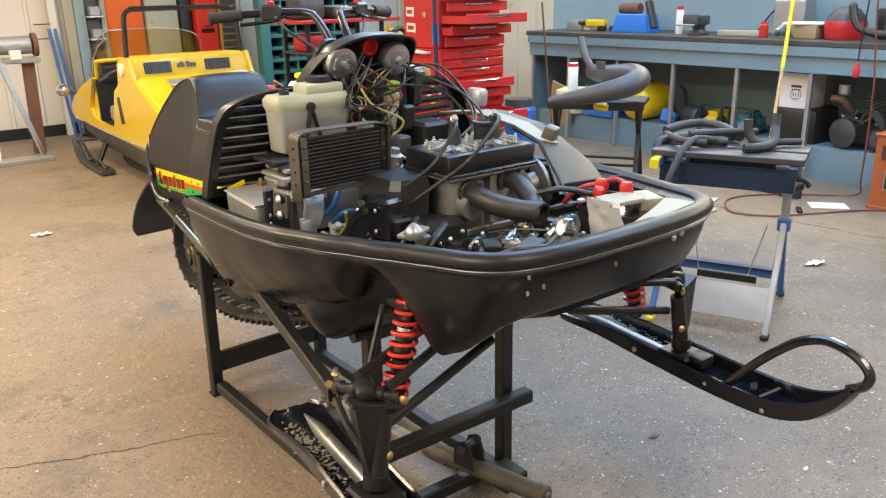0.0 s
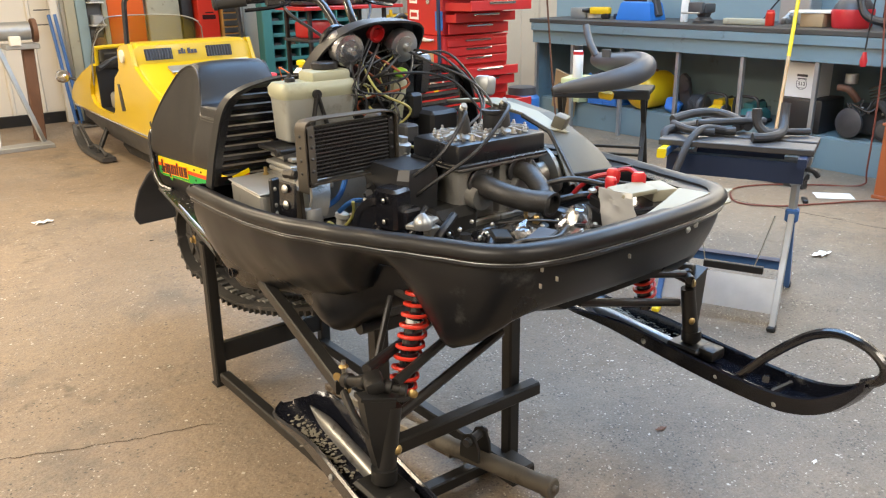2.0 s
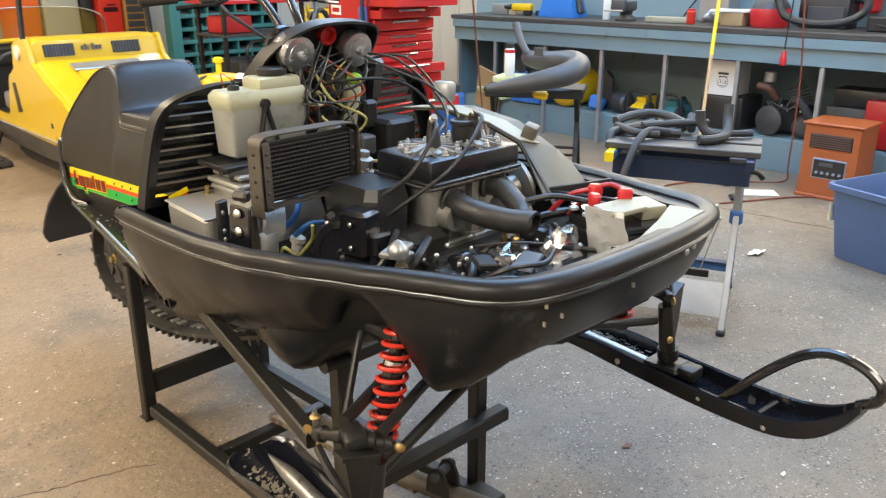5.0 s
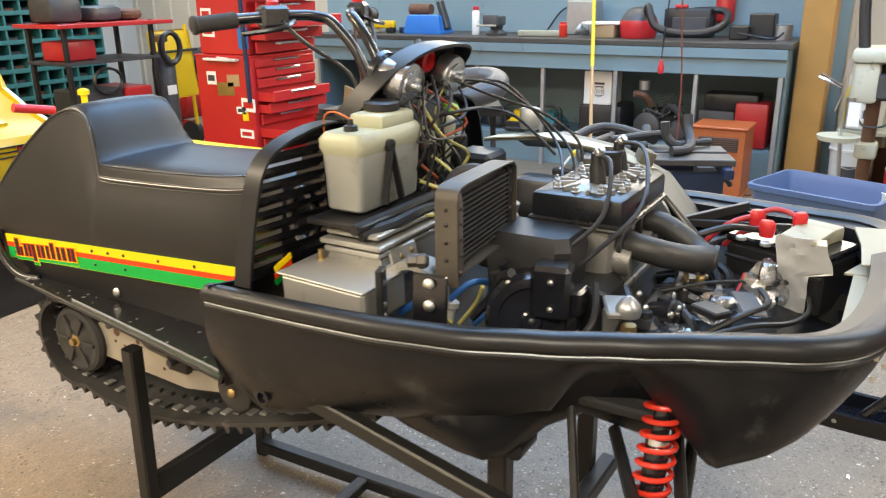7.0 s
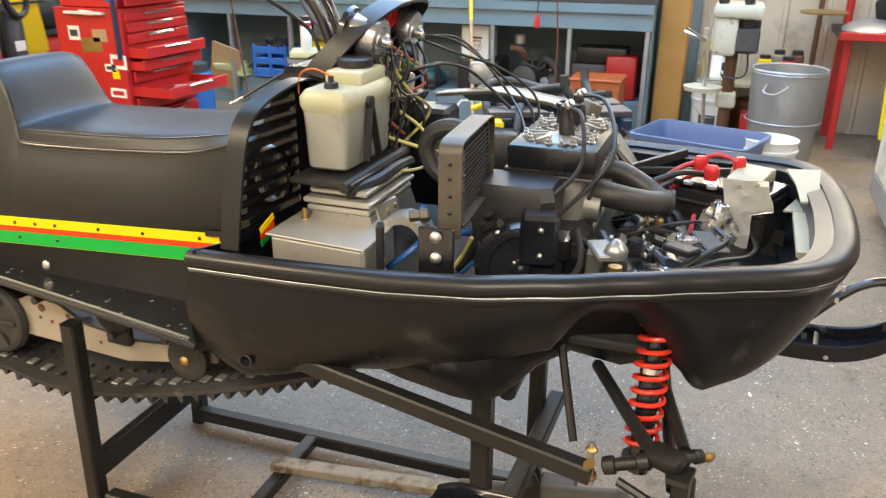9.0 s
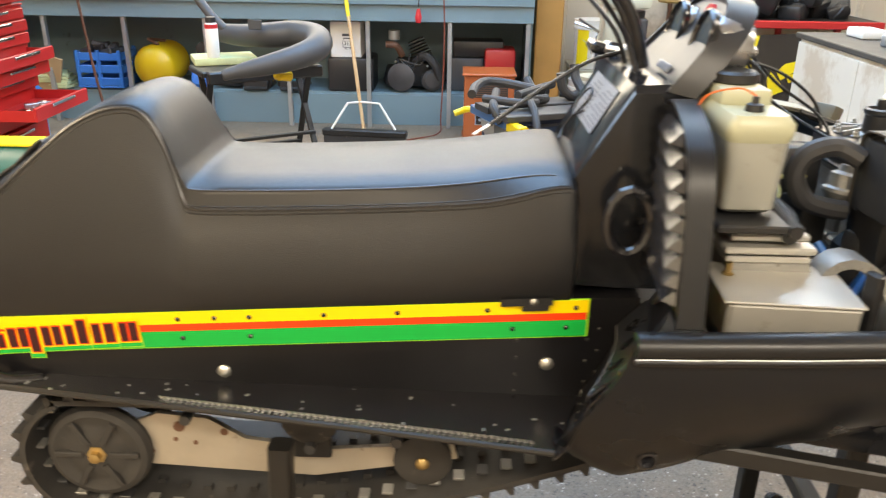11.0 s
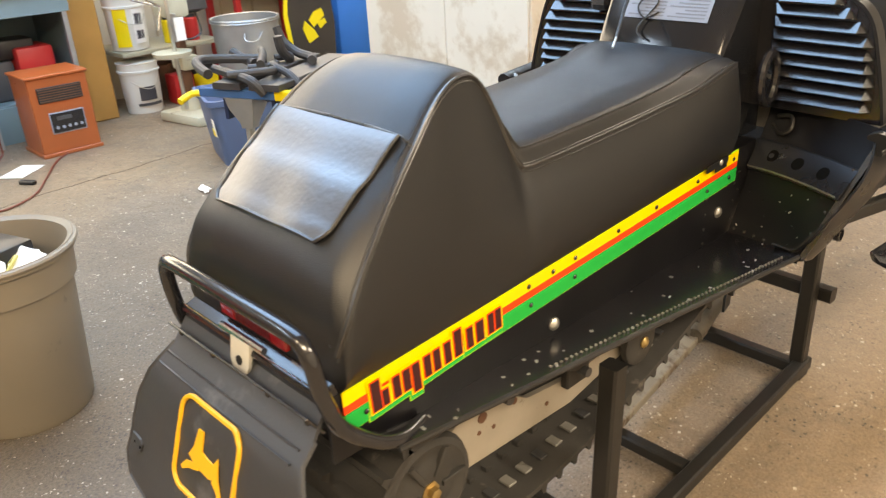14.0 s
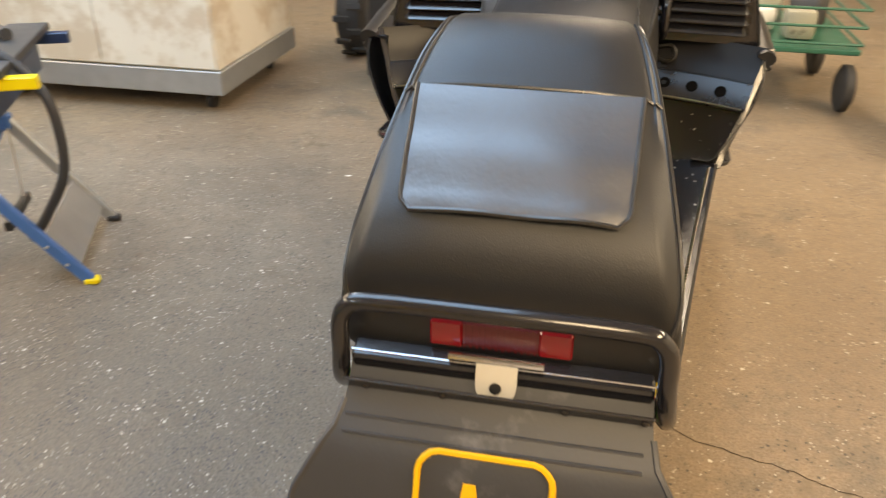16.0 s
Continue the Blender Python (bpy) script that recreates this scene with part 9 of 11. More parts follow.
for u in (-0.245, 0.245):
    part("casting", add_loft(bm_new(), [[wp(u + a * k, 0.05 + c * k * 1.2, z) for a, c in ((-1, -1), (1, -1), (1, 1), (-1, 1))] for z, k in ((0.705, 0.055), (0.66, 0.048), (0.60, 0.026), (0.575, 0.022))]), M_GALV, wm, "grey steel leg bracket")
    part("upper_leg", add_beam(bm_new(), wp(u, 0.05, 0.63), wp(u, 0.06, 0.43), 0.032, 0.028), M_GALV, wm, "bare steel upper leg")
    part("joint", add_box(bm_new(), wp(u, 0.06, 0.435), (0.055, 0.055, 0.06), 0.008, (0, 0, -66)), M_BLUESTAND, wm)
    part("joint_knob", add_lathe(bm_new(), wp(u, 0.085, 0.435), uy, [(0, 0.010), (0.012, 0.010), (0.014, 0.020), (0.026, 0.019), (0.030, 0.012)], 12), M_CABLE, wm, "black clamp knob")
    for v, mm in ((-0.245, M_GALV if u > 0 else M_BLUESTAND), (0.325, M_BLUESTAND)):
        part("leg", add_beam(bm_new(), wp(u, 0.06, 0.45), wp(u, v, 0.004), 0.040, 0.026, tuple(ux)), mm, wm, "blue enamelled leg" if mm is M_BLUESTAND else "bare galvanised leg")
        part("leg_foot", add_box(bm_new(), wp(u, v, 0.012), (0.050, 0.036, 0.024), 0.006, (0, 0, 22)), M_YELPOLE if (u < 0 and v < 0) else M_CABLE, wm)
        small_bolts("rivet", [(tuple(wp(u + math.copysign(0.021, u), v + (0.06 - v) * f, 0.45 * f)), tuple(ux * math.copysign(1, u))) for f in (0.2, 0.36)], 0.006, M_ZINC, wm)
b = bm_new()
add_sheet(b, [[wp(u, -0.245 + 0.305 * f - 0.012, 0.45 * f) for u in (-0.245, 0.245)] for f in (0.14, 0.42)], 0.004)
part("step_plate", b, M_GALV, wm, "grey steel step plate")
part("stretcher", add_beam(bm_new(), wp(-0.24, 0.265, 0.125), wp(0.24, 0.265, 0.125), 0.022, 0.048), M_BLUESTAND, wm)
part("stretcher_top", add_beam(bm_new(), wp(-0.24, 0.25, 0.152), wp(0.24, 0.25, 0.152), 0.05, 0.006), M_NAVYSTAND, wm)
part("foot_lever", add_beam(bm_new(), wp(-0.10, 0.02, 0.17), wp(0.16, 0.02, 0.17), 0.026, 0.034), M_CABLE, wm, "black foot lever bar")
for u in (-0.16, 0.20):
    part("tie_wire", add_cyl(bm_new(), wp(u * 0.9, 0.03, 0.43), wp(u * 0.6, 0.02, 0.18), 0.003, 0.003, 6), M_ZINC, wm)
hz = 0.80
HOSES = [([(3.12, 2.29, 0.015), (3.23, 2.27, 0.03), (3.32, 2.22, 0.035), (3.33, 2.12, 0.025), (3.22, 1.96, 0.01)], 0.020), ([(2.92, 2.17, -0.06), (2.95, 2.20, -0.01), (3.03, 2.20, 0.0), (3.15, 2.19, 0.0), (3.27, 2.18, 0.0)], 0.019),
         ([(3.14, 2.10, 0.0), (3.10, 2.03, 0.0), (3.14, 1.97, 0.0)], 0.019), ([(3.22, 2.02, 0.0), (3.30, 2.02, 0.01), (3.36, 2.04, 0.04)], 0.020),
         ([(3.25, 1.90, 0.0), (3.24, 1.84, 0.0), (3.30, 1.80, 0.0), (3.36, 1.75, 0.0)], 0.015), ([(3.30, 1.84, 0.12), (3.28, 1.83, 0.06), (3.22, 1.80, 0.01), (3.12, 1.80, 0.0), (3.06, 1.84, 0.0)], 0.020),
         ([(3.19, 1.91, 0.10), (3.19, 1.90, 0.04), (3.20, 1.86, 0.0), (3.26, 1.82, 0.0)], 0.020), ([(3.05, 2.02, 0.0), (2.98, 2.10, 0.01), (3.06, 2.24, 0.01)], 0.017), ([(3.30, 1.93, 0.03), (3.18, 2.0, 0.035), (3.04, 2.10, 0.03)], 0.017)]
for pts, r in HOSES:
    b = bm_new()
    add_tube(b, [(x, y, hz - 0.012 + z) for x, y, z in pts], r, 10, sub=6)
    solid("coolant_hose", b, M_HOSE, "used grey-black rubber hose lying on the work bench", "hose", "hoses on the work bench")
b = bm_new()
add_tube(b, [(3.10, 2.0, 0.795), (3.02, 2.05, 0.805), (2.92, 2.04, 0.775), (2.84, 2.03, 0.70), (2.80, 2.03, 0.60), (2.812, 2.03, 0.411), (2.909, 2.03, 0.250), (3.000, 2.03, 0.135)], 0.016, 10, sub=8)
solid("long_hose", b, M_HOSE, "long rubber hose hanging off the work bench", "hose", "hoses on the work bench")

# ---- blue tub, grey bin, pails, can ----
def rounded_ring(cx, cy, hx, hy, r, z, turn=0.0):
    out = []
    c, s = math.cos(radians(turn)), math.sin(radians(turn))
    for px, py, a0 in ((hx - r, hy - r, 0), (-hx + r, hy - r, 90), (-hx + r, -hy + r, 180), (hx - r, -hy + r, 270)):
        for k in range(4):
            a, d = px + r * math.cos(radians(a0 + 30 * k)), py + r * math.sin(radians(a0 + 30 * k))
            out.append(Vector((cx + a * c - d * s, cy + a * s + d * c, z)))
    return out


tub = thing("plastic_tub", (4.42, 1.33, 0.0), "slate-blue plastic storage tub with a small price label", "tub")
b = bm_new()
TT = -18
prof = [(0.0, 0.20, 0.28), (0.02, 0.205, 0.285), (0.36, 0.235, 0.325), (0.37, 0.255, 0.345), (0.40, 0.257, 0.347), (0.402, 0.240, 0.330), (0.36, 0.226, 0.316), (0.025, 0.196, 0.276)]
add_loft(b, [rounded_ring(4.42, 1.33, hx, hy, 0.05, z, TT) for z, hx, hy in prof])
part("tub_body", b, M_TUB, tub)
b = bm_new()
add_box(b, (4.338, 1.690, 0.24), (0.06, 0.004, 0.10), 0.001, (-5, 0, TT))
part("price_label", b, M_PAPER, tub, "white and yellow price label")
b = bm_new()
add_box(b, (4.3393, 1.694, 0.215), (0.06, 0.003, 0.035), 0, (-5, 0, TT))
part("label_stripe", b, M_YELPOLE, tub)

NX, NY = 2.68, 3.30
bin_ = thing("waste_bin", (NX, NY, 0.0), "large round grey plastic waste bin with rubbish in it", "bin")
b = bm_new()
add_lathe(b, (NX, NY, 0), (0, 0, 1), [(0.0, 0.178), (0.015, 0.184), (0.425, 0.214), (0.430, 0.226), (0.45, 0.227), (0.515, 0.232), (0.520, 0.243), (0.540, 0.246), (0.549, 0.240), (0.540, 0.224), (0.46, 0.216), (0.03, 0.175)], 44)
part("bin_body", b, M_BIN, bin_, "", 50)
part("bin_rim", add_tube(bm_new(), [(NX + 0.244 * math.cos(k * math.tau / 44), NY + 0.244 * math.sin(k * math.tau / 44), 0.538) for k in range(44)], 0.009, 8, closed=True), M_BIN, bin_)
for a in (2.2, 5.34):
    hx, hy = math.cos(a), math.sin(a)
    part("bin_handle", add_tube(bm_new(), [(NX + u * hx - v * hy, NY + u * hy + v * hx, z) for u, v, z in ((0.228, 0.06, 0.48), (0.258, 0.04, 0.47), (0.258, -0.04, 0.47), (0.228, -0.06, 0.48))], 0.010, 8, sub=4), M_BIN, bin_)
b = bm_new()
for k in range(30):
    a, r = random.uniform(0, math.tau), random.uniform(0, 0.15)
    add_box(b, (NX + r * math.cos(a), NY + r * math.sin(a), 0.38 + random.uniform(0, 0.07)), (random.uniform(0.04, 0.11), random.uniform(0.04, 0.11), random.uniform(0.01, 0.05)), 0.004, (random.uniform(-40, 40), random.uniform(-40, 40), random.uniform(0, 180)))
rub = solid("rubbish", b, M_CABLE, "dark rubbish heaped in the waste bin", "rubbish", kind="stuff")
for p in ((-0.10, -0.06, 0.475), (-0.04, 0.02, 0.48), (-0.12, 0.05, 0.465), (0.0, -0.10, 0.47)):
    b = bm_new()
    add_sphere(b, (NX + p[0], NY + p[1], p[2]), 0.05, 14, (1, 1, 0.7))
    for v in b.verts:
        v.co += Vector(noise.noise_vector(v.co * 30)) * 0.025
    solid("crumpled_paper", b, M_PAPER, "crumpled white paper towel in the bin", "paper", "towels in the bin", sharp=15)
b = bm_new()
add_tube(b, [(NX + u, NY + v, z) for u, v, z in ((-0.14, 0.02, 0.47), (-0.10, -0.05, 0.52), (-0.04, -0.06, 0.50), (0.0, -0.04, 0.46))], 0.006, 6, sub=6)
solid("yellow_strap", b, M_WIRE_Y, "scrap of yellow strap in the bin", "strap")
box_thing("discarded_box", (NX + 0.07, NY - 0.03, 0.41), (0.16, 0.17, 0.11), M_CABLE, "dark discarded box in the waste bin", "box", 0.008, 20)


def pail(c, r=0.145, h=0.37, label="white plastic pail", wall=M_PAIL, bands=()):
    t = thing("pail", c, label, "pail", "white pails")
    part("pail_body", add_lathe(bm_new(), c, (0, 0, 1), [(0, r * 0.88), (0.01, r * 0.9), (h * 0.8, r * 0.98), (h * 0.81, r * 1.05), (h * 0.85, r * 1.05), (h * 0.86, r), (h * 0.95, r), (h, r * 1.04), (h * 0.995, r * 0.93)], 26), wall, t)
    for z0, z1, a0, a1, mm in bands:
        b2 = bm_new()
        g = [[Vector((c[0] + (r * 0.985) * math.cos(radians(a)), c[1] + (r * 0.985) * math.sin(radians(a)), c[2] + z)) for a in [a0 + (a1 - a0) * k / 6 for k in range(7)]] for z in (z0, z1)]
        add_sheet(b2, g, 0.003)
        part("print", b2, mm, t)
    b2 = bm_new()
    add_tube(b2, [(c[0], c[1] - r * 1.05, c[2] + h * 0.83), (c[0] - r * 0.8, c[1] - r * 0.6, c[2] + h * 0.60), (c[0] - r * 1.1, c[1], c[2] + h * 0.50), (c[0] - r * 0.8, c[1] + r * 0.6, c[2] + h * 0.60), (c[0], c[1] + r * 1.05, c[2] + h * 0.83)], 0.003, 6, sub=4)
    part("wire_handle", b2, M_ZINC, t)
    return t


pail((6.10, 1.33, 0.0), label="white pail with worn lettering on the floor", bands=((0.10, 0.20, 150, 200, M_TEXTBAR), (0.06, 0.08, 140, 215, M_GREYBODY)))
pail((6.20, 1.30, 0.45), label="white pail with black and yellow label", bands=((0.05, 0.30, 175, 215, M_PAPER), (0.08, 0.14, 180, 205, M_TEXTBAR), (0.18, 0.26, 180, 205, M_TEXTBAR), (0.03, 0.30, 120, 160, M_YELPOLE)))
shelf = thing("low_wall_shelf", (6.30, 1.10, 0.0), "low wooden shelf against the wall with oddments", "shelf")
part("shelf_board", add_box(bm_new(), (6.30, 1.05, 0.43), (0.55, 0.80, 0.03), 0.004), M_CREAM, shelf)
for y in (0.70, 1.42):
    part("shelf_leg", add_box(bm_new(), (6.50, y, 0.207), (0.06, 0.05, 0.414), 0.004), M_CREAM, shelf)
pail((4.62, 0.93, 0.0), 0.15, 0.36, "empty white pail standing on the floor")
for k, (x, y, mm) in enumerate(((6.2, 0.98, M_YELPOLE), (6.28, 0.88, M_CREAM), (6.15, 0.82, M_RED), (6.3, 0.75, M_RUST))):
    can_thing("oil_jug", (x, y, 0.446), 0.05, 0.20 + 0.03 * (k % 2), mm, "oil jug standing on the low shelf", "jug")
for k, (x, y, s, mm) in enumerate(((6.1, 1.02, 0.16, M_RED), (6.25, 0.80, 0.20, M_CABLE), (6.05, 0.82, 0.14, M_YELPOLE), (6.35, 1.05, 0.2, M_RUST))):
    box_thing("parts_tin", (x, y, 0.0), (s, s, s * 1.4), mm, "grimy parts tin on the floor under the shelf", "tin", 0.01, 15 * k, "tins under the shelf")

gcan = thing("galvanised_can", (5.28, 0.85, 0.0), "ribbed galvanised steel garbage can", "garbage can")
b = bm_new()
rings = []
for z, r in ((0, 0.19), (0.02, 0.195), (0.08, 0.20), (0.62, 0.225), (0.66, 0.232), (0.675, 0.24), (0.685, 0.235), (0.68, 0.222), (0.60, 0.215), (0.05, 0.19)):
    rib = 0.005 if 0.07 < z < 0.63 else 0.0
    rings.append([Vector((5.28 + (r + rib * (k % 2)) * math.cos(k * math.tau / 56), 0.85 + (r + rib * (k % 2)) * math.sin(k * math.tau / 56), z)) for k in range(56)])
add_loft(b, rings)
part("can_body", b, M_GALV, gcan, "", 20)
for z in (0.35, 0.66):
    part("hoop", add_tube(bm_new(), [(5.28 + 0.236 * math.cos(k * math.tau / 30), 0.85 + 0.236 * math.sin(k * math.tau / 30), z) for k in range(30)], 0.006, 6, closed=True), M_GALV, gcan)
part("side_handle", add_tube(bm_new(), [(5.08, 0.98, 0.60), (5.04, 1.0, 0.56), (5.02, 0.93, 0.55), (5.05, 0.86, 0.60)], 0.006, 6, sub=4), M_GALV, gcan)

# ---- drill press ----
dp = thing("drill_press", (5.56, 1.22, 0.0), "cream-painted floor drill press with a rusty column", "drill press")
DX, DY = 5.56, 1.22
part("base_plate", add_box(bm_new(), (DX - 0.06, DY, 0.035), (0.44, 0.30, 0.07), 0.015, (0, 0, 10), 2), M_MACHGREY, dp)
part("column", add_cyl(bm_new(), (DX, DY, 0.06), (DX, DY, 1.0), 0.042, 0.042, 18), M_RUST, dp, "rusty brown column")
part("collar", add_cyl(bm_new(), (DX, DY, 0.07), (DX, DY, 0.17), 0.075, 0.055, 18), M_MACHGREY, dp)
part("table_bracket", add_box(bm_new(), (DX - 0.03, DY, 0.41), (0.17, 0.13, 0.10), 0.02, seg=2), M_MACHGREY, dp)
part("table", add_cyl(bm_new(), (DX - 0.20, DY + 0.16, 0.49), (DX - 0.20, DY + 0.16, 0.52), 0.12, 0.13, 26), M_MACHGREY, dp)
part("head", add_box(bm_new(), (DX - 0.08, DY + 0.06, 0.85), (0.24, 0.16, 0.25), 0.03, seg=2), M_MACHGREY, dp)
part("belt_cover", add_box(bm_new(), (DX - 0.02, DY - 0.01, 1.015), (0.40, 0.32, 0.09), 0.03, seg=2), M_MACHGREY, dp)
part("motor", add_cyl(bm_new(), (DX - 0.06, DY - 0.08, 0.74), (DX - 0.06, DY - 0.08, 0.95), 0.08, 0.08, 16), M_CABLE, dp, "dark drive motor")
part("motor_box", add_box(bm_new(), (DX - 0.14, DY - 0.08, 0.83), (0.09, 0.16, 0.15), 0.01), M_DARKMETAL, dp)
part("quill", add_cyl(bm_new(), (DX - 0.20, DY + 0.12, 0.58), (DX - 0.20, DY + 0.12, 0.76), 0.022, 0.028, 14), M_ZINC, dp)
for a in (0.4, 2.5, 4.6):
    part("feed_handle", add_cyl(bm_new(), (DX - 0.15, DY + 0.16, 0.81), (DX - 0.15 + 0.05 * math.cos(a), DY + 0.19 + 0.15 * abs(math.cos(a)), 0.81 + 0.15 * math.sin(a)), 0.009, 0.009, 8), M_CHROME, dp)
part("chain_loop", add_tube(bm_new(), [(DX - 0.22, DY + 0.15, 1.0), (DX - 0.24, DY + 0.16, 0.7), (DX - 0.20, DY + 0.14, 0.4), (DX - 0.18, DY + 0.12, 0.12)], 0.014, 6, sub=5), M_ZINC, dp)
part("hanging_sheet", add_box(bm_new(), (DX - 0.23, DY + 0.09, 0.66), (0.004, 0.07, 0.15), 0.001), M_PAPER, dp)
part("cable", add_tube(bm_new(), [(DX - 0.1, DY - 0.1, 0.75), (DX - 0.14, DY - 0.1, 0.60), (DX - 0.12, DY + 0.04, 0.58), (DX - 0.10, DY + 0.10, 0.72)], 0.007, 6, sub=5), M_CABLE, dp)
for x, y in ((5.42, 1.33), (5.42, 1.17)):
    solid("overhead_hose", add_tube(bm_new(), [(x, y, ZC - 0.01), (x, y - 0.02, 2.4), (x + 0.02, y + 0.02, 1.5), (x - 0.02, y - 0.02, 1.062)], 0.034, 10, sub=5), M_CABLE, "thick black hose hanging from the ceiling", "hose", "hanging hoses")
solid("hanging_tube_loop", add_tube(bm_new(), [(6.03, 1.72, 2.2), (5.99, 1.60, 1.7), (6.0, 1.52, 1.52), (6.02, 1.58, 1.44), (6.03, 1.70, 1.52), (6.03, 1.72, 1.8)], 0.012, 6, sub=6), M_RUST, "brown rubber tube looped on the wooden post", "tube")

# ---- red bench, black panel, white cabinet ----
rb = thing("red_bench", (6.2, -0.10, 0.0), "steel bench with a bright red edge and black clutter", "bench")
part("red_edge", add_box(bm_new(), (5.93, -0.15, 0.83), (0.05, 1.35, 0.055), 0.006), M_RED, rb)
part("bench_board", add_box(bm_new(), (6.28, -0.15, 0.83), (0.66, 1.35, 0.05), 0.004), M_STEEL_BLACK, rb)
for y in (-0.75, 0.45):
    part("bench_leg", add_box(bm_new(), (6.05, y, 0.40), (0.05, 0.05, 0.80), 0.005), M_RED, rb)
    part("bench_leg", add_box(bm_new(), (6.5, y, 0.40), (0.05, 0.05, 0.80), 0.005), M_RED, rb)
b = bm_new()
for k in range(22):
    add_box(b, (6.2 + random.uniform(-0.15, 0.2), -0.2 + random.uniform(-0.4, 0.4), 0.93 + random.uniform(-0.04, 0.09)), (random.uniform(0.08, 0.2), random.uniform(0.08, 0.22), random.uniform(0.08, 0.2)), 0.03, (random.uniform(-40, 40), random.uniform(-40, 40), random.uniform(0, 180)), 2)
solid("machine_parts", b, M_CABLE, "heap of black machine parts on the red bench", "parts", kind="stuff")
b = bm_new()
add_lathe(b, (6.15, 0.33, 0.861), (-0.2, 0.1, 1), [(0, 0.16), (0.02, 0.17), (0.05, 0.12), (0.06, 0.03)], 24)
solid("can_lid", b, M_GALV, "grey metal lid lying on the red bench", "lid")
b = bm_new()
add_lathe(b, (6.3, 0.62, 0.95), (0, 0, 1), [(0, 0.16), (0.012, 0.17), (0.02, 0.155)], 24)
solid("brass_hoop", b, M_BRASS, "brassy ring hung on the wall", "ring")
panel_b = thing("leaning_panel", (5.80, -0.02, 0.0), "black plastic panel with yellow edge and emblem, leaning", "panel")
b = bm_new()
add_prism(b, [(-0.20, 0.0), (0.20, 0.0), (0.24, 0.30), (0.23, 0.56), (0.12, 0.62), (-0.17, 0.60), (-0.21, 0.40)], lambda a, c, d: Vector((5.76 + 0.10 * c + d, -0.05 - a, 0.16 + c)), 0.012)
part("panel_sheet", b, M_BLACKPAINT, panel_b)
b = bm_new()
add_prism(b, [(-0.235, 0.0), (-0.20, 0.0), (-0.212, 0.40), (-0.175, 0.60), (-0.205, 0.60), (-0.25, 0.40)], lambda a, c, d: Vector((5.753 + 0.10 * c + d, -0.05 - a, 0.16 + c)), 0.01)
part("yellow_edge", b, M_YELPOLE, panel_b)
for poly in ([(-0.05, 0.16), (0.05, 0.20), (0.02, 0.26), (-0.06, 0.34), (-0.09, 0.28)], [(0.02, 0.28), (0.14, 0.36), (0.12, 0.42), (0.04, 0.40), (-0.02, 0.34)], [(0.08, 0.26), (0.15, 0.30), (0.14, 0.34), (0.06, 0.31)]):
    b = bm_new()
    add_prism(b, poly, lambda a, c, d: Vector((5.756 + 0.10 * c - 0.003 + d, -0.05 - a, 0.16 + c)), 0.004)
    part("emblem_bar", b, M_YELPOLE, panel_b)
part("panel_foot", add_box(bm_new(), (5.80, -0.05, 0.08), (0.10, 0.36, 0.16), 0.01), M_STEEL_BLACK, panel_b)
box_thing("blue_bin", (6.1, -0.62, 0.0), (0.3, 0.34, 0.62), M_BLUEBOX, "blue plastic bin beside the red bench", "bin", 0.03)

cab = thing("white_cabinet", (3.85, -0.15, 0.0), "large worn white cabinet on a low wheeled dolly", "cabinet")
CX0, CX1, CY0, CY1 = 3.10, 4.52, -0.66, 0.36
part("dolly_frame", add_box(bm_new(), ((CX0 + CX1) / 2, (CY0 + CY1) / 2, 0.175), (CX1 - CX0 + 0.03, CY1 - CY0 + 0.03, 0.13), 0.006), M_GALV, cab, "scuffed grey dolly frame")
part("cabinet_body", add_box(bm_new(), ((CX0 + CX1) / 2, (CY0 + CY1) / 2, 0.57), (CX1 - CX0, CY1 - CY0, 0.66), 0.006), M_OLDWHITE, cab)
for x0, x1 in ((CX0 + 0.01, (CX0 + CX1) / 2 - 0.05), ((CX0 + CX1) / 2 - 0.045, CX1 - 0.01)):
    part("cabinet_door", add_box(bm_new(), ((x0 + x1) / 2, CY1 + 0.008, 0.565), (x1 - x0, 0.014, 0.63), 0.004), M_OLDWHITE, cab)
part("cabinet_top", add_box(bm_new(), ((CX0 + CX1) / 2, (CY0 + CY1) / 2, 0.915), (CX1 - CX0 + 0.05, CY1 - CY0 + 0.05, 0.03), 0.004), M_BENCHTOP, cab, "dark worn top")
for x in (CX0 + 0.12, CX1 - 0.12):
    for y in (CY0 + 0.12, CY1 - 0.12):
        c = part("caster", add_cyl(bm_new(), (x - 0.015, y, 0.045), (x + 0.015, y, 0.045), 0.045, 0.045, 16), M_CABLE, cab)
        part("caster_fork", add_box(bm_new(), (x, y, 0.085), (0.05, 0.06, 0.05), 0.006), M_DARKMETAL, cab)
CT = 0.931
for k, (x, y, s, mm) in enumerate(((4.3, 0.10, (0.2, 0.14, 0.05), M_PAPER), (4.15, -0.1, (0.16, 0.1, 0.08), M_CABLE), (3.95, 0.1, (0.12, 0.2, 0.06), M_GALV), (3.75, -0.05, (0.18, 0.14, 0.10), M_DARKMETAL), (3.55, 0.12, (0.1, 0.1, 0.07), M_REDPLAST), (4.0, -0.35, (0.25, 0.2, 0.16), M_CABLE), (3.6, -0.3, (0.3, 0.22, 0.12), M_GREYBODY))):
    box_thing("oddment", (x, y, CT), s, mm, "oddment lying on the white cabinet", "box", 0.012, 22 * k, "oddments on the cabinet")
can_thing("small_tin", (4.38, -0.2, CT), 0.04, 0.10, M_GALV, "small tin standing on the white cabinet", "tin")

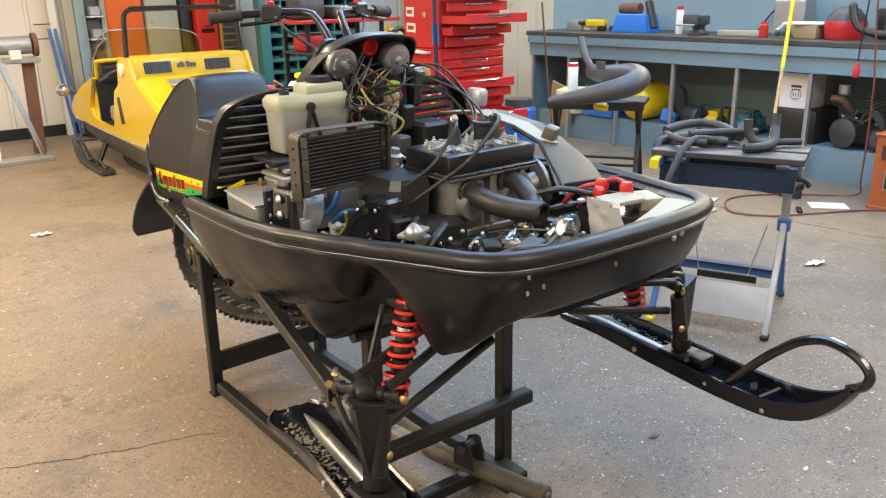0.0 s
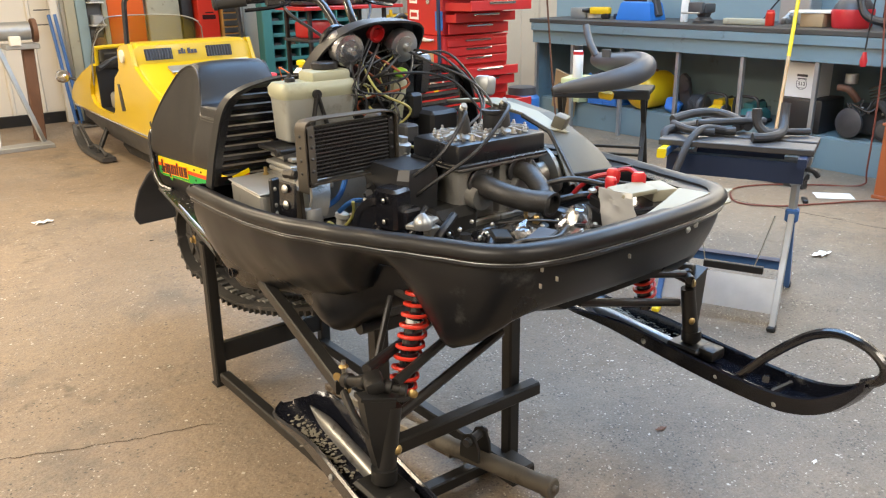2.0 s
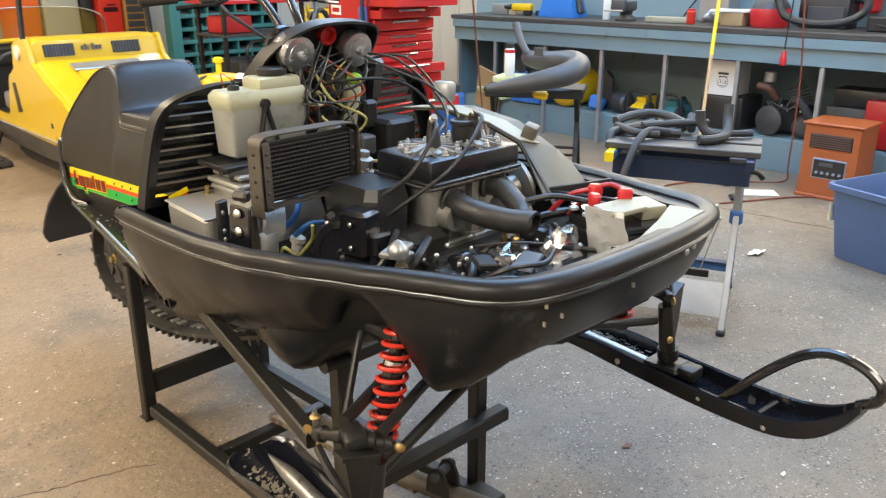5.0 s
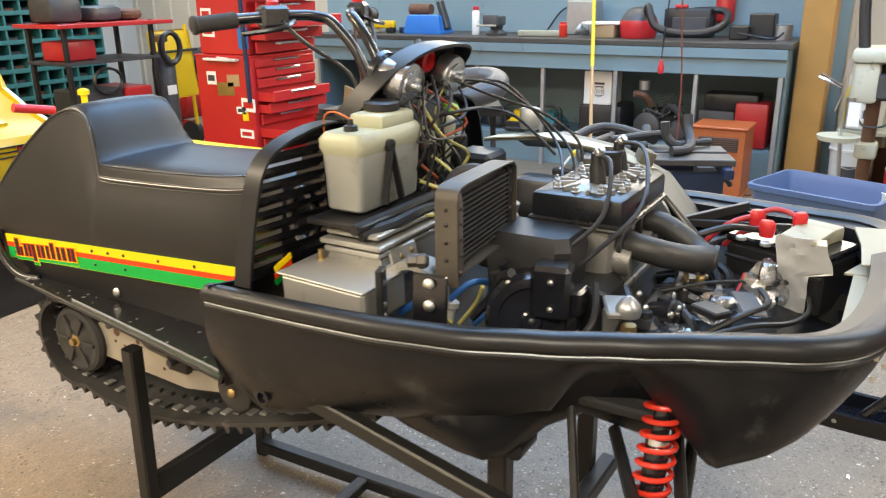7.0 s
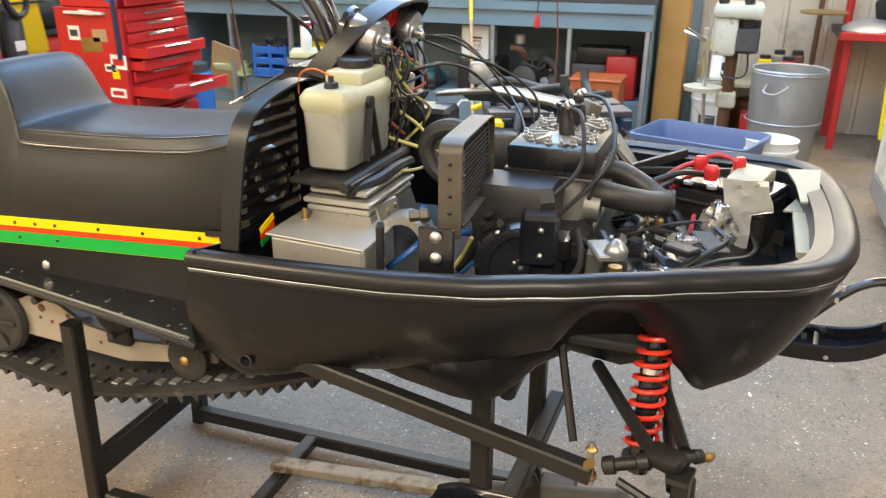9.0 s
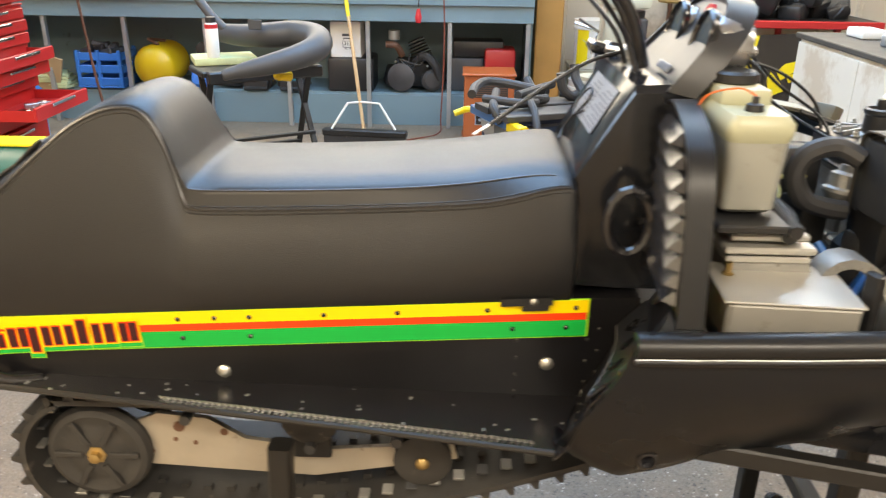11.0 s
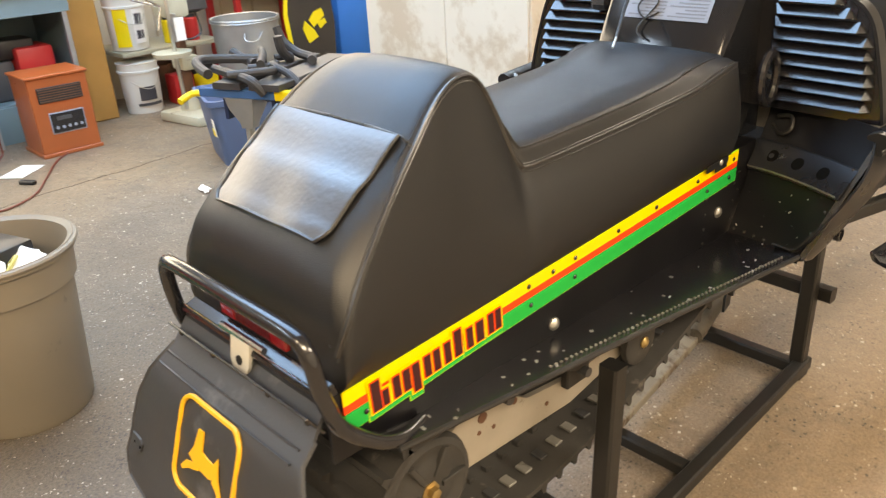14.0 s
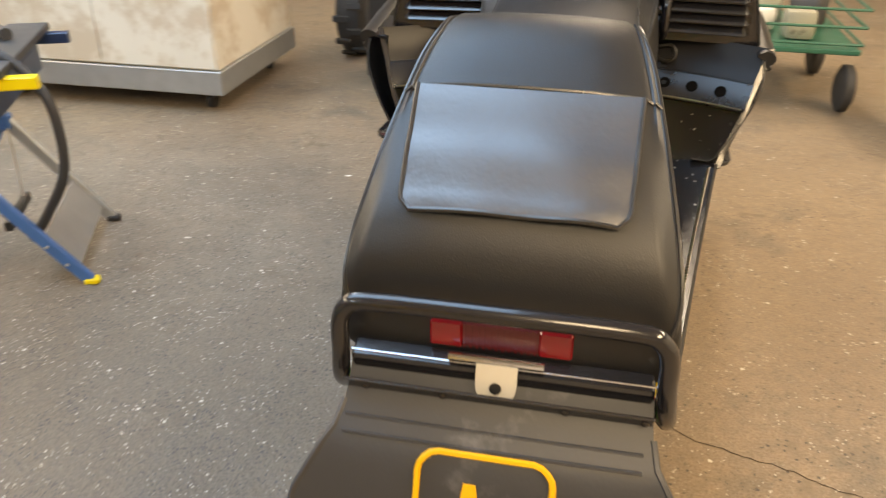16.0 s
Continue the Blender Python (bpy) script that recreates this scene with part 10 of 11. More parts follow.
# red-bodied machine and a finned cooler behind the cabinet side
redm = thing("red_machine", (2.15, -0.55, 0.0), "red plastic engine hoods and a finned cooler on a dark frame", "machine")
part("red_hood", add_loft(bm_new(), [[Vector((2.15 + a, -0.45 + c, z)) for a, c in ((-w, -l), (w, -l), (w, l), (-w, l))] for z, w, l in ((0.82, 0.42, 0.26), (0.92, 0.44, 0.27), (1.05, 0.30, 0.18), (1.08, 0.2, 0.1))]), M_REDPLAST, redm)
part("cooler", add_box(bm_new(), (2.05, -0.20, 0.66), (0.55, 0.06, 0.24), 0.006), M_DARKMETAL, redm)
for k in range(12):
    part("cooler_fin", add_box(bm_new(), (2.05, -0.167, 0.565 + 0.0175 * k), (0.52, 0.012, 0.006)), M_GREYBODY, redm)
part("frame_body", add_box(bm_new(), (2.15, -0.5, 0.42), (0.70, 0.45, 0.78), 0.04), M_CABLE, redm)
for k in range(3):
    part("red_rib", add_box(bm_new(), (2.15, -0.19 - 0.09 * k, 1.03 + 0.015 * k), (0.52, 0.04, 0.05), 0.012), M_REDPLAST, redm)
# tyre by the cabinet and a green cart on the other side
ty = thing("atv_wheel", (2.75, -1.05, 0.0), "knobbly black tyre on a silver wheel", "wheel")
part("tyre", add_lathe(bm_new(), (2.66, -1.05, 0.28), (1, 0, 0), [(0, 0.15), (0.0, 0.22), (0.03, 0.27), (0.10, 0.28), (0.17, 0.27), (0.2, 0.22), (0.2, 0.15)], 32), M_RUBBER, ty)
part("rim", add_lathe(bm_new(), (2.68, -1.05, 0.28), (1, 0, 0), [(0, 0.03), (0.0, 0.13), (0.02, 0.155), (0.16, 0.155), (0.16, 0.03)], 24), M_CHROME, ty)
for k in range(22):
    a = k * math.tau / 22
    part("tread_block", add_box(bm_new(), (2.76 + 0.045 * (-1) ** k, -1.05 + 0.282 * math.cos(a), 0.28 + 0.282 * math.sin(a)), (0.10, 0.04, 0.025), 0.004, (math.degrees(a) + 90, 0, 0)), M_RUBBER, ty)
cart = thing("green_cart", (0.15, -0.70, 0.0), "green wire-sided garden cart with small wheels", "cart")
part("tray", add_box(bm_new(), (0.12, -0.85, 0.34), (0.62, 0.95, 0.03), 0.006), M_GREENCAN, cart)
for x in (-0.19, 0.43):
    for k in range(3):
        part("side_rail", add_cyl(bm_new(), (x, -1.32, 0.38 + 0.09 * k), (x, -0.38, 0.38 + 0.09 * k), 0.008, 0.008, 6), M_GREENCAN, cart)
for k in range(3):
    part("end_rail", add_cyl(bm_new(), (-0.19, -0.38, 0.38 + 0.09 * k), (0.43, -0.38, 0.38 + 0.09 * k), 0.008, 0.008, 6), M_GREENCAN, cart)
for x, y in ((-0.17, -0.45), (0.41, -0.50), (-0.17, -1.2), (0.41, -1.2)):
    part("wheel", add_lathe(bm_new(), (x - 0.035, y, 0.13), (1, 0, 0), [(0, 0.05), (0, 0.10), (0.015, 0.128), (0.055, 0.128), (0.07, 0.10), (0.07, 0.05)], 20), M_RUBBER, cart)
for k, (x, y, s, mm) in enumerate(((0.1, -0.6, 0.16, M_CREAM), (0.28, -0.75, 0.13, M_PAIL), (0.0, -0.9, 0.18, M_DARKMETAL), (0.2, -1.05, 0.15, M_CREAM))):
    box_thing("cart_load", (x, y, 0.356), (s, s, s), mm, "scrap part loaded in the green cart", "scrap", 0.03, 30 * k, "scrap in the cart")
mach = thing("shop_machine", (-0.55, 0.02, 0.0), "dark low machine with a pale knob standing on the floor", "machine")
part("machine_body", add_box(bm_new(), (-0.60, 0.0, 0.28), (0.42, 0.50, 0.44), 0.05, seg=2), M_CABLE, mach)
part("machine_arm", add_tube(bm_new(), [(-0.40, 0.22, 0.2), (-0.33, 0.30, 0.3), (-0.36, 0.34, 0.42)], 0.03, 10, sub=4), M_DARKMETAL, mach)
part("machine_knob", add_sphere(bm_new(), (-0.36, 0.34, 0.45), 0.04, 12), M_CREAM, mach)
part("machine_foot", add_box(bm_new(), (-0.58, 0.05, 0.03), (0.4, 0.5, 0.06), 0.01), M_RUST, mach)

# ---- green walk-behind machine near the bin ----
gm = thing("snow_blower", (2.68, 4.02, 0.0), "dark green walk-behind machine with a yellow edge and black wheels", "snow blower")
GX, GY = 2.68, 4.02
part("housing", add_loft(bm_new(), [[Vector((GX + a, GY + c, z)) for a, c in ((-w, -0.32), (w, -0.32), (w, 0.32), (-w, 0.32))] for z, w in ((0.18, 0.11), (0.30, 0.13), (0.55, 0.13), (0.63, 0.105), (0.672, 0.06))]), M_TEALTANK, gm, "dark green steel housing", 30)
part("top_trim", add_box(bm_new(), (GX - 0.01, GY, 0.677), (0.13, 0.66, 0.010), 0.003), M_YELPOLE, gm, "yellow top edge")
part("warning_label", add_box(bm_new(), (GX - 0.134, GY - 0.02, 0.54), (0.004, 0.17, 0.045), 0, (0, 5, 0)), M_YELPOLE, gm)
part("end_plate", add_prism(bm_new(), [(-0.16, 0.66), (0.10, 0.66), (0.14, 0.30), (0.06, 0.17), (-0.06, 0.17), (-0.15, 0.40)], lambda a, c, d: Vector((GX + a, GY - 0.334 + d, c)), 0.012), M_TEALTANK, gm, "folded green end plate")
for y in (-0.17, 0.10):
    part("seam", add_tube(bm_new(), [(GX - 0.132, GY + y, 0.31), (GX - 0.135, GY + y, 0.54), (GX - 0.11, GY + y - 0.02, 0.63)], 0.005, 6, sub=3), M_GALV, gm)
part("shaft", add_cyl(bm_new(), (GX - 0.16, GY - 0.28, 0.46), (GX - 0.16, GY + 0.24, 0.46), 0.012, 0.012, 8), M_GALV, gm)
part("skirt", add_box(bm_new(), (GX, GY, 0.13), (0.20, 0.56, 0.20), 0.02), M_CABLE, gm)
for x, sgn in ((GX - 0.13, -1), (GX + 0.13, 1)):
    wy, wz = GY + 0.03, 0.165
    w = part("wheel", add_lathe(bm_new(), (x, wy, wz), (sgn, 0, 0), [(-0.01, 0.11), (-0.01, 0.15), (0.0, 0.163), (0.05, 0.163), (0.06, 0.15), (0.06, 0.12), (0.05, 0.11)], 28), M_RUBBER, gm, "black rubber tyre")
    part("wheel_disc", add_lathe(bm_new(), (x, wy, wz), (sgn, 0, 0), [(0.02, 0.0), (0.02, 0.03), (0.052, 0.04), (0.055, 0.09), (0.045, 0.118), (0.0, 0.118)], 24), M_YELTANK, w, "yellow wheel disc")
    for k in range(4):
        part("lug_bolt", add_lathe(bm_new(), (x + sgn * 0.05, wy + 0.062 * math.cos(k * 1.57 + 0.5), wz + 0.062 * math.sin(k * 1.57 + 0.5)), (sgn, 0, 0), [(0, 0.010), (0.012, 0.010), (0.014, 0.004)], 8), M_DARKMETAL, w)
part("axle", add_cyl(bm_new(), (GX - 0.13, GY + 0.03, 0.165), (GX + 0.13, GY + 0.03, 0.165), 0.014, 0.014, 10), M_DARKMETAL, gm)

# ---- yellow side-by-side snowmobile ----
ys = thing("yellow_snowmobile", (2.35, 7.0, 0.0), "bright yellow side-by-side snowmobile with a windshield and roll bar", "snowmobile")
YX0, YX1 = 1.86, 2.84
SIDE = [(5.62, 0.32), (8.12, 0.36), (8.24, 0.41), (8.22, 0.48), (8.10, 0.56), (7.92, 0.63), (7.72, 0.70), (7.52, 0.755), (7.36, 0.80), (7.33, 0.785), (7.42, 0.70), (7.51, 0.60), (7.53, 0.52), (7.48, 0.455), (7.34, 0.425),
        (7.10, 0.415), (6.90, 0.42), (6.85, 0.45), (6.79, 0.60), (6.72, 0.735), (6.66, 0.76), (6.58, 0.80), (6.54, 0.96), (6.46, 1.0), (6.26, 1.02), (6.18, 0.86), (5.98, 0.755), (5.72, 0.66), (5.62, 0.60)]
for x, sgn in ((YX0, 1), (YX1, -1)):
    part("side_panel", add_prism(bm_new(), SIDE, lambda a, c, d: Vector((x + sgn * d, a, c)), 0.03), M_YELSLED, ys, "glossy yellow fibreglass side")
part("rear_deck", add_loft(bm_new(), [[Vector((x, y, z)) for x, z in ((YX0 + 0.03, zb), (YX0 + 0.03, zt - 0.02), (YX0 + 0.06, zt), (YX1 - 0.06, zt), (YX1 - 0.03, zt - 0.02), (YX1 - 0.03, zb))] for y, zb, zt in ((5.60, 0.42, 0.58), (5.63, 0.36, 0.625), (5.72, 0.36, 0.65), (5.98, 0.36, 0.745), (6.17, 0.36, 0.84), (6.20, 0.36, 0.87))]), M_YELSLED, ys, "yellow rear engine deck")
part("engine_hood", add_loft(bm_new(), [[Vector((x, y, z)) for x, z in ((YX0 + 0.03, 0.5), (YX0 + 0.03, zt - 0.03), (YX0 + 0.07, zt), (YX1 - 0.07, zt), (YX1 - 0.03, zt - 0.03), (YX1 - 0.03, 0.5))] for y, zt in ((6.201, 0.86), (6.235, 1.0), (6.27, 1.02), (6.54, 1.015), (6.62, 0.97), (6.66, 0.78))]), M_YELSLED, ys, "yellow engine bulkhead with black vents")
part("deck_bulge", add_box(bm_new(), (2.35, 5.95, 0.735), (0.46, 0.34, 0.05), 0.015, (22, 0, 0), 2), M_YELSLED, ys)
for x in (2.07, 2.55):
    v = part("vent", add_box(bm_new(), (x, 6.222, 0.935), (0.21, 0.02, 0.085), 0.004, (-12, 0, 0)), M_CABLE, ys, "black hood vent")
    for k in range(9):
        part("vent_slat", add_box(bm_new(), (x - 0.09 + 0.0225 * k, 6.209, 0.934), (0.006, 0.01, 0.08), 0, (-12, 0, 0)), M_GREYBODY, v)
for k, (s, w, hh) in enumerate(((0, 0.018, 0.03), (0.022, 0.018, 0.042), (0.044, 0.01, 0.03), (0.072, 0.022, 0.042), (0.098, 0.022, 0.03), (0.124, 0.022, 0.03))):
    part("name_bar", add_box(bm_new(), (2.22 + s + w / 2, 6.208, 0.928 + hh / 2), (w, 0.004, hh), 0, (-12, 0, 0)), M_TEXTBAR, ys)
part("belly", add_loft(bm_new(), [[Vector((2.35 + a * hw, y, z)) for a, z in ((-1, zt), (-0.97, zt - 0.10), (-0.86, zb), (0.86, zb), (0.97, zt - 0.10), (1, zt))] for y, hw, zb, zt in ((5.60, 0.47, 0.16, 0.36), (6.5, 0.485, 0.15, 0.37), (7.5, 0.485, 0.17, 0.39), (7.95, 0.47, 0.22, 0.375), (8.20, 0.42, 0.31, 0.40), (8.30, 0.34, 0.37, 0.42))]), M_GREYBODY, ys, "dark grey belly pan")
part("belly_trim", add_tube(bm_new(), [(YX0 - 0.004, 5.62, 0.352), (YX0 - 0.004, 7.0, 0.355), (YX0 - 0.004, 8.12, 0.372)], 0.010, 8), M_CHROME, ys)
part("nose", add_loft(bm_new(), [[Vector((2.35 + a * hw, y, z)) for a, z in ((-1, 0.38), (-0.98, zt - 0.06), (-0.8, zt), (0, zt + 0.02), (0.8, zt), (0.98, zt - 0.06), (1, 0.38))] for y, hw, zt in ((7.38, 0.46, 0.80), (7.55, 0.462, 0.755), (7.75, 0.462, 0.70), (7.95, 0.46, 0.635), (8.15, 0.44, 0.55), (8.26, 0.40, 0.46))]), M_YELSLED, ys, "yellow nose")
# black sheets added inside the cab to paint the shade of its opening
part("cab_shade_side", add_box(bm_new(), (YX1 - 0.036, 7.00, 0.60), (0.008, 0.70, 0.40), 0.002), M_CABLE, ys, "added black sheet darkening the cab side")
part("cab_shade_front", add_box(bm_new(), (2.35, 7.366, 0.60), (0.915, 0.016, 0.42), 0.004), M_CABLE, ys, "added black sheet darkening the cab front")
part("cab_floor", add_box(bm_new(), (2.35, 7.25, 0.40), (0.90, 1.15, 0.03), 0.005), M_CABLE, ys)
for x in (2.12, 2.58):
    part("seat", add_box(bm_new(), (x, 7.0, 0.50), (0.38, 0.42, 0.14), 0.03, seg=2), M_GALV, ys, "worn grey seat")
    part("seat_back", add_box(bm_new(), (x, 6.76, 0.72), (0.38, 0.10, 0.36), 0.03, (-10, 0, 0), 2), M_CABLE, ys)
part("dashboard", add_box(bm_new(), (2.35, 7.36, 0.84), (0.80, 0.14, 0.15), 0.02, (24, 0, 0), 2), M_CABLE, ys, "black dashboard")
part("dash_edge", add_tube(bm_new(), [(1.91, 7.36, 0.78), (1.91, 7.33, 0.90), (1.97, 7.31, 0.935), (2.73, 7.31, 0.935), (2.79, 7.33, 0.90), (2.79, 7.36, 0.78)], 0.018, 8, sub=3), M_YELSLED, ys)
part("steering_bar", add_tube(bm_new(), [(2.14, 7.25, 0.80), (2.10, 7.18, 0.86), (1.98, 7.12, 0.85), (1.90, 7.08, 0.815)], 0.014, 8, sub=4), M_DARKMETAL, ys)
part("steering_grip", add_cyl(bm_new(), (1.93, 7.095, 0.83), (1.83, 7.04, 0.785), 0.022, 0.022, 10), M_CABLE, ys)
b = bm_new()
g = []
for z, yo, k in ((0.68, 7.80, 1.0), (0.86, 7.76, 1.0), (1.02, 7.70, 0.96), (1.13, 7.62, 0.89), (1.18, 7.56, 0.79)):
    g.append([Vector((2.35 + 0.50 * k * math.sin(a), yo - 0.62 * (1 - math.cos(a)) * 0.8, z - (0.06 * (abs(a) / 1.5) ** 4))) for a in [-1.5 + 3.0 * j / 18 for j in range(19)]])
add_sheet(b, g, 0.004)
ws = part("windshield", b, M_SHIELD, ys, "scratched clear windshield", 60)
ws.visible_shadow = False
part("windshield_edge", add_tube(bm_new(), [r[0] for r in g] + list(g[-1][1:-1]) + [r[-1] for r in reversed(g)], 0.005, 6), M_GALV, ys)
part("roll_bar", add_tube(bm_new(), [(1.885, 6.35, 0.98), (1.90, 6.35, 1.25), (1.915, 6.35, 1.33), (1.96, 6.35, 1.362), (2.02, 6.35, 1.368), (2.68, 6.35, 1.368), (2.74, 6.35, 1.362), (2.785, 6.35, 1.33), (2.80, 6.35, 1.25), (2.815, 6.35, 0.98)], 0.020, 10, sub=3), M_BLACKGLOSS, ys, "black tubular roll bar")
part("headlamp", add_lathe(bm_new(), (1.78, 8.10, 0.64), (-0.2, 1, 0), [(-0.08, 0.02), (-0.05, 0.05), (0, 0.062), (0.02, 0.062), (0.025, 0.05)], 16), M_CHROME, ys, "round chrome headlamp")
part("headlamp_arm", add_cyl(bm_new(), (1.80, 8.06, 0.64), (1.93, 8.04, 0.58), 0.012, 0.012, 8), M_DARKMETAL, ys)
part("air_slot", add_prism(bm_new(), [(6.66, 0.69), (6.60, 0.695), (6.54, 0.49), (6.63, 0.475)], lambda a, c, d: Vector((YX0 - 0.004 + d, a, c)), 0.006), M_CABLE, ys)
part("badge", add_lathe(bm_new(), (YX0 + 0.005, 6.42, 0.92), (-1, 0, 0), [(0, 0.05), (0.02, 0.05), (0.024, 0.03)], 18), M_PAIL, ys)
part("badge", add_lathe(bm_new(), (YX0 + 0.0, 5.96, 0.46), (-1, 0, 0), [(-0.01, 0.02), (0.004, 0.02), (0.006, 0.01)], 14), M_TEXTBAR, ys)
part("side_reflector", add_box(bm_new(), (YX0 - 0.002, 5.70, 0.45), (0.008, 0.08, 0.035), 0.003), M_LENS, ys)
for x in (2.05, 2.62):
    part("tail_reflector", add_box(bm_new(), (x, 5.598, 0.545), (0.26, 0.02, 0.065), 0.012), M_LENS, ys, "long red reflector")
for k in range(3):
    part("deck_slot", add_box(bm_new(), (2.35, 5.598, 0.58 - 0.03 * k), (0.7, 0.02, 0.008), 0.002), M_CABLE, ys)
part("rear_bumper", add_tube(bm_new(), [(1.92, 5.60, 0.30), (1.92, 5.52, 0.30), (2.35, 5.50, 0.30), (2.78, 5.52, 0.30), (2.78, 5.60, 0.30)], 0.018, 8, sub=3), M_BLACKGLOSS, ys)
part("seat_pad", add_box(bm_new(), (2.35, 6.10, 0.825), (0.5, 0.10, 0.02), 0.006, (22, 0, 0)), M_GALV, ys)
for x in (1.79, 2.91):
    sk = part("ski", add_loft(bm_new(), [[Vector((x + a * w, y, z + c)) for a, c in ((-1, 0), (-0.9, 0.03), (0.9, 0.03), (1, 0), (0, -0.012))] for y, z, w in ((6.98, 0.02, 0.06), (7.10, 0.014, 0.065), (7.55, 0.014, 0.065), (7.75, 0.05, 0.062), (7.87, 0.13, 0.056), (7.90, 0.19, 0.050))]), M_DARKMETAL, ys, "grey steel ski")
    part("ski_loop", add_tube(bm_new(), [(x, 7.89, 0.19), (x, 7.82, 0.20), (x, 7.68, 0.12), (x, 7.58, 0.04)], 0.012, 8, sub=4), M_DARKMETAL, sk)
    part("ski_leg", add_cyl(bm_new(), (x, 7.30, 0.04), (x + (2.35 - x) * 0.3, 7.40, 0.30), 0.022, 0.022, 10), M_STEEL_BLACK, ys)
    part("leaf_spring", add_tube(bm_new(), [(x, 7.05, 0.05), (x, 7.18, 0.09), (x, 7.30, 0.10), (x, 7.42, 0.09), (x, 7.56, 0.05)], 0.014, 6, sub=4), M_DARKMETAL, ys)
part("track", add_loft(bm_new(), [[Vector((2.35 + a, y, z)) for a in (-0.30, 0.30)] + [Vector((2.35 + a, y2, z2)) for a in (0.30, -0.30)] for y, z, y2, z2 in ((5.75, 0.02, 5.72, 0.15), (5.85, 0.004, 5.82, 0.16), (7.3, 0.004, 7.3, 0.16), (7.45, 0.05, 7.4, 0.16))]), M_RUBBER, ys, "black rubber track")

# power auger head standing behind it, with red grips
au = thing("power_auger", (2.72, 5.22, 0.0), "yellow engine power auger with red grips", "auger")
part("engine_cover", add_box(bm_new(), (2.72, 5.22, 0.70), (0.32, 0.26, 0.20), 0.06, (0, 0, 15), 3), M_YELTANK, au, "yellow engine cover")
part("gear_case", add_box(bm_new(), (2.72, 5.22, 0.53), (0.22, 0.2, 0.16), 0.04, seg=2), M_CABLE, au)
part("drill_shaft", add_cyl(bm_new(), (2.72, 5.22, 0.0), (2.72, 5.22, 0.48), 0.02, 0.02, 10), M_DARKMETAL, au)
part("spiral", add_tube(bm_new(), [(2.72 + 0.07 * math.cos(k * 0.7), 5.22 + 0.07 * math.sin(k * 0.7), 0.02 + 0.012 * k) for k in range(34)], 0.012, 6), M_DARKMETAL, au)
for p0, p1 in (((2.60, 5.12, 0.68), (2.80, 5.02, 0.74)), ((2.58, 5.30, 0.80), (2.36, 5.34, 0.84))):
    part("grip", add_cyl(bm_new(), p0, p1, 0.026, 0.026, 12), M_REDPLAST, au, "red rubber grip")
part("fuel_cap", add_lathe(bm_new(), (2.80, 5.32, 0.80), (0, 0, 1), [(0, 0.02), (0.06, 0.02), (0.065, 0.035), (0.09, 0.035), (0.10, 0.02)], 14), M_YELPOLE, au, "yellow fuel cap")
part("throttle_cable", add_tube(bm_new(), [(2.58, 5.12, 0.72), (2.54, 5.10, 0.6), (2.55, 5.14, 0.45), (2.62, 5.2, 0.40)], 0.009, 6, sub=5), M_CABLE, au)
part("throttle_cable", add_tube(bm_new(), [(2.62, 5.16, 0.80), (2.54, 5.16, 0.76), (2.52, 5.18, 0.6)], 0.008, 6, sub=5), M_CABLE, au)

# ---- red tool chest ----
tc = thing("tool_chest", (4.10, 5.13, 0.0), "tall red tool chest with open drawers and stickers", "tool chest")
TX0, TX1, TY0, TY1 = 3.76, 4.42, 4.87, 5.39
part("chest_body", add_box(bm_new(), ((TX0 + TX1) / 2, (TY0 + TY1) / 2, 0.56), (TX1 - TX0, TY1 - TY0, 0.92), 0.006), M_RED, tc)
part("top_chest", add_box(bm_new(), ((TX0 + TX1) / 2 + 0.01, (TY0 + TY1) / 2, 1.31), (TX1 - TX0 - 0.04, TY1 - TY0 - 0.06, 0.56), 0.006), M_RED, tc)
part("chest_rim", add_box(bm_new(), ((TX0 + TX1) / 2, (TY0 + TY1) / 2, 1.022), (TX1 - TX0 + 0.01, TY1 - TY0 + 0.01, 0.012), 0.003), M_RED, tc)
for x in (TX0 + 0.07, TX1 - 0.07):
    for y in (TY0 + 0.07, TY1 - 0.07):
        part("caster", add_cyl(bm_new(), (x - 0.015, y, 0.05), (x + 0.015, y, 0.05), 0.05, 0.05, 14), M_CABLE, tc)
DR = [(0.155, 0.13, 0.34), (0.30, 0.13, 0.03), (0.42, 0.085, 0.02), (0.515, 0.075, 0.30), (0.60, 0.07, 0.02), (0.68, 0.07, 0.10), (0.76, 0.07, 0.14), (0.84, 0.06, 0.01), (0.91, 0.06, 0.01), (0.975, 0.055, 0.0), (1.08, 0.075, 0.02), (1.165, 0.07, 0.10), (1.25, 0.07, 0.28), (1.335, 0.07, 0.05), (1.42, 0.07, 0.12), (1.5, 0.06, 0.02)]
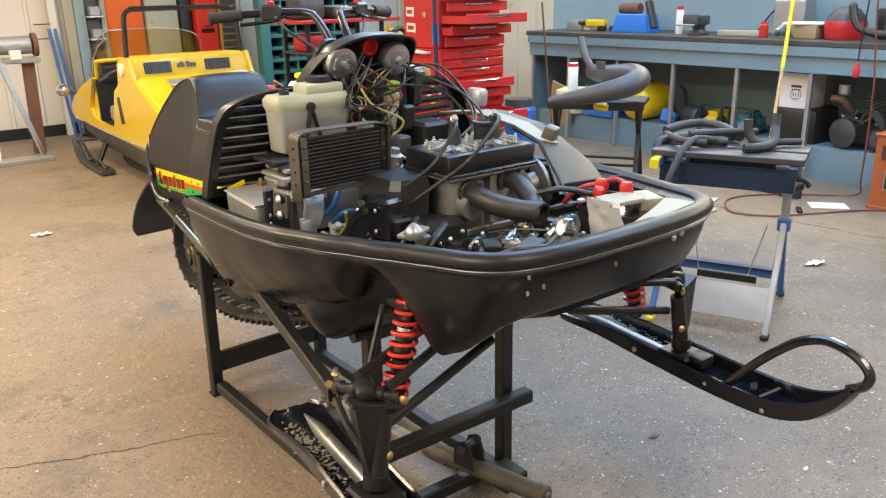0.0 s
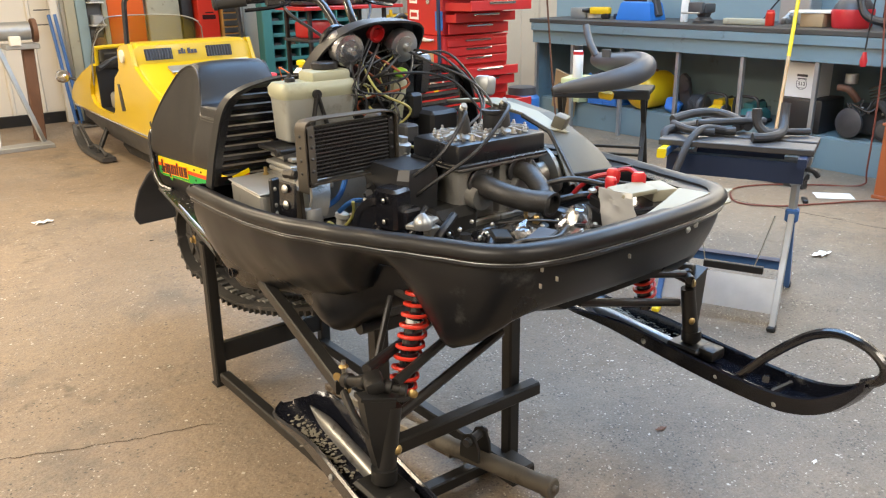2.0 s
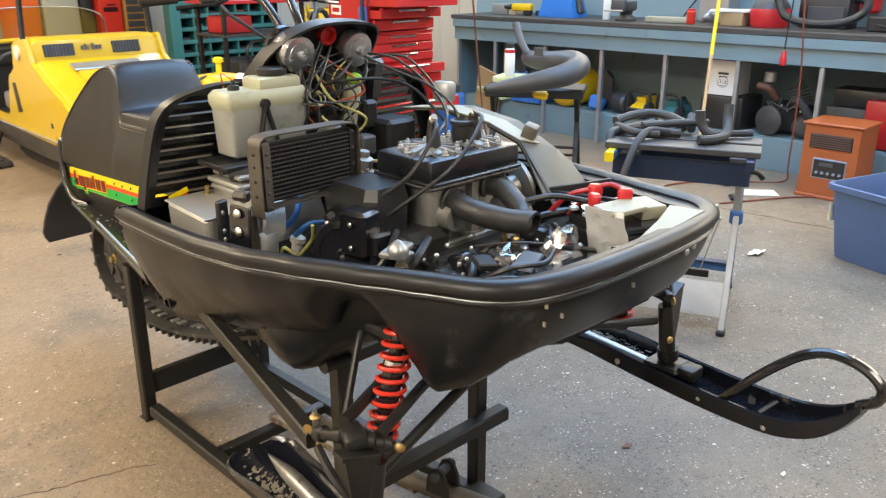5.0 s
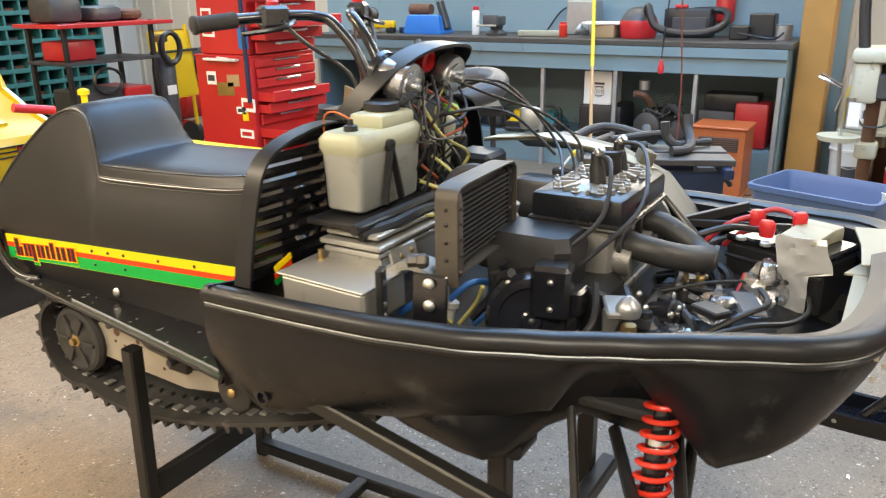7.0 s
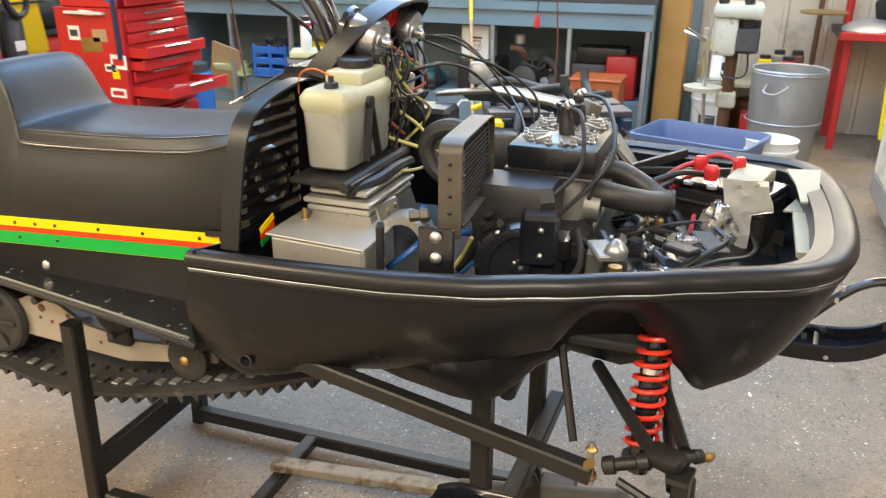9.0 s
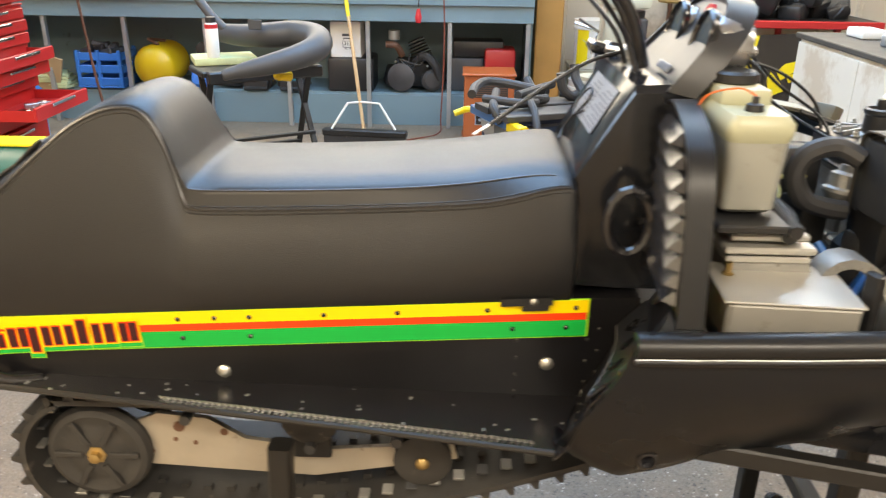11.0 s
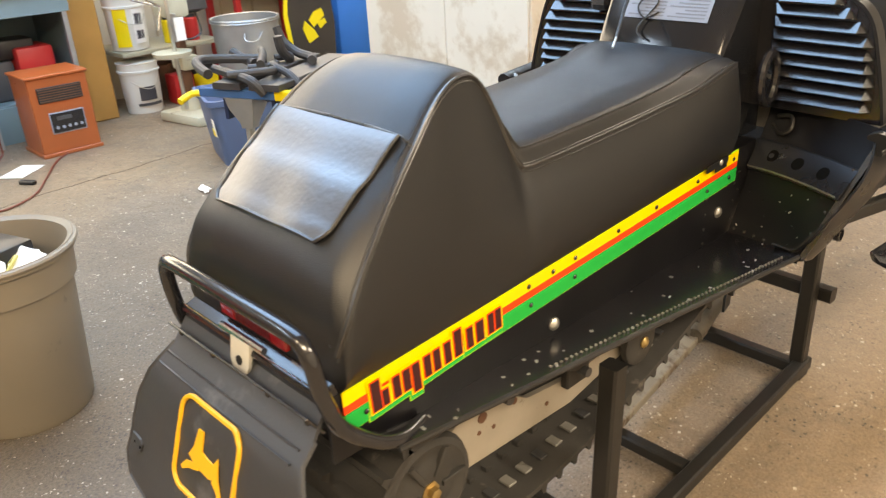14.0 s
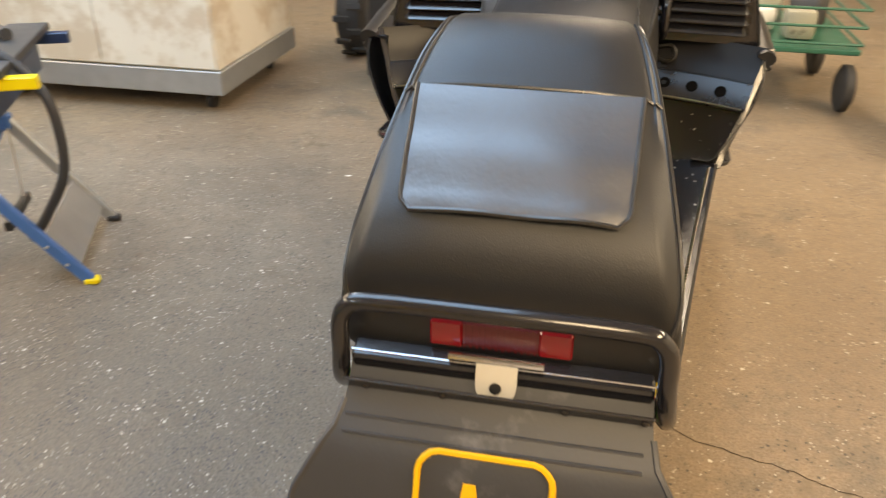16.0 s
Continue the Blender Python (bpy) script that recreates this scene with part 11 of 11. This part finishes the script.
for z, h, out in DR:
    d = part("drawer", add_box(bm_new(), ((TX0 + TX1) / 2 + 0.01, TY0 - out - 0.008, z), (TX1 - TX0 - 0.06, 0.018, h), 0.004), M_RED, tc)
    part("drawer_pull", add_box(bm_new(), ((TX0 + TX1) / 2 + 0.01, TY0 - out - 0.021, z + h * 0.28), (0.26, 0.012, 0.018), 0.004), M_CHROME, d)
    if out > 0.05:
        for sx in (TX0 + 0.045, TX1 - 0.025):
            part("drawer_side", add_box(bm_new(), (sx, TY0 - out / 2, z - 0.006), (0.006, out + 0.02, h * 0.8)), M_RED, d)
        part("drawer_floor", add_box(bm_new(), ((TX0 + TX1) / 2 + 0.01, TY0 - out / 2, z - h * 0.40), (TX1 - TX0 - 0.08, out + 0.02, 0.006)), M_RED, d)
        for k in range(8):
            b = bm_new()
            add_box(b, ((TX0 + TX1) / 2 + random.uniform(-0.24, 0.24), TY0 - out * random.uniform(0.25, 0.8), z - h * 0.22), (random.uniform(0.02, 0.10), random.uniform(0.015, 0.05), h * 0.35), 0.004, (0, 0, random.uniform(0, 180)))
            part("hand_tool", b, M_ZINC, d)
STK = [(0.06, 0.50, 0.14, 0.06, M_PAPER), (0.10, 0.66, 0.10, 0.05, M_PAPER), (0.02, 0.70, 0.14, 0.09, M_PAPER), (0.25, 0.80, 0.18, 0.09, M_BRASS), (0.16, 0.86, 0.13, 0.08, M_CARD), (0.40, 0.87, 0.10, 0.09, M_PAPER), (0.26, 1.0, 0.12, 0.03, M_PAPER), (0.42, 1.18, 0.13, 0.07, M_PAPER), (0.43, 1.30, 0.11, 0.07, M_PAPER), (0.40, 1.43, 0.15, 0.06, M_TEXTBAR), (0.45, 1.51, 0.12, 0.05, M_STICKER), (0.05, 1.14, 0.10, 0.14, M_BLUEBOX), (0.06, 0.62, 0.06, 0.06, M_YELPOLE)]
for v, z, w, h, mm in STK:
    x = TX0 - 0.002 if z < 1.02 else TX0 + 0.028
    st = part("sticker", add_box(bm_new(), (x, TY0 + 0.03 + v * 0.86, z), (0.004, w * 0.9, h), 0.001, (random.uniform(-4, 4), 0, 0)), mm, tc)
    if mm in (M_PAPER, M_STICKER):
        part("sticker_print", add_box(bm_new(), (x - 0.003, TY0 + 0.03 + v * 0.86, z), (0.002, w * 0.62, h * 0.45)), M_RED if w > 0.1 else M_TEXTBAR, st)
fc = bpy.data.curves.new("chest_lettering", "FONT")
fc.body, fc.size, fc.align_x, fc.align_y, fc.extrude = "NAVY", 0.055, "CENTER", "CENTER", 0.0005
fo = new("chest_lettering", fc)
fo.parent = tc
fo.matrix_basis = Matrix.Translation(Vector((TX0 + 0.0245, TY0 + 0.374, 1.43)) - Vector((4.10, 5.13, 0.0))) @ pose(0, 0, 0, 90, 0, -90)
fc.materials.append(M_YELPOLE)
part("side_strap", add_beam(bm_new(), (TX0 - 0.012, TY0 + 0.03, 1.55), (TX0 - 0.012, TY0 + 0.02, 0.72), 0.016, 0.03), M_NAVYSTAND, tc, "dark blue hanging strap")
part("lock", add_cyl(bm_new(), (TX0 + 0.03, TY0 + 0.20, 1.28), (TX0 + 0.018, TY0 + 0.20, 1.28), 0.022, 0.022, 14), M_CHROME, tc)
part("side_ledge", add_box(bm_new(), (TX0 - 0.02, TY0 + 0.25, 1.0), (0.05, 0.30, 0.016), 0.003), M_PAIL, tc)
b = bm_new()
add_tube(b, [(4.66, 4.68, 1.35), (4.70, 4.66, 0.9), (4.74, 4.64, 0.5), (4.76, 4.60, 0.2), (4.80, 4.5, 0.012), (4.9, 4.4, 0.01)], 0.008, 6, sub=6)
solid("air_hose", b, M_RUST, "thin red air hose hanging beside the tool chest", "hose")
jug = can_thing("blue_drum", (5.05, 5.35, 0.0), 0.16, 0.50, M_CRATE, "round blue drum beside the tool chest", "drum", M_GREYBODY)

# ---- welding corner ----
wc = thing("welding_cart", (4.0, 6.7, 0.0), "welding cart with a red shelf and red welder", "welding cart")
WX, WY = 3.95, 6.75
for dx in (-0.40, 0.40):
    for dy in (-0.22, 0.22):
        part("cart_post", add_box(bm_new(), (WX + dx, WY + dy, 0.64), (0.035, 0.035, 1.18), 0.004), M_STEEL_BLACK, wc)
for z, mm in ((0.30, M_STEEL_BLACK), (0.93, M_DARKMETAL)):
    part("cart_shelf", add_box(bm_new(), (WX, WY, z), (0.86, 0.50, 0.025), 0.004), mm, wc)
part("red_shelf", add_box(bm_new(), (WX + 0.02, WY - 0.05, 1.21), (1.06, 0.56, 0.03), 0.004), M_RED, wc, "bright red top shelf")
for x in (-0.34, 0.34):
    part("cart_wheel", add_cyl(bm_new(), (WX + x, WY - 0.24, 0.06), (WX + x, WY - 0.20, 0.06), 0.06, 0.06, 16), M_CABLE, wc)
    part("cart_wheel", add_cyl(bm_new(), (WX + x, WY + 0.20, 0.06), (WX + x, WY + 0.24, 0.06), 0.06, 0.06, 16), M_CABLE, wc)
weld = thing("welder", (WX + 0.02, WY - 0.05, 0.313), "red and dark wire welder on the cart", "welder")
part("welder_case", add_box(bm_new(), (WX - 0.12, WY - 0.03, 0.513), (0.36, 0.44, 0.40), 0.012), M_DARKMETAL, weld)
part("welder_side", add_box(bm_new(), (WX + 0.16, WY - 0.06, 0.513), (0.26, 0.46, 0.40), 0.012), M_RED, weld)
part("maker_bar", add_box(bm_new(), (WX + 0.16, WY - 0.293, 0.55), (0.14, 0.006, 0.035), 0.001), M_PAPER, weld)
part("maker_bar", add_box(bm_new(), (WX + 0.16, WY - 0.293, 0.50), (0.11, 0.006, 0.025), 0.001), M_PAPER, weld)
b = bm_new()
for k in range(4):
    add_tube(b, [(WX - 0.1 + 0.13 * math.cos(a), WY - 0.25 - 0.006 * k, 0.78 + 0.10 * math.sin(a)) for a in [j * math.tau / 14 for j in range(14)]], 0.010, 6, closed=True)
part("cable_coil", b, M_CABLE, weld, "coiled black welding cable")
for k, (x, s, mm) in enumerate(((-0.30, (0.28, 0.3, 0.20), M_DARKMETAL), (0.05, (0.3, 0.3, 0.12), M_GREYBODY), (0.32, (0.22, 0.24, 0.09), M_RUST))):
    box_thing("welding_hood" if k == 0 else "scrap_part", (WX + x, WY - 0.02, 1.226), s, mm, "grey welding hood on the red shelf" if k == 0 else "dark scrap part on the red shelf", "hood" if k == 0 else "scrap", 0.05, 14 * k)
box_thing("red_battery_box", (WX - 0.22, WY, 0.944), (0.30, 0.26, 0.15), M_RED, "small red box on the cart shelf", "box", 0.02, 6)
gas = thing("gas_cylinder", (4.62, 6.75, 0.0), "dark steel gas cylinder behind the cart", "gas cylinder")
part("cylinder", add_lathe(bm_new(), (4.62, 6.75, 0.0), (0, 0, 1), [(0, 0.09), (0.01, 0.10), (0.82, 0.10), (0.90, 0.06), (0.94, 0.03), (1.02, 0.03)], 20), M_DARKMETAL, gas)
part("gas_label", add_box(bm_new(), (4.60, 6.648, 0.62), (0.10, 0.006, 0.08), 0.001), M_PAPER, gas)
part("valve", add_box(bm_new(), (4.62, 6.74, 1.06), (0.12, 0.05, 0.07), 0.012), M_BRASS, gas)
part("hose_reel", add_tube(bm_new(), [(4.62 + 0.10 * math.cos(k * math.tau / 14), 6.63, 0.98 + 0.13 * math.sin(k * math.tau / 14)) for k in range(14)], 0.025, 8, closed=True), M_CABLE, gas)
yc = thing("hand_truck", (4.95, 6.95, 0.0), "yellow hand truck with a wide yellow back plate", "hand truck")
part("back_plate", add_box(bm_new(), (4.95, 7.0, 0.80), (0.46, 0.03, 0.62), 0.03, (-6, 0, 0), 2), M_YELTANK, yc)
part("cross_rod", add_cyl(bm_new(), (4.66, 6.95, 0.92), (5.2, 6.95, 0.92), 0.012, 0.012, 8), M_CABLE, yc)
for x in (4.76, 5.14):
    part("rail", add_cyl(bm_new(), (x, 6.98, 0.05), (x, 7.02, 1.15), 0.018, 0.018, 10), M_YELTANK, yc)
    part("truck_wheel", add_cyl(bm_new(), (x - 0.03, 7.05, 0.12), (x + 0.03, 7.05, 0.12), 0.12, 0.12, 18), M_CABLE, yc)
part("toe_plate", add_box(bm_new(), (4.95, 6.86, 0.02), (0.42, 0.24, 0.02), 0.003), M_YELTANK, yc)
comp = thing("air_compressor", (5.55, 7.4, 0.0), "red tank air compressor with a dark motor on top", "compressor")
part("tank", add_lathe(bm_new(), (5.15, 7.4, 0.40), (1, 0, 0), [(0, 0.03), (0.02, 0.14), (0.08, 0.20), (0.72, 0.20), (0.78, 0.14), (0.80, 0.03)], 24), M_RED, comp)
part("motor", add_cyl(bm_new(), (5.28, 7.35, 0.76), (5.66, 7.35, 0.76), 0.14, 0.14, 18), M_CABLE, comp)
part("motor_foot", add_box(bm_new(), (5.47, 7.36, 0.61), (0.42, 0.22, 0.06), 0.006), M_DARKMETAL, comp)
part("pump", add_box(bm_new(), (5.82, 7.36, 0.75), (0.16, 0.2, 0.30), 0.03, seg=2), M_DARKMETAL, comp)
part("frame_rail", add_tube(bm_new(), [(5.75, 7.2, 0.45), (5.85, 7.15, 0.78), (6.0, 7.15, 0.82), (6.1, 7.2, 0.55)], 0.016, 8, sub=4), M_CABLE, comp)
for x in (5.3, 5.8):
    part("foot", add_box(bm_new(), (x, 7.4, 0.10), (0.06, 0.30, 0.20), 0.01), M_RED, comp)
for pts in ([(4.4, 9.4, 2.6), (4.6, 9.3, 1.9), (4.9, 9.4, 1.35), (5.3, 9.5, 1.05), (5.6, 9.56, 0.98)], [(4.9, 9.56, 2.6), (4.85, 9.54, 1.9), (4.7, 9.55, 1.6), (4.8, 9.575, 1.45)], [(5.4, 9.575, 2.2), (5.5, 9.56, 1.5), (5.7, 9.575, 1.2)]):
    b = bm_new()
    add_tube(b, pts, 0.014, 6, sub=7)
    solid("wall_cable", b, M_CABLE, "black cable hanging on the far wall", "cable", "cables on the far wall")
box_thing("wall_socket_box", (5.35, 9.5, 1.30), (0.28, 0.12, 0.12), M_CABLE, "black plug box on the far wall", "socket", 0.02)

# ---- far north wall: lockers, doors, bins ----
pb = thing("parts_bin_rack", (4.55, 8.6, 0.0), "teal steel rack of small parts bins", "bin rack")
PX0, PX1, PYF, PZ = 4.10, 5.30, 8.45, 1.95
part("rack_back", add_box(bm_new(), ((PX0 + PX1) / 2, PYF + 0.34, PZ / 2), (PX1 - PX0, 0.02, PZ), 0), M_TEAL, pb)
for k in range(8):
    part("divider", add_box(bm_new(), (PX0 + (PX1 - PX0) * k / 7, PYF + 0.16, PZ / 2), (0.02, 0.32, PZ), 0.002), M_TEAL, pb)
for k in range(15):
    z = 0.05 + k * 0.134
    part("bin_shelf", add_box(bm_new(), ((PX0 + PX1) / 2, PYF + 0.16, z), (PX1 - PX0, 0.33, 0.014), 0.002), M_TEAL, pb)
    part("shelf_lip", add_box(bm_new(), ((PX0 + PX1) / 2, PYF - 0.004, z + 0.018), (PX1 - PX0, 0.008, 0.036), 0.001), M_TEAL, pb)
    for j in range(7):
        if random.random() < 0.7:
            part("loose_part", add_box(bm_new(), (PX0 + (PX1 - PX0) * (j + 0.5) / 7, PYF + 0.16, z + 0.035), (0.12, 0.22, 0.05), 0.01, (0, 0, random.uniform(-8, 8))), random.choice((M_CABLE, M_RUST, M_DARKMETAL, M_GREYBODY)), pb)
part("corner_post", add_box(bm_new(), (PX0 - 0.06, PYF + 0.02, PZ / 2 + 0.1), (0.12, 0.14, PZ + 0.2), 0.01), M_TEAL, pb, "teal corner post")
DW = Y1 - 0.035
def wall_panel(name, x0, x1, z0, z1, depth, material, label, category):
    return box_thing(name, ((x0 + x1) / 2, DW - depth / 2, z0), (x1 - x0, depth, z1 - z0), material, label, category, 0.008)


wall_panel("orange_door", 2.66, 3.06, 0.75, 2.3, 0.05, M_ORDOOR, "orange painted cupboard door on the far wall", "door")
wall_panel("beige_cupboard", 3.09, 3.46, 0.0, 2.3, 0.08, M_CREAM, "tall cream cupboard door on the far wall", "cupboard")
wall_panel("door_frame_strip", 2.60, 2.655, 0.0, 2.3, 0.07, M_CREAM, "cream door frame strip", "frame")
wall_panel("blue_board", 2.33, 2.44, 0.3, 2.4, 0.06, M_BLUEWALL, "tall blue-grey board leaning at the wall", "board")
wall_panel("pale_board", 2.22, 2.325, 0.0, 2.4, 0.05, M_CREAM, "tall pale plank leaning at the wall", "plank")
sh = thing("wall_rack", (2.52, 9.4, 0.0), "dark shelf rack with small goods on the far wall", "shelf rack")
part("rack_back", add_box(bm_new(), (2.52, DW - 0.02, 1.2), (0.14, 0.02, 2.2), 0), M_GREYBODY, sh)
for k in range(9):
    part("rack_shelf", add_box(bm_new(), (2.52, DW - 0.10, 0.30 + 0.24 * k), (0.15, 0.18, 0.015), 0.002), M_PAIL, sh)
    part("goods", add_box(bm_new(), (2.52, DW - 0.10, 0.36 + 0.24 * k), (0.11, 0.12, 0.10), 0.01), random.choice((M_CABLE, M_GALV, M_RUST, M_NAVYSTAND)), sh)
rc = thing("red_cabinet", (3.76, 9.45, 0.55), "orange-red parts cabinet hung on the far wall", "cabinet")
part("cabinet_body", add_box(bm_new(), (3.76, DW - 0.10, 1.42), (0.25, 0.20, 1.25), 0.008), M_SPRING, rc)
part("name_bar", add_box(bm_new(), (3.76, DW - 0.203, 1.06), (0.16, 0.004, 0.05), 0.001), M_MAROON, rc)
part("name_bar", add_box(bm_new(), (3.77, DW - 0.203, 1.11), (0.10, 0.004, 0.014), 0.001), M_MAROON, rc)
box_thing("cabinet_stand", (3.76, DW - 0.11, 0.0), (0.24, 0.20, 0.79), M_STEEL_BLACK, "dark stand under the red cabinet", "stand", 0.006)
dr = thing("small_drawer_cabinet", (4.03, 9.45, 0.6), "orange-framed cabinet of small grey drawers", "drawer cabinet")
part("cabinet_frame", add_box(bm_new(), (4.02, DW - 0.12, 1.15), (0.23, 0.22, 1.1), 0.006), M_WOODPOST, dr)
for k in range(13):
    part("small_drawer", add_box(bm_new(), (4.02, DW - 0.234, 0.66 + 0.08 * k), (0.19, 0.014, 0.062), 0.004), M_GREYBODY, dr)
box_thing("drawer_stand", (4.02, DW - 0.12, 0.0), (0.22, 0.20, 0.595), M_STEEL_BLACK, "dark stand under the drawer cabinet", "stand", 0.006)
wall_panel("dark_locker", 3.48, 3.61, 0.0, 2.2, 0.10, M_CABLE, "narrow black locker on the far wall", "locker")
for x in (2.10, 2.16):
    solid("blue_pole", add_cyl(bm_new(), (x, 9.30, 0.0), (x - 0.06, 9.48, 1.15), 0.018, 0.018, 8), M_BLUESTAND, "blue pole leaning at the far wall", "pole", "poles at the wall")
gr = thing("pedestal_grinder", (1.55, 8.6, 0.0), "grey bench grinder on a rusty pedestal", "grinder")
part("pedestal", add_box(bm_new(), (1.60, 8.60, 0.44), (0.10, 0.10, 0.88), 0.006, (0, 2, 0)), M_RUST, gr)
part("pedestal_plate", add_box(bm_new(), (1.56, 8.60, 0.90), (0.30, 0.24, 0.05), 0.008), M_GALV, gr)
part("switch_box", add_box(bm_new(), (1.50, 8.49, 0.955), (0.10, 0.06, 0.09), 0.008), M_PAIL, gr)
part("grinder_motor", add_cyl(bm_new(), (1.28, 8.60, 1.04), (1.66, 8.60, 1.04), 0.085, 0.085, 18), M_GALV, gr)
part("wheel", add_cyl(bm_new(), (1.68, 8.60, 1.04), (1.72, 8.60, 1.04), 0.11, 0.11, 20), M_RUST, gr)
part("stand_leg", add_beam(bm_new(), (1.35, 8.5, 0.9), (1.55, 8.2, 0.0), 0.05, 0.02), M_GALV, gr)
part("stand_leg", add_beam(bm_new(), (1.25, 8.5, 0.9), (1.15, 8.2, 0.0), 0.05, 0.02), M_GALV, gr)
part("stand_foot", add_box(bm_new(), (1.30, 8.15, 0.02), (0.60, 0.20, 0.04), 0.004), M_GALV, gr)
solid("wall_rail_pipe", add_cyl(bm_new(), (0.6, 9.50, 1.53), (2.05, 9.50, 1.58), 0.02, 0.02, 10), M_RUST, "rusty pipe fixed along the far wall", "pipe")
solid("wall_post", add_box(bm_new(), (2.10, 9.52, ZC / 2), (0.08, 0.09, ZC), 0.004), M_PANEL, "off-white steel column at the far wall", "column", kind="structure")
for z in (1.05, 1.20):
    solid("wall_hook", add_cyl(bm_new(), (1.90, 9.48, z), (2.06, 9.48, z), 0.007, 0.007, 6), M_DARKMETAL, "short metal rod fixed to the far wall", "hook", "rods on the wall")
b = bm_new()
add_box(b, (2.30, 9.1, 0.15), (0.26, 0.22, 0.28), 0.03, (0, 0, 14), 2)
solid("black_bag", b, M_CABLE, "black canvas bag on the floor at the wall", "bag")
solid("black_sled_runner", add_tube(bm_new(), [(2.05, 8.95, 0.02), (2.35, 8.90, 0.02), (2.55, 8.95, 0.03), (2.5, 9.05, 0.05), (2.1, 9.05, 0.05)], 0.014, 6, sub=4), M_CABLE, "bent black bar on the floor", "bar")

# ---- bits on the floor ----
for k, (x, y, s, mm) in enumerate(((0.93, 5.43, 0.10, M_PAPER), (1.989, 1.419, 0.03, M_RUST), (1.62, 3.35, 0.05, M_CABLE), (3.55, 2.95, 0.05, M_PAPER), (1.72, 3.62, 0.04, M_PAPER), (2.2, 1.0, 0.02, M_PAPER), (1.35, 4.6, 0.02, M_CABLE), (4.05, 1.95, 0.10, M_PAPER))):
    b = bm_new()
    g = [[Vector((x + s * (i / 4 - 0.5) + 0.2 * s * math.sin(j + k), y + 0.5 * s * (j / 4 - 0.5), 0.004 + 0.15 * s * abs(math.sin(i * 1.7 + j + k)))) for j in range(5)] for i in range(5)]
    add_sheet(b, g, 0.002)
    solid("litter", b, mm, "scrap of litter lying on the concrete", "litter", "litter on the floor", sharp=10)
crack_rng = random.Random(5)
def crack(p0, p1, n, wob, wid=0.006):
    b = bm_new()
    pts = []
    p0, p1 = Vector(p0), Vector(p1)
    d = (p1 - p0).normalized()
    s = Vector((-d.y, d.x, 0))
    off = 0.0
    for k in range(n + 1):
        off = off * 0.8 + crack_rng.uniform(-wob, wob)
        pts.append(p0.lerp(p1, k / n) + s * off)
    g = [[p + s * wid * crack_rng.uniform(0.2, 0.6) for p in pts], [p - s * wid * crack_rng.uniform(0.2, 0.6) for p in pts]]
    for row in g:
        for p in row:
            p.z = 0.0012
    add_sheet(b, g, 0.0008)
    return solid("floor_crack", b, M_CRACK, "thin dark crack in the concrete floor", "crack", "cracks in the floor", kind="structure")


crack((0.15, 2.66, 0), (0.86, 2.40, 0), 44, 0.006, 0.003)
crack((4.68, 3.0, 0), (4.84, 1.40, 0), 46, 0.012, 0.006)
